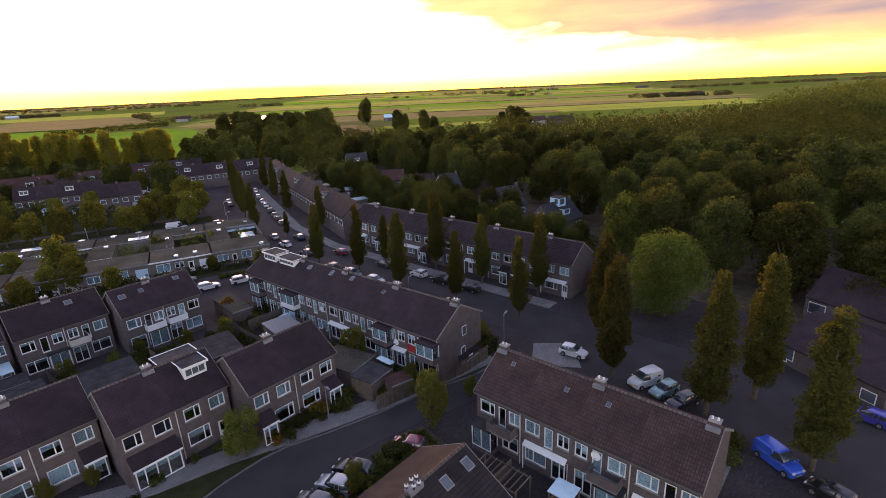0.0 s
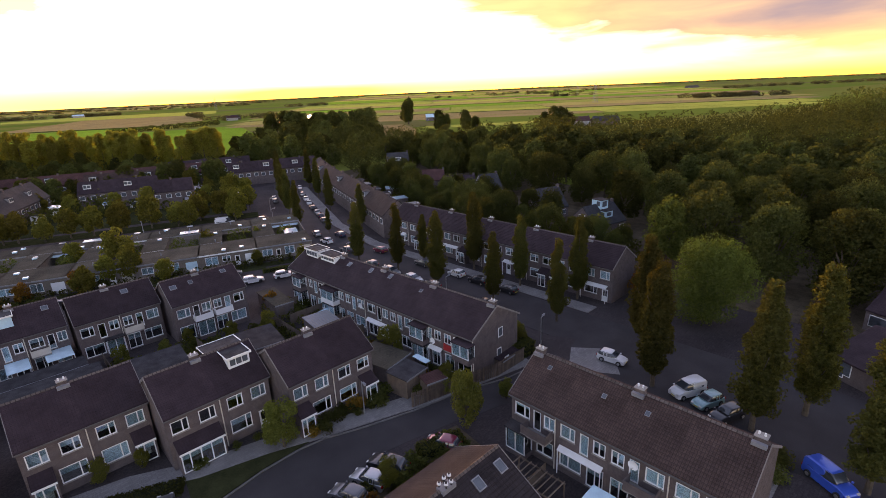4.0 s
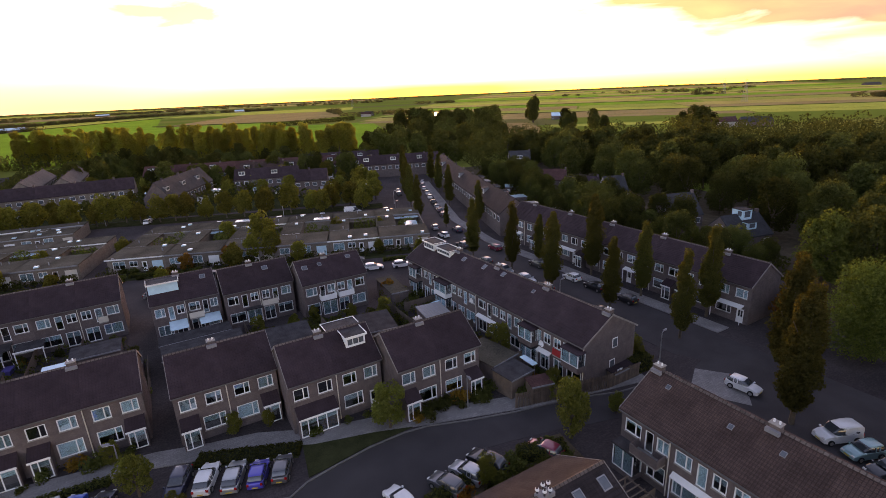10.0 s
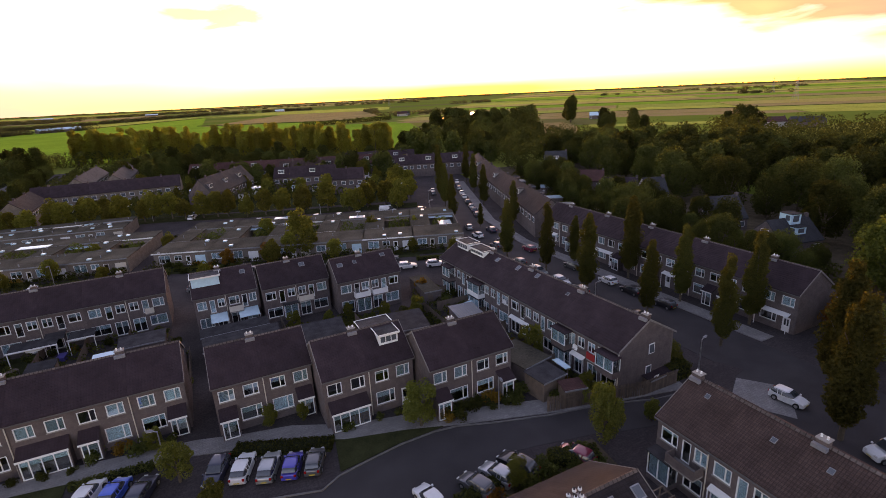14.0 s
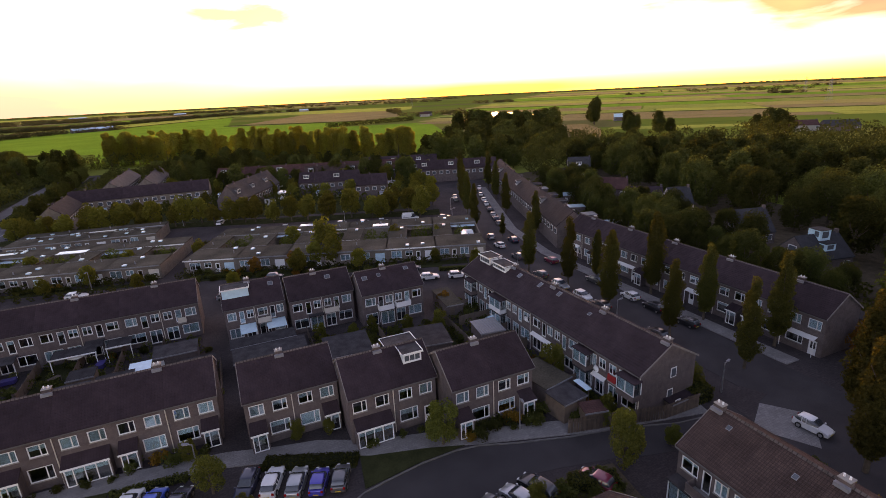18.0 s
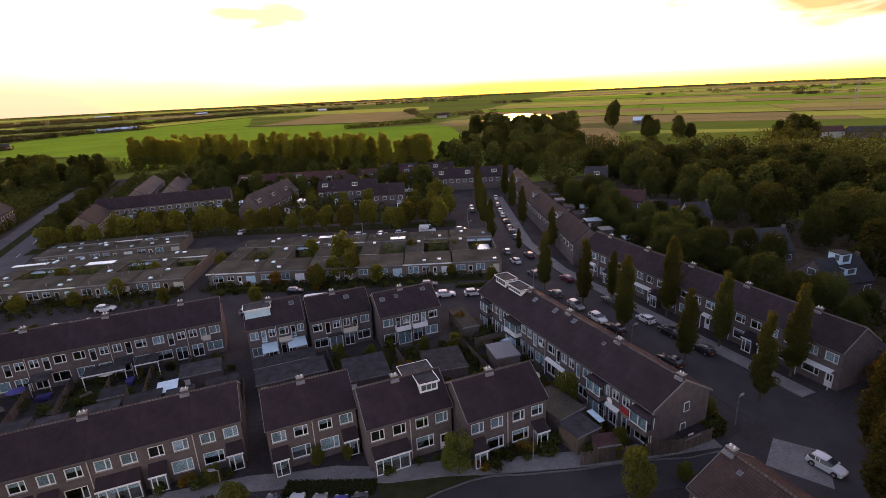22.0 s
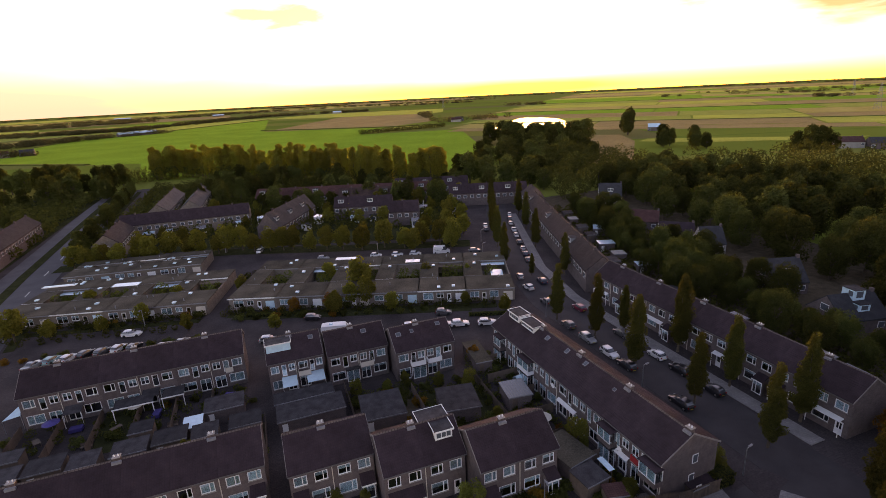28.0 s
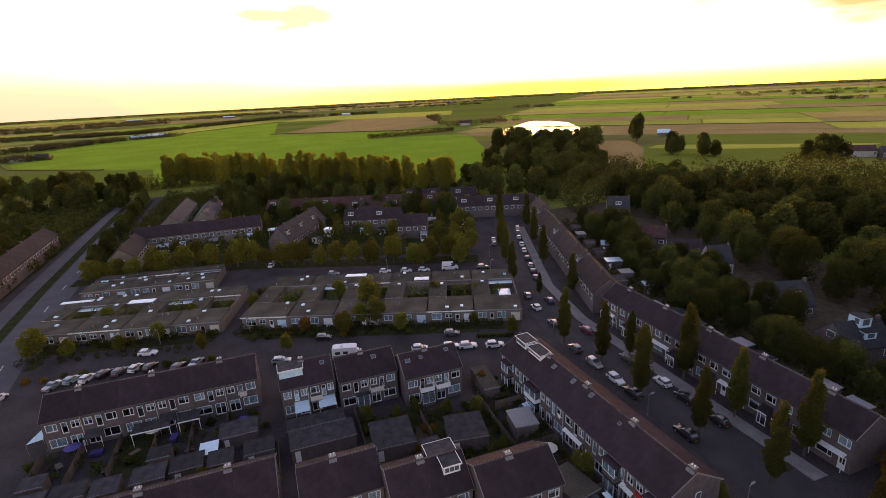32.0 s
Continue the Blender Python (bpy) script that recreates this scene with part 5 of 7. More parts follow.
tree(BIG, 71.5, 21.3, "large rounded ash tree with drooping bright green leaves")
tree(round_meshes(1, 13, 4.4, LEAF_ASH, 70, 90, 0.28, 0.15), 90.5, 35.0, "tall yellow-green tree behind the ash tree")
tree(round_meshes(2, 5, 2.8, LEAF_AUTUMN, 30, 70, 0.25, 0.1), 73.5, 31.0, "small tree with reddish autumn leaves")
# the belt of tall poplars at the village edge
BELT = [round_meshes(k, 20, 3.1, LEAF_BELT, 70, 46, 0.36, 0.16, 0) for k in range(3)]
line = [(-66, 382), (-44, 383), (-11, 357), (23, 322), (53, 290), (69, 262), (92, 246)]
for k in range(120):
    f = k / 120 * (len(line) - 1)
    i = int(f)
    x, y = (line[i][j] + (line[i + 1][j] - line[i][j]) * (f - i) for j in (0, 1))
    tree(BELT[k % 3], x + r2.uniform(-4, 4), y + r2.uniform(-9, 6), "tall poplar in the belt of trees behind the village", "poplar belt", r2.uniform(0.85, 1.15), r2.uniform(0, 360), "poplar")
# trees between the gardens and the row of red roofs
for k in range(16):
    f = k / 15
    tree(WOODS[k % 4], -2 + 76 * f + r2.uniform(-1.5, 1.5), 230.5 - 27.5 * f + r2.uniform(-2, 2), "dense village tree before the red-roofed terrace", "village trees", r2.uniform(0.6, 0.95), r2.uniform(0, 360), "village_tree")
for k, (x, y) in enumerate(scatter([(-75, 300), (-62, 345), (-90, 400), (-200, 430), (-230, 380), (-130, 320)], 11, 9, 38)):
    tree(WOODS[k % 4], x, y, WOOD_TREE, "trees beside the avenue", r2.uniform(0.9, 1.3), r2.uniform(0, 360), "woodland_tree")
for k, (x, y) in enumerate(scatter([(-30, 255), (60, 225), (95, 215), (90, 240), (50, 280), (10, 318), (-25, 340), (-36, 300)], 8.5, 10, 62)):
    tree(WOODS[k % 4], x, y, "village tree between the houses", "village trees", r2.uniform(0.6, 1.0), r2.uniform(0, 360), "village_tree")
for k, (x, y) in enumerate(scatter([(-90, 165), (-160, 165), (-175, 330), (-92, 320)], 9, 14, 26)):
    tree(WOODS[k % 4], x, y, "village tree between the houses", "village trees", r2.uniform(0.5, 0.85), r2.uniform(0, 360), "village_tree")
for k, (x, y) in enumerate(scatter([(-40, 190), (20, 182), (60, 168), (70, 190), (60, 220), (0, 232), (-38, 236)], 9, 15, 26)):
    tree(LIMES[k % 3], x, y, "leafy tree between the back gardens", "village trees", r2.uniform(0.6, 1.0), r2.uniform(0, 360), "village_tree")
# a row of limes on the green
line = [(-58, 177), (-48, 174), (-34, 174.5), (-18, 174), (-6, 169), (8, 162), (24, 155), (45, 147), (60, 143)]
for k in range(26):
    f = k / 26 * (len(line) - 1)
    i = int(f)
    x, y = (line[i][j] + (line[i + 1][j] - line[i][j]) * (f - i) for j in (0, 1))
    tree(LIMES[k % 3], x + r2.uniform(-1, 1), y + r2.uniform(-2, 2), "lime tree in a row on the green", "lime trees", r2.uniform(0.8, 1.15), r2.uniform(0, 360), "lime_tree")
# trees added along the avenue to keep low sun off the house fronts
for k in range(15):
    tree(WOODS[k % 4], -59.8 - 0.07 * 10 * k + r2.uniform(-1.0, 1.0), 186 + 10 * k, "leafy tree beside the avenue", "avenue trees", r2.uniform(0.55, 0.8), r2.uniform(0, 360), "avenue_shade_tree")
for k, (x, y, s) in enumerate([(41, 142, 0.95), (52, 138.5, 0.9), (55, 147, 1.0), (62, 152, 0.9), (47, 152, 0.9), (59, 160, 1.0), (68, 168, 0.9), (52, 163, 0.8), (36, 158, 0.9), (66, 178, 0.9), (72, 188, 0.9), (74, 214, 1.1), (82, 205, 1.0), (11, 106, 0.75), (19, 108.5, 0.85)]):
    tree(LIMES[k % 3], x, y, "leafy lime tree near the end of the green", "lime trees", s, k * 80, "lime_tree")
# small trees near the houses
SMALL = [round_meshes(k, 5.2, 1.9, LEAF_BIG, 34, 170, 0.115, 0.24) for k in range(2)]
YELLOW = round_meshes(5, 5.5, 2.4, LEAF_AUTUMN, 26, 80, 0.22, 0.2)
for k, (x, y, s) in enumerate([(16.6, 41.6, 1.05), (30.9, 30.2, 1.0), (2.5, 49.7, 0.5), (-6.2, 45.4, 0.85), (-8.5, 51.5, 0.5), (37.6, 30.4, 0.5), (47.4, 36.0, 0.6), (-3.5, 40.0, 0.6), (20.5, 29.8, 0.6), (5.8, 48.9, 0.4), (34.3, 46.8, 0.95), (35.0, 37.2, 0.6), (33.8, 36.2, 0.45), (36.2, 34.9, 0.35), (47.8, 37.0, 0.7), (-15.5, 66.6, 0.6), (-12.6, 66.2, 0.55), (-18.4, 66.4, 0.5), (9.2, 72.0, 0.6), (14.2, 70.6, 0.5), (17.6, 71.6, 0.5), (22.4, 68.6, 0.55), (27.0, 66.4, 0.7), (27.4, 56.5, 0.5)]):
    tree(SMALL[k % 2], x, y, "small leafy tree in a front garden", "small trees", s, k * 50, "small_tree", 1.3 if k == 1 else 1.0)
for k, (x, y, s) in enumerate([(10.5, 108.0, 0.85), (19.5, 117.5, 1.15), (2.5, 111, 0.7), (23.2, 101.5, 0.6), (-55, 123, 1.0), (46, 90.5, 0.5), (-30, 121, 0.6), (31.0, 73.5, 0.6), (-2, 104, 0.5), (15.5, 109.5, 0.7), (-48, 121, 0.6), (-38, 120, 0.5), (-20, 112, 0.5), (40, 98.6, 0.4), (-9.0, 131, 0.6), (13, 127, 0.7), (37, 117.5, 0.6), (47, 113, 0.5), (-44, 137, 0.6), (-24, 131.5, 0.6)]):
    tree(YELLOW if k in (0, 2, 7) else LIMES[k % 3], x, y, "small tree with yellowing leaves beside the road", "roadside trees", s, k * 70, "roadside_tree")


# shrubs and hedges
def shrub_mesh(name, w, d, h, leaf, n):
    p = rng.uniform(0, 1, size=(n, 3))
    face = rng.integers(0, 3, n)
    p[face == 0, 2] = 1
    p[face == 1, 1] = rng.integers(0, 2, (face == 1).sum())
    p[face == 2, 0] = rng.integers(0, 2, (face == 2).sum())
    p = p * [w, d, h] + rng.normal(size=(n, 3)) * 0.07
    p[:, 2] = np.maximum(p[:, 2], 0.03)
    return leaf_mesh(name, p, 0.13, leaf, rng)


def hedge(x, y, turn, w, d, h, label="clipped green hedge beside the paving"):
    ob = thing("hedge", label, "hedge", "hedges", at=pose(x, y, 0, 0, 0, turn))
    part("leaves", shrub_mesh("leaves", w, d, h, LEAF_SHRUB, int(w * d * 90 + w * h * 170)), None, ob)
    # solid dark box that fills the hedge behind its leaves
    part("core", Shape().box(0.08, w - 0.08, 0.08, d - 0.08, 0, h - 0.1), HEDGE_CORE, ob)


for a in ((-1.6, 46.5, -23.3, 9.6, 1.9, 0.24), (-15.3, 48.9, -5, 6.6, 0.8, 0.6), (15.0, 29.5, 8, 7.5, 1.2, 0.9), (24.5, 29.8, -20, 4.5, 1.6, 1.1), (31.5, 37.9, -15, 2.5, 0.8, 1.0), (44.9, 34.2, -5, 3.0, 2.0, 1.8), (30, 120.0, -21, 8, 1.0, 0.8), (-8, 113.5, -21, 10, 1.0, 0.7), (38, 91.5, -21, 8, 0.8, 0.7), (-44, 123.5, -14, 10, 0.8, 0.7)):
    hedge(*a)
BUSH = [leaf_mesh("leaves", lobes(rng, 12, 40, lambda i: rng.uniform(-0.5, 0.5, 3) * [1, 1, 0.5] + [0, 0, 0.45], lambda i: 0.42), 0.12, m, rng) for m in (LEAF_SHRUB, LEAF_WOOD, LEAF_AUTUMN)]


def bush(x, y, s, k, z=0.0):
    ob = new("shrub", BUSH[2 if k % 5 == 0 else k % 2])
    ob.matrix_basis = pose(x, y, z, 0, 0, k * 47) @ Matrix.Diagonal((s, s, s * 0.9, 1))
    tagged(ob, "low leafy green garden shrub" if k % 5 else "low garden shrub with russet leaves", "shrub", "garden shrubs")


k = 0
for poly, gap, most in (([(-10, 117.6), (46, 96.2), (46.5, 97.6), (-9, 119)], 2.4, 20), ([(-58, 129), (-18, 118.6), (-17.6, 120), (-58, 130.4)], 2.6, 14), ([(-10, 112), (30, 97.5), (30.5, 99), (-9.5, 113.6)], 2.6, 14), ([(-54, 112), (-16, 104), (-16, 106), (-54, 114)], 3.2, 12), ([(8, 55), (16, 55), (27, 52), (31, 60), (27, 70), (17, 71), (8, 72)], 2.0, 36), ([(29, 41), (35, 50), (36, 72), (29, 70)], 1.8, 24), ([(31, 38.5), (36, 36), (36, 42)], 1.2, 12), ([(15, 25), (29, 25), (30, 30.5), (16, 29)], 1.3, 34), ([(-42, 63), (-6, 63), (-6, 82), (-42, 82)], 4.0, 34), ([(-44, 51.6), (-6, 51.6), (-6, 53), (-44, 53)], 1.9, 16), ([(8, 44.8), (17, 44.5), (17, 45.6), (8, 45.6)], 1.4, 5), ([(19, 41.2), (28, 39.5), (29, 41.8), (19, 42)], 1.1, 12), ([(40, 25), (47, 25), (47, 6), (41, 6)], 2.4, 20), ([(76, 92), (84, 88), (84, 34), (76, 34)], 4.0, 14), ([(-10, 128), (40, 108), (48, 116), (0, 134)], 3.4, 16), ([(-56, 138), (-20, 128), (-18, 134), (-54, 144)], 3.4, 12), ([(24.5, 15.5), (31, 15.5), (31, 4), (25, 4)], 2.6, 10)):
    for x, y in scatter(poly, gap, k + 40, most):
        bush(x, y, r2.uniform(0.6, 1.5), k)
        k += 1


# ---- distant woods and tree lines ----
def far_trees(label, spots, spread, height, seed, size=1.1, per=70, name="distant_trees", leaf=None, category="trees"):
    q = np.random.default_rng(seed)
    c = []
    for x, y in spots:
        s = q.uniform(0.7, 1.25)
        p = q.normal(size=(per, 3))
        p /= np.linalg.norm(p, axis=1)[:, None]
        p *= q.uniform(0.5, 1, size=(per, 1)) ** 0.4
        c.append(p * [spread * s, spread * s, height * 0.52 * s] + [x, y, height * 0.52 * s])
    ob = new(name, leaf_mesh(name, np.concatenate(c), size, leaf or LEAF_WOOD, q))
    return tagged(ob, label, category, kind="stuff")


far_trees("dense woodland stretching away behind the village", scatter([(190, -40), (700, -60), (720, 30), (500, 66), (330, 100), (268, 186), (205, 205), (210, 150), (215, 60)], 7.5, 21, 1100), 4.4, 13, 1, 0.55, 190)
far_trees("tall dark wood beyond the nearer trees", scatter([(330, -60), (720, -60), (720, 24), (520, 50), (380, 60)], 9, 22, 600), 5.6, 19, 4, 0.75, 220)
for k, (x, y, sc, tall) in enumerate(((329, 388, 1.55, 1.35), (333, 394, 1.2, 1.3), (288, 302, 1.25, 1.1), (284, 296, 1.0, 1.1), (292, 298, 1.1, 1.0), (299, 283, 1.2, 1.1), (295, 277, 1.0, 1.0), (303, 276, 0.9, 1.0), (297, 269, 0.85, 1.0), (324, 216, 1.3, 1.1), (327, 211, 1.25, 1.1), (319, 221, 1.1, 1.0), (331, 207, 1.0, 1.0), (366, 441, 0.9, 1.0), (318, 440, 1.0, 1.0))):
    tree(WOODS[k % 4], x, y, "broad dark tree standing in the open fields", "field trees", sc, k * 83, "field_tree", tall)
q3 = random.Random(12)
lines = []
for x0, y0, x1, y1, n, wide in ((890, 330, 960, 215, 40, 9), (-345, 848, -238, 985, 60, 8), (-235, 985, -150, 1040, 14, 6), (-280, 690, -235, 700, 14, 6), (-390, 1235, -250, 1225, 60, 10), (-250, 1222, -64, 1513, 70, 8), (-64, 1513, 62, 1662, 36, 8), (62, 1662, 371, 1609, 40, 8), (528, 2077, 877, 2003, 24, 1.5), (290, 830, 380, 1150, 12, 3), (300, 780, 420, 800, 14, 10),
                         (-900, 1300, -400, 1250, 150, 30), (-1100, 1500, -300, 1900, 180, 40), (-1400, 1800, 100, 2400, 260, 60), (-900, 900, -360, 860, 90, 25), (-600, 600, -330, 720, 50, 18), (100, 2400, 1200, 2500, 60, 25), (1200, 1300, 1500, 900, 16, 10), (1500, 500, 2600, -300, 80, 20), (-3800, 2000, -600, 3900, 300, 50), (-600, 3900, 3600, 2300, 300, 50), (2400, 3000, 4200, -600, 200, 50), (1130, 760, 1180, 700, 8, 4), (700, 1350, 800, 1300, 10, 8), (1500, 1400, 1900, 1000, 20, 8)):
    for k in range(n):
        f = q3.random()
        lines.append((x0 + (x1 - x0) * f + q3.gauss(0, wide), y0 + (y1 - y0) * f + q3.gauss(0, wide)))
lines += [(x + q3.gauss(0, 14), y + q3.gauss(0, 10)) for x, y in lines if math.hypot(x, y) > 1100]
far_trees("hedgerows and tree lines far across the polder", lines, 8.0, 7, 3, 1.3, 70, leaf=LEAF_FAR)
far_trees("leafy undergrowth below the poplar belt", scatter([(-90, 362), (-46, 372), (-12, 345), (22, 310), (52, 278), (68, 252), (80, 258), (62, 290), (28, 332), (-8, 368), (-46, 396), (-92, 384)], 4.5, 71, 260), 3.0, 7.5, 18, 0.5, 110, "undergrowth", category="planting")
far_trees("low hedge along a field edge", [(128 + 124 * k / 44, 649 + 28 * k / 44) for k in range(45)], 2.6, 5.5, 5, 0.6, 120, "field_hedge", category="hedge")
far_trees("shrubs and hedges in the gardens behind the street", scatter([(78, 88), (78, 36), (96, 40), (98, 66), (104, 90), (110, 112), (124, 158), (108, 166), (84, 100)], 2.6, 63, 260), 1.3, 2.2, 16, 0.32, 70, "garden_planting", LEAF_SHRUB, "planting")
far_trees("light woodland between the village and the fields", scatter([(120, 176), (150, 192), (196, 215), (208, 256), (176, 285), (140, 240)], 7.0, 64, 120), 4.2, 11.5, 17, 0.45, 300)
# dense planting of the village gardens
far_trees("dense shrubs and small trees in the village gardens", scatter([(-60, 196), (-34, 194), (0, 187), (62, 166), (72, 180), (96, 222), (80, 240), (-40, 335), (-58, 335)], 3.6, 51, 900), 1.9, 3.6, 11, 0.5, 60, "garden_planting", LEAF_WOOD, "planting")
far_trees("dense shrubs and small trees beside the avenue", scatter([(-79, 90), (-86, 330), (-165, 335), (-165, 90)], 4.0, 52, 900), 2.2, 4.2, 12, 0.6, 60, "garden_planting", LEAF_WOOD, "planting")
far_trees("leafy shrubs in the bungalow gardens", scatter([(-13, 116.4), (46, 93.6), (46.6, 95.6), (-12, 118.2)], 1.5, 53, 70) + scatter([(-59, 127.4), (-18, 117.0), (-17.6, 118.8), (-59, 129.6)], 1.6, 54, 50) + scatter([(-9, 141.6), (54, 117.8), (55, 121), (-8, 144.6)], 1.5, 55, 110) + scatter([(-58, 121), (-20, 111.5), (-19, 114), (-57, 124)], 2.2, 56, 40), 0.75, 1.5, 13, 0.2, 60, "garden_planting", LEAF_SHRUB, "planting")
courts = []
for x0, y0, turn, step, wing, fd, cd, count in ((-11.6, 119.4, -21, 11.2, 4.2, 8.4, 11.5, 6), (-60.5, 131.0, -14.5, 11.4, 4.4, 8.0, 8.5, 4)):
    for k in range(count):
        for u, v in ((0.25, 0.25), (0.7, 0.2), (0.8, 0.6), (0.3, 0.6), (0.55, 0.45)):
            p = pose(x0, y0, 0, 0, 0, turn) @ Vector((k * step + wing + 0.5 + u * (step - wing - 1), fd + 0.5 + v * (cd - 1) + (k * 37 % 5) * 0.2, 0))
            if q3.random() < 0.8:
                courts.append((p.x, p.y))
far_trees("dark shrubs and small trees inside the bungalow courts", courts, 1.3, 3.6, 14, 0.26, 130, "garden_planting", LEAF_WOOD, "planting")
far_trees("unkempt shrubs and climbers in the back gardens", scatter([(18.4, 51), (28.4, 51), (28.4, 70), (18.4, 70)], 1.7, 57, 40) + scatter([(8, 54.5), (17.5, 54.5), (17.5, 60.5), (8, 60.5)], 1.5, 58, 14) + scatter([(8, 67.5), (17.5, 67.5), (17.5, 72), (8, 72)], 1.4, 59, 14) + scatter([(-44, 63), (-6, 63), (-6, 67.6), (-44, 67.6)], 2.0, 60, 42) + scatter([(-40, 77), (-8, 77), (-8, 82.6), (-40, 82.6)], 2.2, 61, 34) + scatter([(29.2, 45), (35, 45), (35, 75), (29.2, 75)], 1.9, 62, 36), 0.7, 1.3, 15, 0.16, 90, "garden_planting", LEAF_SHRUB, "planting")



# ---- cars ----
def paint(name, color, metal=0.2):
    return mat("car_paint_" + name, color, 0.28, 2.0, 0.06, 0.0, metal=metal, coat=1.0)


PAINT = {"white": paint("white", (0.72, 0.74, 0.75), 0), "silver": paint("silver", (0.42, 0.45, 0.47), 0.6), "grey": paint("grey", (0.12, 0.125, 0.135), 0.4), "black": paint("black", (0.018, 0.018, 0.022)),
         "navy": paint("navy", (0.025, 0.03, 0.06)), "blue": paint("blue", (0.02, 0.12, 0.62)), "violet": paint("violet", (0.06, 0.06, 0.42)), "red": paint("red", (0.22, 0.02, 0.05)), "teal": paint("teal", (0.22, 0.42, 0.44))}
CARGLASS = mat("car_glass", (0.045, 0.055, 0.065), 0.05, 3.0, 0.2, 0.0, spec=1.0, coat=0.6)
LAMP = mat("lamp_glass", (0.6, 0.6, 0.58), 0.15, 3.0, 0.1, 0.0)
REDLAMP = mat("red_lamp_glass", (0.35, 0.01, 0.01), 0.2, 3.0, 0.1, 0.0)
# length, width, height, bonnet height, bonnet length, windscreen run, tail run
KINDS = {"hatchback": (3.55, 1.58, 1.40, 0.90, 0.85, 0.72, 0.35), "estate": (4.0, 1.64, 1.40, 0.90, 1.0, 0.78, 0.5), "saloon": (4.1, 1.64, 1.38, 0.90, 1.0, 0.8, 0.95), "van": (4.1, 1.7, 1.8, 1.05, 0.75, 0.75, 0.12), "panel_van": (5.2, 1.95, 2.4, 1.2, 0.7, 0.8, 0.1)}
WHEEL = {}


def rounded(points, cut=0.2, times=2):
    """A closed outline with its corners cut back."""
    for _ in range(times):
        out = []
        for (x0, z0), (x1, z1) in zip(points, points[1:] + points[:1]):
            out += [(x0 + (x1 - x0) * cut, z0 + (z1 - z0) * cut), (x1 + (x0 - x1) * cut, z1 + (z0 - z1) * cut)]
        points = out
    return points


def loft(profile, half, tumble, brow=0.04):
    """A side profile (x, z) made solid across the width: narrower towards its ends and its top, with softened edges."""
    s = Shape()
    profile = rounded(profile)
    n = len(profile)
    xs, zs = [p[0] for p in profile], [p[1] for p in profile]
    cx, hx, z0, z1 = (min(xs) + max(xs)) / 2, (max(xs) - min(xs)) / 2, min(zs), max(zs)
    rings = [(-1.0, 1.0), (-0.95, 0.3), (-0.75, 0.0), (0.75, 0.0), (0.95, 0.3), (1.0, 1.0)]
    for f, q in rings:
        s.v += [(cx + (x - cx) * (1 - 0.02 * q), f * half * (1 - tumble * (z - z0) / (z1 - z0)) * (1 - 0.12 * abs((x - cx) / hx) ** 4), z - q * brow * (z - z0) / (z1 - z0)) for x, z in profile]
    for k in range(len(rings) - 1):
        s.f += [(k * n + i, k * n + (i + 1) % n, (k + 1) * n + (i + 1) % n, (k + 1) * n + i) for i in range(n)]
    s.f += [tuple(range(n - 1, -1, -1)), tuple(range((len(rings) - 1) * n, len(rings) * n))]
    return s


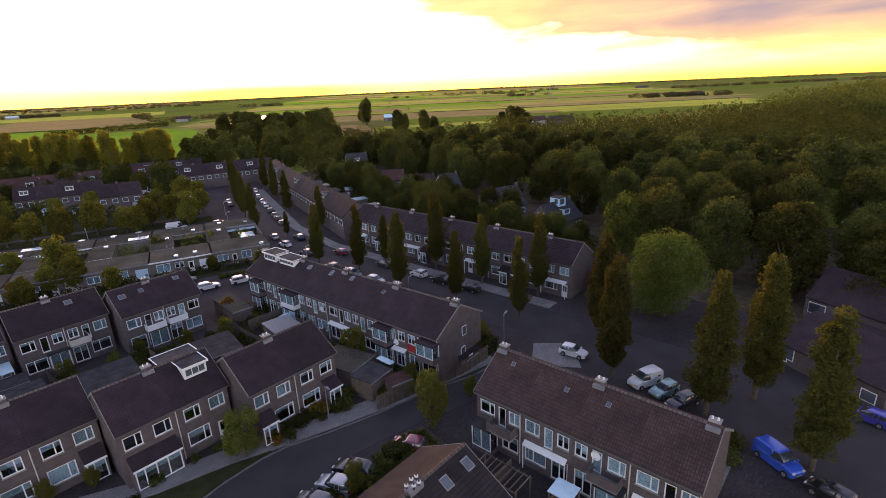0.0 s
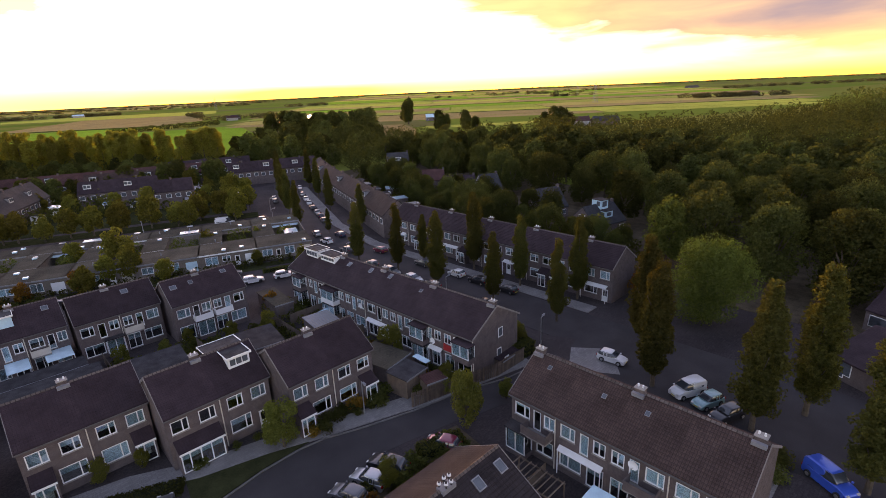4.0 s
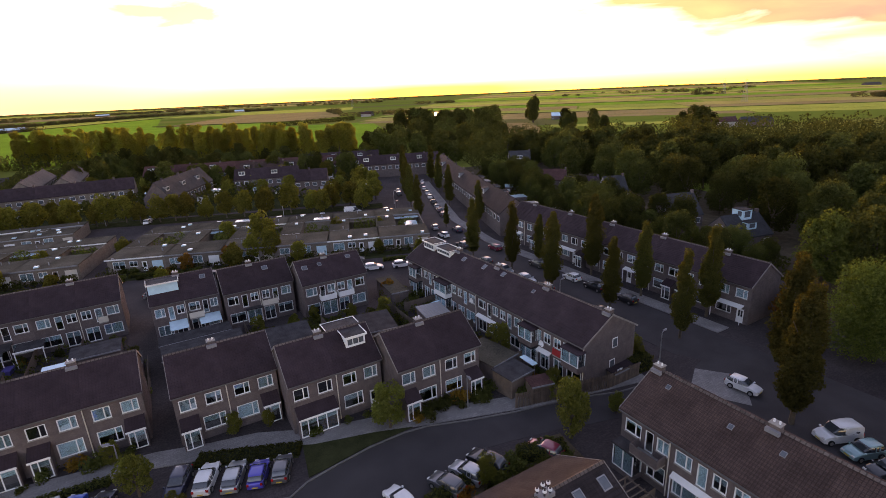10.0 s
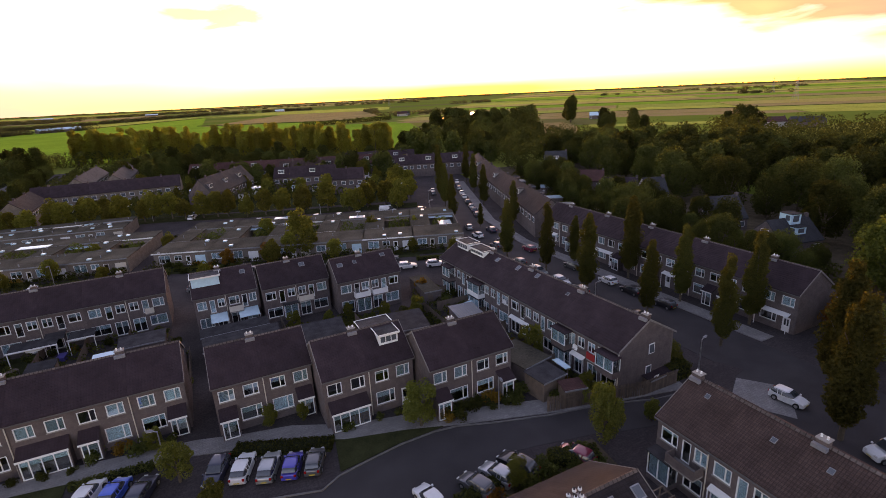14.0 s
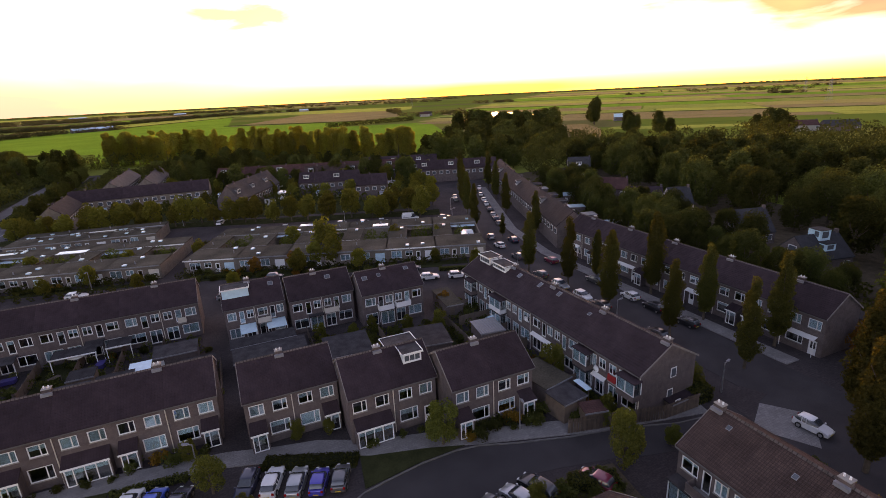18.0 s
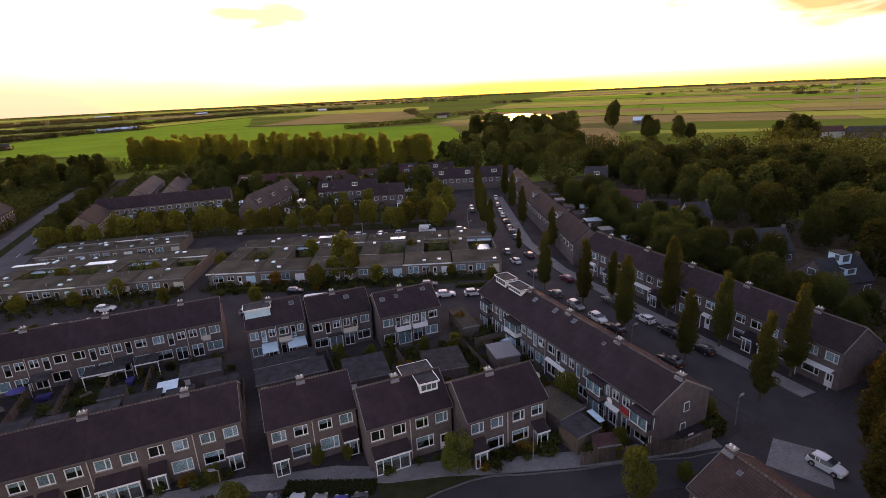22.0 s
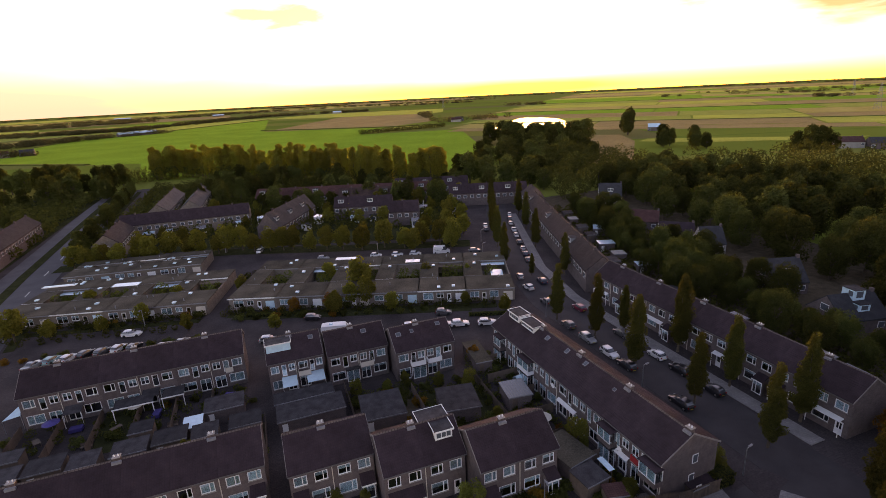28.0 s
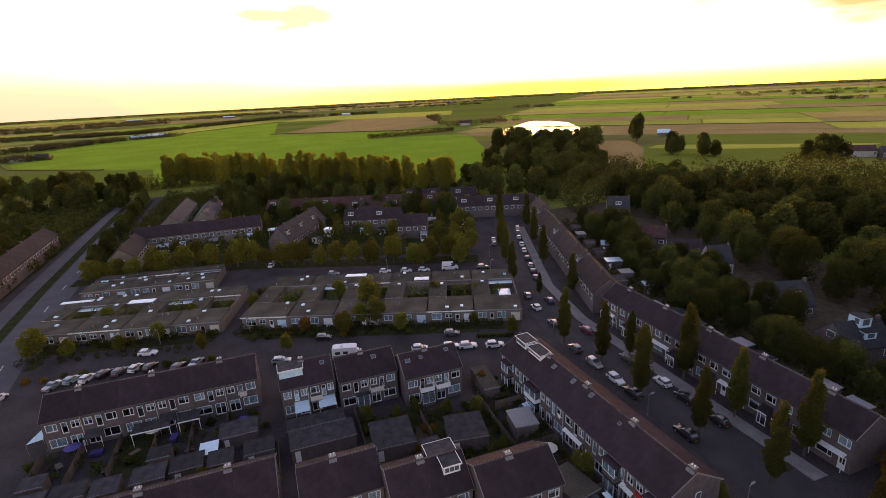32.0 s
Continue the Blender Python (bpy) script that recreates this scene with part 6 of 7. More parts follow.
def car(x, y, turn, kind, color, label=""):
    L, W, H, hb, lb, ls, lt = KINDS[kind]
    ob = thing("van" if "van" in kind else "car", label or f"parked {color} {kind.replace('_', ' ')} with dark windows", "van" if "van" in kind else "car", "parked vehicles", at=pose(x, y, 0.012, 0, 0, turn))
    f, r = L / 2, -L / 2
    tail = hb + 0.02 if lt > 0.9 else hb
    body = [(r + 0.02, 0.32), (r, 0.62), (r + 0.06, tail), (r + lt, tail + 0.02), (f - lb - 0.02, hb), (f - 0.35, hb - 0.12), (f - 0.03, hb - 0.28), (f, 0.45), (f - 0.06, 0.26), (r + 0.15, 0.24)]
    part("body", loft(body, W / 2, 0.05), PAINT[color], ob, smooth=True)
    back = r + 0.08 if lt < 0.9 else r + lt
    cab = [(back, tail - 0.01), (back + min(lt, 0.6) * 0.8, H - 0.06), (back + min(lt, 0.6) + 0.2, H - 0.02), (f - lb - ls - 0.2, H - 0.01), (f - lb - ls, H - 0.06), (f - lb, hb - 0.01)]
    solid = kind in ("van", "panel_van")
    part("cabin_glass", loft(cab, W / 2 - 0.06, 0.20), CARGLASS, ob, smooth=True)
    x0, x1 = back + min(lt, 0.6) * 0.8 + 0.05, f - lb - ls - 0.02
    hw = W / 2 - 0.2
    part("roof", loft([(x0 - 0.05, H - 0.12), (x0 + 0.12, H + 0.005), (x1 - 0.15, H + 0.015), (x1 + 0.06, H - 0.10)], hw + 0.05, 0.06), PAINT[color], ob, smooth=True)
    if solid:
        part("cargo_side", loft([(r + 0.05, 0.9), (r + 0.08, H - 0.03), (f - lb - ls - 0.55, H - 0.015), (f - lb - ls - 0.55, 0.9)], W / 2 - 0.02, 0.10), PAINT[color], ob, smooth=True)
    elif y < 85:
        for sy in (-1, 1):
            for q in (0.36, 0.62):
                u = x0 + (x1 - x0) * q
                part("pillar", Shape().bar((u, sy * (W / 2 - 0.075), hb - 0.02), (u - 0.05, sy * (hw + 0.025), H - 0.06), 0.07, 0.05), PAINT[color], ob)
    key = kind
    if key not in WHEEL:
        WHEEL[key] = (Shape().tube((0, -0.1, 0), (0, 0.1, 0), 0.31, 0.31, 14).mesh("tyre", RUBBER), Shape().tube((0, -0.115, 0), (0, 0.115, 0), 0.19, 0.19, 10).mesh("rim", METAL))
    for wx in (f - 0.72, r + 0.72):
        for wy in (-W / 2 + 0.09, W / 2 - 0.09):
            w = new("wheel", WHEEL[key][0])
            w.parent, w.location = ob, (wx, wy, 0.31)
            if y < 85:
                rim = new("rim", WHEEL[key][1])
                rim.parent = w
    for sy in (-1, 1) if y < 130 else ():
        part("headlight", Shape().box(f - 0.2, f - 0.02, sy * W / 2 * 0.62 - 0.15, sy * W / 2 * 0.62 + 0.15, hb - 0.36, hb - 0.22), LAMP, ob)
        part("tail_light", Shape().box(r - 0.005, r + 0.08, sy * W / 2 * 0.74 - 0.1, sy * W / 2 * 0.74 + 0.1, 0.66, 0.88), REDLAMP, ob)
        if y > 85:
            continue
        part("mirror", Shape().box(f - lb - 0.25, f - lb - 0.1, sy * (W / 2 + 0.02) - 0.07, sy * (W / 2 + 0.02) + 0.07, hb - 0.02, hb + 0.12), PAINT[color], ob)
    for q, nm in ((f + 0.004, "front_plate"), (r - 0.016, "rear_plate")) if y < 85 else ():
        part(nm, Shape().box(q, q + 0.012, -0.26, 0.26, 0.42, 0.53), PLATE, ob)
    return ob


PLATE = mat("yellow_plate", (0.6, 0.45, 0.05), 0.5, 5.0, 0.05, 0.0)
for x, y, turn, kind, color in [
    (-3.1, 44.4, 248, "estate", "navy"), (-0.8, 43.7, 68, "estate", "white"), (1.4, 42.6, 68, "estate", "silver"), (3.4, 41.7, 68, "hatchback", "violet"), (5.4, 41.2, 68, "hatchback", "grey"),
    (-13.5, 47.1, 68, "hatchback", "white"), (-11.4, 46.2, 68, "hatchback", "blue"), (-9.2, 45.0, 68, "estate", "navy"),
    (17.2, 31.1, 110, "hatchback", "grey"), (19.5, 31.3, 110, "hatchback", "silver"), (21.8, 31.5, 110, "estate", "black"), (27.2, 29.8, 112, "hatchback", "red"), (13.0, 31.7, 100, "hatchback", "white"),
    (52.5, 25.6, 276, "hatchback", "white"), (51.6, 16.2, 156, "van", "white"), (51.0, 13.9, 159, "hatchback", "teal"), (50.0, 11.7, 159, "estate", "black"), (46.2, 2.6, 238, "van", "blue"), (44.4, -1.4, 72, "hatchback", "black"), (58.5, -3.2, 75, "hatchback", "violet"),
    (54.4, 48.7, 90, "estate", "black"), (54.3, 60.7, 90, "estate", "black"), (54.3, 65.3, 270, "estate", "white"), (54.2, 71.6, 270, "estate", "silver"), (54.2, 78.1, 90, "hatchback", "grey"),
    (61.4, 49.2, 90, "hatchback", "black"), (61.3, 55.8, 90, "estate", "black"), (61.3, 61.2, 90, "hatchback", "white"), (61.3, 70.4, 90, "estate", "grey"), (61.0, 84.0, 90, "hatchback", "red"), (61.6, 93.3, 80, "hatchback", "black"), (56.4, 90.0, 90, "hatchback", "grey"),
    (59.0, 107.0, 72, "hatchback", "silver"), (62.3, 101.6, 80, "estate", "navy"), (67.4, 117.5, 70, "hatchback", "grey"), (69.4, 122.6, 70, "estate", "navy"), (71.2, 127.4, 69, "hatchback", "silver"), (73.6, 133.9, 69, "estate", "black"), (76.6, 141.5, 68, "hatchback", "white"), (79.2, 148.0, 68, "estate", "white"), (82.3, 156, 67, "hatchback", "silver"), (73.0, 158, 68, "hatchback", "white"), (71, 153, 68, "hatchback", "grey"),
    (6.0, 105.6, -20, "hatchback", "black"), (24.6, 91.6, -14, "hatchback", "white"), (31.0, 89.6, -16, "estate", "silver"), (34.4, 88.4, -16, "estate", "white"), (39.8, 86.4, -16, "estate", "white"), (33.3, 95.2, -20, "hatchback", "grey"), (-3.5, 98.6, -12, "estate", "silver"),
    (-31.3, 114.8, -14, "estate", "white"), (-41.0, 108.0, 62, "hatchback", "white"), (-46.8, 107.6, 62, "saloon", "silver"), (-43.9, 108.6, 62, "hatchback", "teal"), (-38.2, 108.6, 62, "hatchback", "black"), (-35.3, 108.2, 62, "hatchback", "grey"), (-32.4, 108.4, 62, "hatchback", "white"), (-29.5, 107.6, 62, "hatchback", "black"), (-23.9, 105.2, 62, "estate", "black"), (-20.5, 105.4, 62, "saloon", "silver"), (-55.5, 106.5, 62, "hatchback", "white"),
    (35.2, 140.3, -20, "hatchback", "white"), (29.1, 142.8, -20, "hatchback", "white"), (40.4, 138.6, -20, "hatchback", "white"), (48.2, 136.6, -20, "panel_van", "white"), (57.6, 132.6, -20, "estate", "grey"), (14, 148, -20, "hatchback", "silver"), (-22, 158, -9, "hatchback", "white"),
    (-66.3, 222, 93, "hatchback", "white"), (-45, 160.5, 80, "hatchback", "black"), (-49, 161, 80, "hatchback", "silver"), (-41, 160, 80, "hatchback", "white"), (-4.0, 166, 70, "hatchback", "white"), (-2.5, 171, 70, "hatchback", "silver"), (-62.8, 186, 93, "hatchback", "silver"), (-51.5, 168, -8, "hatchback", "white"), (-33, 166, -8, "hatchback", "grey"), (70, 181, 66, "hatchback", "white"), (73, 187, 66, "hatchback", "silver"), (85, 162, 66, "hatchback", "grey"), (88, 168, 66, "hatchback", "white"), (57.2, 99.5, 90, "hatchback", "white"),
]:
    car(x, y, turn, kind, color)


def camper(x, y, turn):
    ob = thing("camper_van", "white camper van with side windows parked behind houses", "camper", at=pose(x, y, 0, 0, 0, turn))
    part("body", loft([(-2.9, 0.45), (-2.95, 1.0), (-2.9, 2.6), (-2.5, 2.75), (1.6, 2.75), (2.3, 2.55), (2.2, 1.9), (1.9, 0.45)], 1.1, 0.03), WHITE, ob, smooth=True)
    part("cab", loft([(1.8, 0.4), (1.8, 1.95), (2.2, 1.9), (2.75, 1.2), (3.2, 1.0), (3.25, 0.45)], 0.98, 0.12), WHITE, ob, smooth=True)
    for u in (-2.2, -0.6):
        part("side_window", Shape().box(u, u + 1.0, -1.125, -1.105, 1.35, 1.95), CARGLASS, ob)
    part("stripe", Shape().box(-2.7, 1.7, -1.12, -1.106, 1.0, 1.15), LEAD, ob)
    part("roof_hatch", Shape().box(-1.2, -0.5, -0.35, 0.35, 2.755, 2.9), SHEET, ob)
    for wx in (2.3, -1.7):
        for wy in (-0.95, 0.95):
            w = new("wheel", WHEEL["estate"][0])
            w.parent, w.location = ob, (wx, wy, 0.31)


camper(9.6, 95.2, -14)


# ---- the near house with its tiled roof ----
row([(ML, RL, (), ((0.5, -0.66, 0.75, 0.95), (2.75, -0.66, 0.75, 0.95))), (MR, RR, (), ())], 23.1, 23.7, 5.3, 180, 8.4, tiles=TILE_DIMMED, stacks={}, label="two-storey brick house with rooflights in its dark roof")
pots = thing("flue_cluster", "cluster of black flues and white cowls on the roof", "flues", at=pose(17.9, 19.45, RIDGE + 0.25))
part("base", Shape().box(-0.6, 0.6, -0.32, 0.32, -0.55, 0.02), LEAD, pots)
for k in range(5):
    u, v = -0.45 + 0.23 * k, 0.22 * (-1) ** k
    h = 0.45 + 0.14 * (k % 3)
    p = part("flue", Shape().tube((u, v, 0.0), (u, v, h), 0.07, 0.07), BLACK, pots)
    part("cowl", Shape().tube((u, v, h * 0.55), (u, v, h * 0.55 + 0.12), 0.15, 0.13, 12), WHITE, p)


# ---- sheds, fences, terraces ----
def shed(x, y, turn, w, d, h=2.35, roof=None, wall=None, label="flat-roofed garden shed with a dark felt roof", front=-1):
    ob = thing("garden_shed", label, "shed", "garden sheds", at=pose(x, y, 0, 0, 0, turn))
    s = Shape()
    wall_cells(s, w, h, [(0.5, 1.35, 0, 1.95)], 0, 0.12)
    part("front_wall", s, wall or BRICK, ob)
    part("shell", Shape().box(0, 0.12, 0.124, d, 0, h).box(w - 0.12, w, 0.124, d, 0, h).box(0.124, w - 0.124, d - 0.12, d, 0, h), wall or BRICK, ob)
    part("door", Shape().box(0.52, 1.33, 0.03, 0.08, 0.02, 1.93), WOOD if w < 4 else WHITE, ob)
    part("roof", Shape().prism([(-0.12, -0.15, h), (w + 0.12, -0.15, h), (w + 0.12, d + 0.12, h + 0.1), (-0.12, d + 0.12, h + 0.1)], (0, 0, 0.1)), roof or BITUMEN, ob)
    part("edge_trim", Shape().box(-0.15, w + 0.15, -0.19, -0.155, h - 0.05, h + 0.15), LEAD, ob)
    return ob


def fence(points, h=1.8, gap=2.3, label="weathered wooden board fence between the gardens", upright=False):
    """Boards between posts, along a line: two broad ones lying, or narrow ones standing."""
    ob = thing("fence", label, "fence", "garden fences")
    for (x0, y0), (x1, y1) in zip(points, points[1:]):
        n = max(1, round(math.hypot(x1 - x0, y1 - y0) / gap))
        for k in range(n):
            a, b = Vector((x0 + (x1 - x0) * k / n, y0 + (y1 - y0) * k / n, 0)), Vector((x0 + (x1 - x0) * (k + 1) / n, y0 + (y1 - y0) * (k + 1) / n, 0))
            part("post", Shape().bar(a, a + Vector((0, 0, h + 0.1)), 0.09), WOOD, ob)
            u = (b - a).normalized() * 0.06
            if upright:
                m = round((b - a).length / 0.3)
                for q in range(m):
                    c = a + (b - a) * (q + 0.5) / m
                    part("board", Shape().bar(c + Vector((0, 0, 0.06)), c + Vector((0, 0, h + 0.03 * (q % 2))), 0.26, 0.03), WOOD, ob)
                part("rail", Shape().bar(a + u + Vector((0, 0, h * 0.8)), b - u + Vector((0, 0, h * 0.8)), 0.09, 0.07), WOOD, ob)
                continue
            part("panel", Shape().bar(a + u + Vector((0, 0, h / 2 + 0.05)), b - u + Vector((0, 0, h / 2 + 0.05)), 0.03, h - 0.1), WOOD, ob)


def garden(x, y, w, d, turn, material, label):
    s = new("garden", Shape().box(0, w, 0, d, -0.05, 0.035).mesh("garden", material))
    s.matrix_basis = pose(x, y, 0, 0, 0, turn)
    tagged(s, label, "garden", kind="structure")


# behind the first row
for k in range(8):
    x = -45.0 + 5.0 * k
    garden(x + 0.06, 61.8, 4.88, 9.2, 0, (SLABS, GRASS, PAVERS, SOIL)[k % 4], "back garden behind the first terrace")
    fence([(x + 5.0, 61.9), (x + 5.0, 71.0)])
    shed(x + 0.15, 67.6 + k % 3 * 0.3, 0, 4.3 if k % 3 else 3.4, 3.2, 2.2 + 0.1 * (k % 3), wall=(WOOD, BRICK, WOOD)[k % 3])
garden(-2.3, 58.6, 9.8, 8.0, 0, PAVERS, "paved back garden behind the houses")
shed(-3.2, 66.2, 0, 9.8, 4.2, 2.4, label="broad flat-roofed garages with dark felt roof")
shed(-3.4, 71.2, 0, 9.0, 2.8, 2.3, label="long flat-roofed store behind the gardens")
garden(7.9, 54.0, 9.8, 17.5, 0, SOIL, "planted back garden behind the houses")
shed(8.5, 61.4, -4, 6.2, 6.4, 2.4, label="dark flat-roofed double shed")
garden(18.3, 50.4, 10.0, 18, 0, GRASS, "grassy overgrown back garden")
shed(15.4, 57.6, 0, 2.6, 3.2)
shed(19.6, 58.8, -9, 5.8, 6.0, 2.4)
fence([(17.9, 54), (17.9, 69.5)])
fence([(7.7, 59), (7.7, 75)])
fence([(28.6, 50.5), (28.6, 70.0)])
# behind the second row
for k in range(6):
    x = -40.0 + 5.4 * k
    garden(x + 0.06, 73.0, 5.28, 10.9, 0, (PAVERS, PAVERS, GRASS, PAVERS)[k % 4], "paved back garden of the second terrace")
    fence([(x, 73.2), (x, 83.0)])
    if k in (0, 3):
        shed(x + 0.2, 72.8, 0, 3.0, 2.6, 2.15, wall=WOOD, label="small wooden garden shed with a dark felt roof")


def garden_table(x, y, turn, cover=None):
    ob = thing("garden_table", "garden table under a violet cover" if cover else "weathered wooden garden table on a terrace", "table", "garden tables", at=pose(x, y, 0.035, 0, 0, turn))
    part("tabletop", Shape().box(-0.8, 0.8, -0.45, 0.45, 0.7, 0.75), WOOD, ob)
    for u in (-0.72, 0.72):
        for v in (-0.38, 0.38):
            part("leg", Shape().box(u - 0.04, u + 0.04, v - 0.04, v + 0.04, 0, 0.696), WOOD, ob)
    if cover:
        part("cover", Shape().prism([(-0.9, -0.55, 0.25), (0.9, -0.55, 0.25), (0.9, 0.55, 0.25), (-0.9, 0.55, 0.25)], (0.05, 0, 0.56)), TARP, ob)


def garden_bench(x, y, turn):
    ob = thing("garden_bench", "plain wooden garden bench beside a fence", "bench", "garden benches", at=pose(x, y, 0.035, 0, 0, turn))
    part("seat", Shape().box(0, 1.5, 0, 0.45, 0.42, 0.46), WOOD, ob)
    part("backrest", Shape().box(0, 1.5, 0.46, 0.5, 0.5, 0.9), WOOD, ob)
    for u in (0.05, 1.37):
        part("leg", Shape().box(u, u + 0.08, 0.02, 0.456, 0, 0.416), WOOD, ob)


def parasol(x, y, tone):
    ob = thing("parasol", "open garden parasol on a terrace", "parasol", "garden parasols", at=pose(x, y, 0.035))
    part("pole", Shape().tube((0, 0, 0.06), (0, 0, 2.35), 0.025), METAL, ob)
    part("foot", Shape().tube((0, 0, 0), (0, 0, 0.08), 0.25, 0.2, 10), STONE, ob)
    part("canopy", Shape().tube((0, 0, 1.95), (0, 0, 2.4), 1.25, 0.03, 8), tone, ob)


for k, (x, y) in enumerate([(-32.4, 80.5), (-26.5, 78.0), (-21.2, 79.6), (-37.0, 79.0), (-10.4, 80.2), (-17.0, 64.5), (-28.0, 64.8), (-38.2, 64.4), (9.8, 57.4), (31.6, 47.2), (32.2, 63.4), (32.0, 69.0), (27.6, 12.6)]):
    garden_table(x, y, k * 40, k % 2 == 0)
for x, y, turn in ((-30.5, 75.0, 0), (-19.2, 75.2, 0), (-24.6, 66.2, 0), (12.5, 55.2, 0), (33.4, 58.2, 90)):
    garden_bench(x, y, turn)
parasol(-24.2, 81.2, CREAM), parasol(-35.6, 81.4, TARP), parasol(32.6, 52.4, CREAM)
sail = thing("shade_sail", "pale blue shade sail stretched beside the terrace end", "shade sail", at=pose(-43.4, 84.6, 0))
part("cloth", Shape().prism([(0.6, 0, 2.2), (2.9, 0.3, 2.4), (2.5, 2.2, 3.3)], (0, 0, 0.02)), SHEET, sail)
for u, v, h in ((0.6, 0, 2.2), (2.9, 0.3, 2.4), (2.5, 2.2, 3.3)):
    part("pole", Shape().tube((u, v, 0), (u, v, h), 0.04), METAL, sail)
shed(-13.6, 73.4, 0, 5.6, 3.8, 2.4, label="flat-roofed garden room with dark roof")
c = thing("patio_roof", "pale opal sheet roof on posts over a terrace", "canopy", at=pose(-16.3, 70.4, 0))
part("sheet", Shape().prism([(0, 0, 2.3), (2.7, 0, 2.3), (2.7, 2.9, 2.5), (0, 2.9, 2.5)], (0, 0, 0.06)), SHEET, c)
for u, v in ((0.1, 0.1), (2.6, 0.1), (0.1, 2.8), (2.6, 2.8)):
    part("post", Shape().box(u - 0.05, u + 0.05, v - 0.05, v + 0.05, 0, 2.3 + 0.06 * v), WOOD, c)
c = thing("garden_canopy", "pale sheet roof on posts standing in the garden", "canopy", at=pose(28.7, 13.7, 0))
part("sheet", Shape().prism([(0, 0, 2.3), (1.8, 0, 2.4), (1.8, 2.0, 2.4), (0, 2.0, 2.3)], (0, 0, 0.06)), SHEET, c)
for u, v in ((0.1, 0.1), (1.7, 0.1), (0.1, 1.9), (1.7, 1.9)):
    part("post", Shape().box(u - 0.05, u + 0.05, v - 0.05, v + 0.05, 0, 2.3 + 0.055 * u), WOOD, c)
# gardens of the row along the street
garden(28.8, 37.4, 7.5, 37.5, 0, PAVERS, "paved gardens in front of the long terrace")
for y in (44.0, 49.5, 55.0, 60.6, 66.2, 71.8):
    fence([(30.4, y), (36.0, y)])
s = shed(30.0, 57.8, -6, 3.7, 4.3, 2.4, roof=LEAD, label="garden shed with a ribbed grey sheet roof")
for k in range(9):
    part("rib", Shape().box(0.1 + k * 0.42, 0.2 + k * 0.42, -0.1, 4.35, 2.5, 2.6), STONE, s)
shed(29.7, 69.2, -4, 2.8, 7.6, 2.4, roof=GRAVEL, label="long low brick store with a brown gravel roof")
tent = thing("garden_tent", "small arched tent of pale blue cloth behind the terrace", "tent", at=pose(34.0, 63.4, 0.035, 0, 0, -80))
arc = [(math.cos(math.pi * q / 10), math.sin(math.pi * q / 10)) for q in range(11)]
part("cloth", Shape().prism([(u * 1.0, 0, v * 1.9) for u, v in arc] + [(u * 0.94, 0, v * 1.83) for u, v in arc[::-1]], (0, 1.5, 0)), SHEET, tent)
part("back_panel", Shape().prism([(u * 0.93, 1.46, v * 1.82) for u, v in arc], (0, 0.02, 0)), TARP, tent)
shed(30.0, 41.8, 12, 4.2, 5.6, 2.5, roof=GRAVEL, label="brick garage with a flat gravel roof")
shed(30.0, 38.4, 8, 3.4, 3.0, 2.4, wall=WOOD, label="wooden garage beside the road")
shed(31.4, 36.5, -14, 2.4, 1.8, 2.1, roof=TILE_RED, wall=WOOD, label="small wooden shed with a dull red roof")
shed(41.4, 34.0, 2.5, 4.2, 1.1, 1.5, roof=TILE_DARK, wall=WOOD, label="low dark shed against the gable wall")
sk = thing("glass_roof", "narrow pale glass roof over a side passage", "canopy", at=pose(33.8, 39.4, 0, 0, 0, 0))
part("sheet", Shape().box(0, 0.8, 0, 2.4, 2.55, 2.63), SHEET, sk)
for v in (0.1, 2.3):
    part("post", Shape().box(0.35, 0.45, v - 0.05, v + 0.05, 0, 2.55), WOOD, sk)
fence([(29.4, 36.9), (34.5, 35.6), (40.5, 34.0), (45.5, 33.9)], 1.8, 1.8, "dark weathered board fence along the road", True)
for x, y, w in ((-27.2, 80.4, 5.6), (-20.4, 80.8, 3.2)):
    pe = thing("pergola", "long timber pergola with a dark sheet over a terrace", "pergola", "garden pergolas", at=pose(x, y, 0.035))
    part("sheet", Shape().prism([(0, 0, 2.3), (w, 0, 2.3), (w, 2.6, 2.5), (0, 2.6, 2.5)], (0, 0, 0.05)), BITUMEN, pe)
    part("beam", Shape().box(-0.1, w + 0.1, -0.12, -0.02, 2.22, 2.4), WHITE, pe)
    for u in (0.05, w - 0.05):
        part("post", Shape().box(u - 0.05, u + 0.05, -0.1, 0.0, 0, 2.216), WHITE, pe)
# behind the near row at the square
garden(40.4, 5.6, 5.2, 20, 0, SLABS, "paved strip behind the near terrace")
garden(24.5, 5.0, 7.6, 20, 0, PAVERS, "paved garden in front of the near terrace")
pg = thing("pergola", "dark wooden pergola with thin slats beside the house", "pergola", at=pose(26.8, 17.4, 0))
for k in range(9):
    part("slat", Shape().box(0, 2.4, 0.1 + k * 0.55, 0.17 + k * 0.55, 2.4, 2.5), WOOD, pg)
for u in (0.1, 2.3):
    part("beam", Shape().box(u - 0.05, u + 0.05, 0, 4.8, 2.28, 2.396), WOOD, pg)
    for v in (0.1, 4.7):
        part("post", Shape().box(u - 0.05, u + 0.05, v - 0.05, v + 0.05, 0, 2.28), WOOD, pg)
for y in (20.4, 15.5, 10.5):
    fence([(25.5, y), (30.8, y)], 1.7)
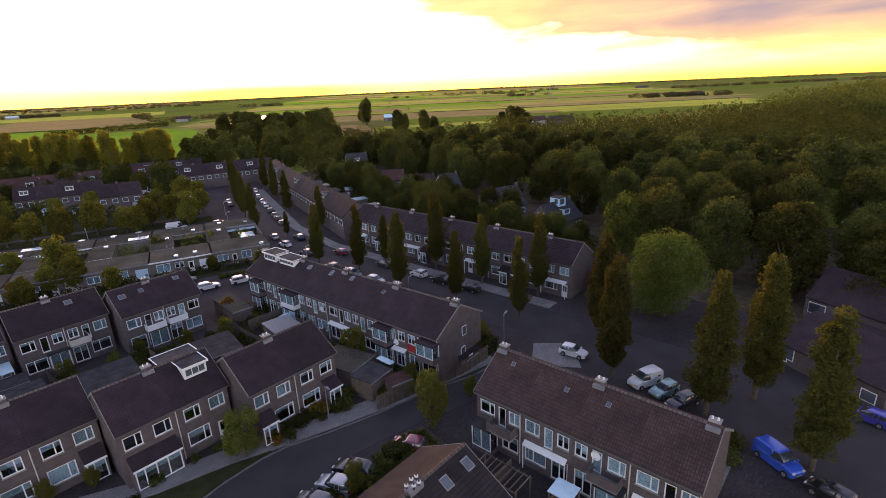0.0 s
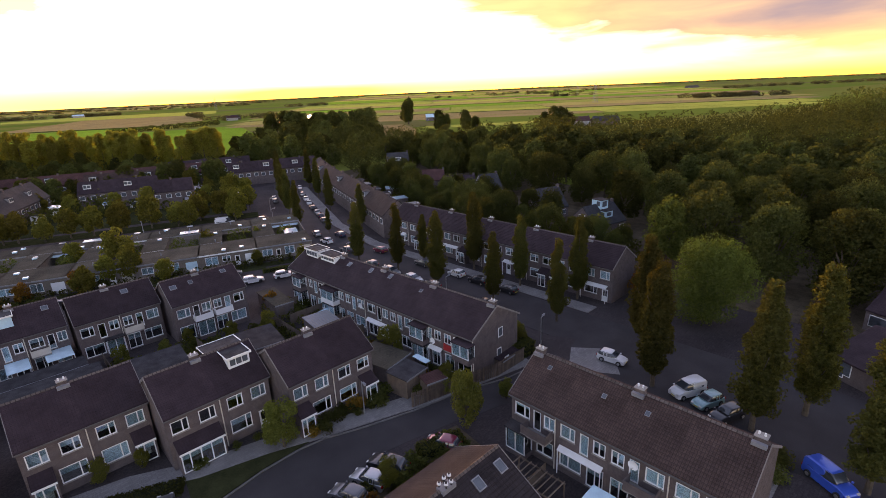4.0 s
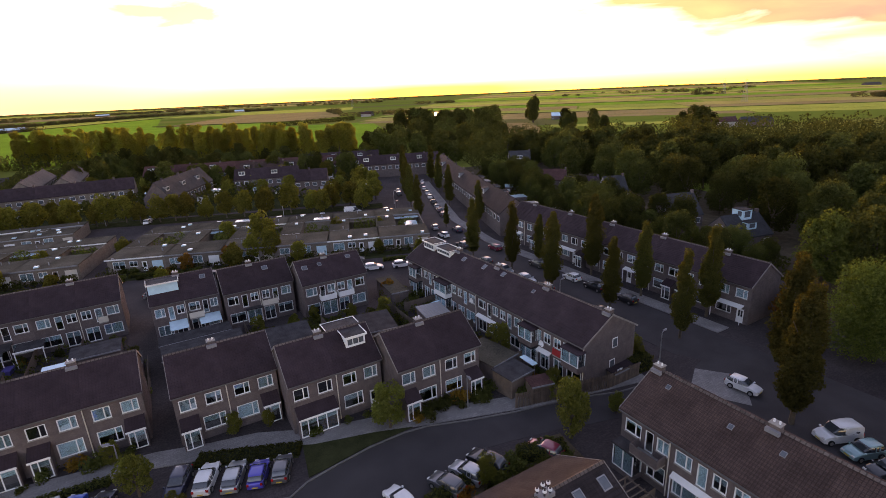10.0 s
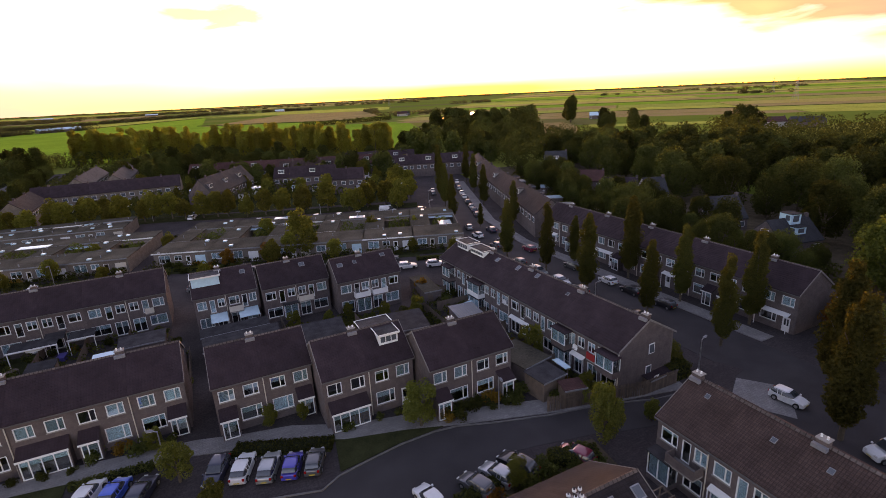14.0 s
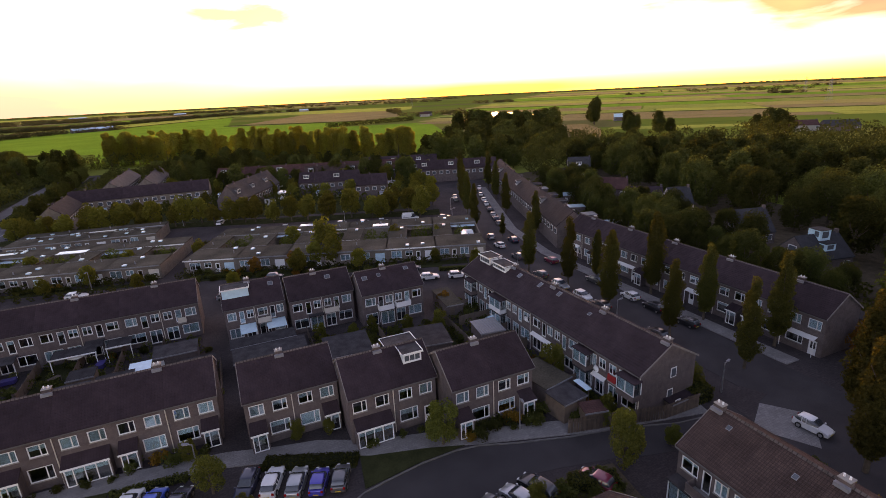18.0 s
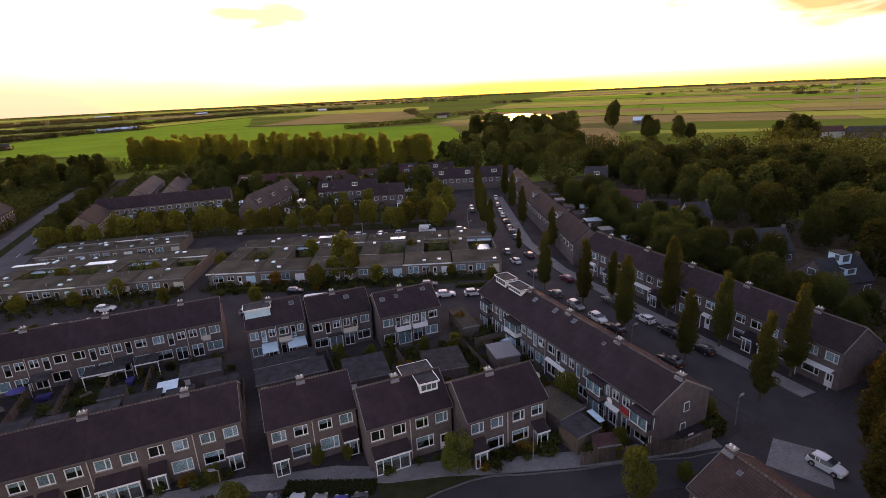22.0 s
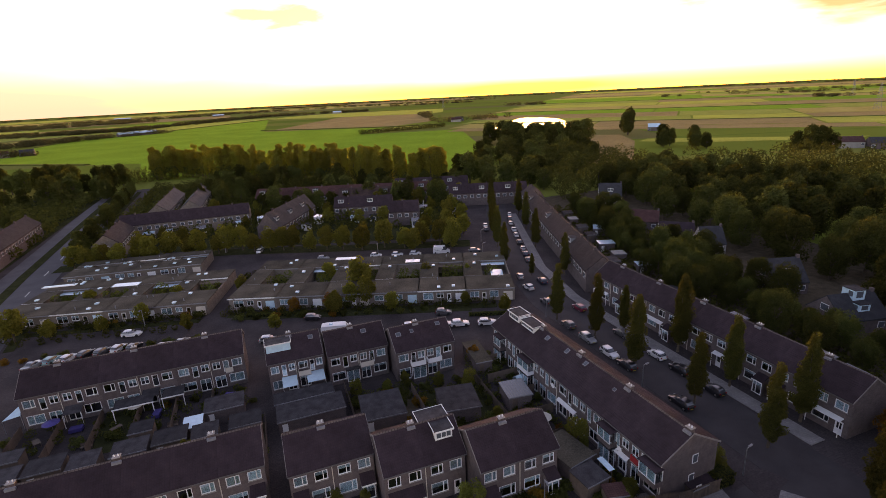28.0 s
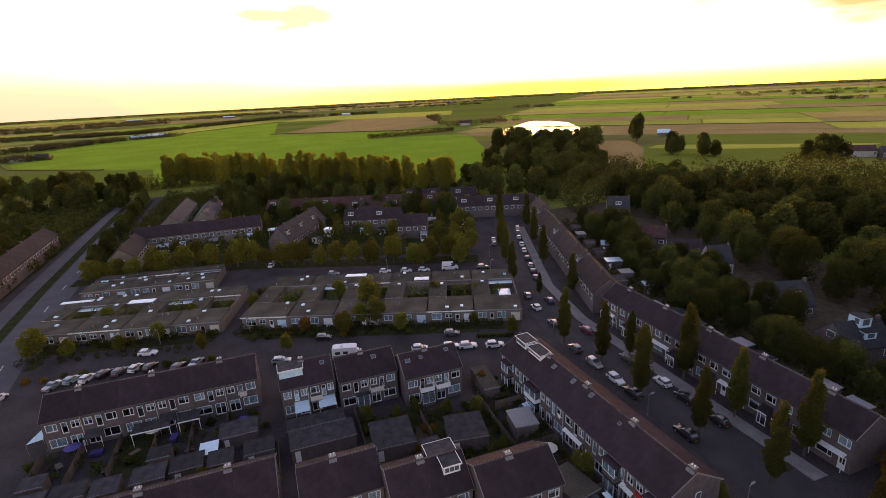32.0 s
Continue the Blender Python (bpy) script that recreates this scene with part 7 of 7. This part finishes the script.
# behind the far terrace
for k in range(10):
    y = 34.5 + 5.4 * k
    garden(75.4, y, 8.4, 5.2, 0, (GRASS, SLABS, SOIL)[k % 3], "back garden of the street terrace")
    shed(79.5 + (k % 3), y + 0.6, 0, 2.8, 3.2, roof=(BITUMEN, LEAD, STONE, BITUMEN)[k % 4])
    if k in (1, 5):
        fence([(75.5, y), (83.5, y)])


for x, y, turn, w, d, roof in ((89.5, 114.5, -20, 4.5, 3.4, SHEET), (86.5, 95.0, -20, 4.2, 3.0, SHEET), (82.0, 101.0, -18, 3.0, 4.0, BITUMEN), (87.0, 105.0, -18, 3.4, 3.0, STONE), (92.0, 124.0, -20, 3.0, 3.4, BITUMEN), (95.0, 133.0, -20, 3.2, 3.2, BITUMEN), (98.5, 143.0, -20, 3.0, 3.4, STONE), (98.0, 129.0, -35, 8.0, 5.0, SHEET), (102.0, 152.0, -20, 3.2, 3.2, BITUMEN)):
    shed(x, y, turn, w, d, 2.5, roof, label="flat-roofed outbuilding in a garden behind the street")


# ---- street lamps, sign posts ----
def street_lamp(x, y, turn, h=4.0):
    ob = thing("street_lamp", "slim grey street lamp with a short arm", "street lamp", "street lamps", at=pose(x, y, 0, 0, 0, turn))
    part("pole", Shape().tube((0, 0, 0), (0, 0, h * 0.5), 0.09, 0.07).tube((0, 0, h * 0.5), (0, 0, h), 0.07, 0.05), METAL, ob)
    part("arm", Shape().bar((0, 0, h - 0.06), (0.5, 0, h + 0.04), 0.06), METAL, ob)
    hd = part("head", Shape().prism([(0.35, -0.12, h), (1.0, -0.1, h + 0.05), (1.0, 0.1, h + 0.05), (0.35, 0.12, h)], (0, 0, 0.13)), LEAD, ob)
    part("diffuser", Shape().box(0.42, 0.92, -0.09, 0.09, h - 0.04, h - 0.004), LAMP, hd)
    part("foot", Shape().tube((0, 0, 0), (0, 0, 0.6), 0.12, 0.1), METAL, ob)


for x, y, turn in ((-7.5, 48.4, 160), (50.3, 34.7, 10), (25.2, 40.0, -100), (68.0, 14.0, 180), (52.6, 55.0, 0), (52.6, 84.0, 0), (-10.0, 116.5, 250), (34, 98.5, 250), (-29.5, 119, 250), (-49, 123.5, 250), (-14.6, 171.0, 250), (-40, 175, 250), (30, 143.5, 250), (58.0, 128.0, 0), (64.0, 142.0, 0)):
    street_lamp(x, y, turn)


def dish(x, y, z, turn):
    ob = thing("satellite_dish", "white satellite dish fixed to the wall", "satellite dish", "satellite dishes", at=pose(x, y, z, 0, 0, turn))
    s = Shape()
    rings = [(0.0, 0.0), (0.15, 0.02), (0.3, 0.07), (0.42, 0.14)]
    for r, h in rings[1:]:
        s.v += [(math.cos(k * math.pi / 6) * r, -h - 0.35, math.sin(k * math.pi / 6) * r) for k in range(12)]
    s.v.append((0, -0.35, 0))
    for j in range(2):
        s.f += [(j * 12 + k, j * 12 + (k + 1) % 12, j * 12 + 12 + (k + 1) % 12, j * 12 + 12 + k) for k in range(12)]
    s.f += [(36, (k + 1) % 12, k) for k in range(12)]
    part("reflector", s, WHITE, ob)
    part("arm", Shape().bar((0, 0, 0), (0, -0.35, 0), 0.05), METAL, ob)
    part("feed", Shape().bar((0, -0.38, -0.3), (0, -0.85, -0.05), 0.04), METAL, ob)


dish(36.36, 55.2, 4.6, -90), dish(32.26, 13.2, 5.0, -90), dish(36.36, 40.3, 4.4, -90)


# ---- power pylon and farm sheds far off ----
def pylon(x, y, h=32):
    ob = thing("pylon", "tall steel lattice power pylon in the fields", "pylon", at=pose(x, y, -0.1))
    s = Shape()
    for a in (-1, 1):
        for b in (-1, 1):
            s.bar((3 * a, 3 * b, 0), (0.5 * a, 0.5 * b, h), 0.22)
    for k in range(7):
        z0, z1 = h * k / 7, h * (k + 1) / 7
        w0, w1 = 3 - 2.5 * k / 7, 3 - 2.5 * (k + 1) / 7
        s.bar((-w0, -w0, z0), (w1, -w1, z1), 0.12).bar((w0, w0, z0), (-w1, w1, z1), 0.12).bar((-w0, w0, z0), (-w1, -w1, z1), 0.12).bar((w0, -w0, z0), (w1, w1, z1), 0.12)
    part("lattice", s, LEAD, ob)
    for z in (h * 0.7, h * 0.82, h * 0.94):
        part("crossarm", Shape().bar((-5, 0, z), (5, 0, z), 0.3), LEAD, ob)


for x, y in ((760, 430), (1150, 700), (560, 1500)):
    pylon(x, y)
for k, (x, y, w, d, turn) in enumerate(((350, 222, 20, 11, -40), (362, 204, 20, 10, -40), (945, 262, 30, 14, -20), (930, 292, 14, 10, -20), (-215, 1002, 30, 12, 30), (-190, 1018, 34, 12, 30), (-277, 692, 18, 10, 10), (-252, 700, 14, 10, 10), (-133, 2071, 40, 16, 0), (233, 1588, 26, 12, -20), (-525, 2431, 60, 20, 0), (1700, 640, 40, 18, -30), (300, 770, 16, 10, -20), (315, 790, 14, 10, -20), (370, 408, 12, 8, -40))):
    far_house(pose(x, y, -0.1, 0, 0, turn), w, d, 4.0, 7.0, RENDER if k % 3 == 0 else BRICK, SHEET if k in (4, 5, 8, 9, 10, 14) else SLATE if k % 2 else TILE_RED, "farm building with a broad roof among the fields", "farm buildings", seed=k)
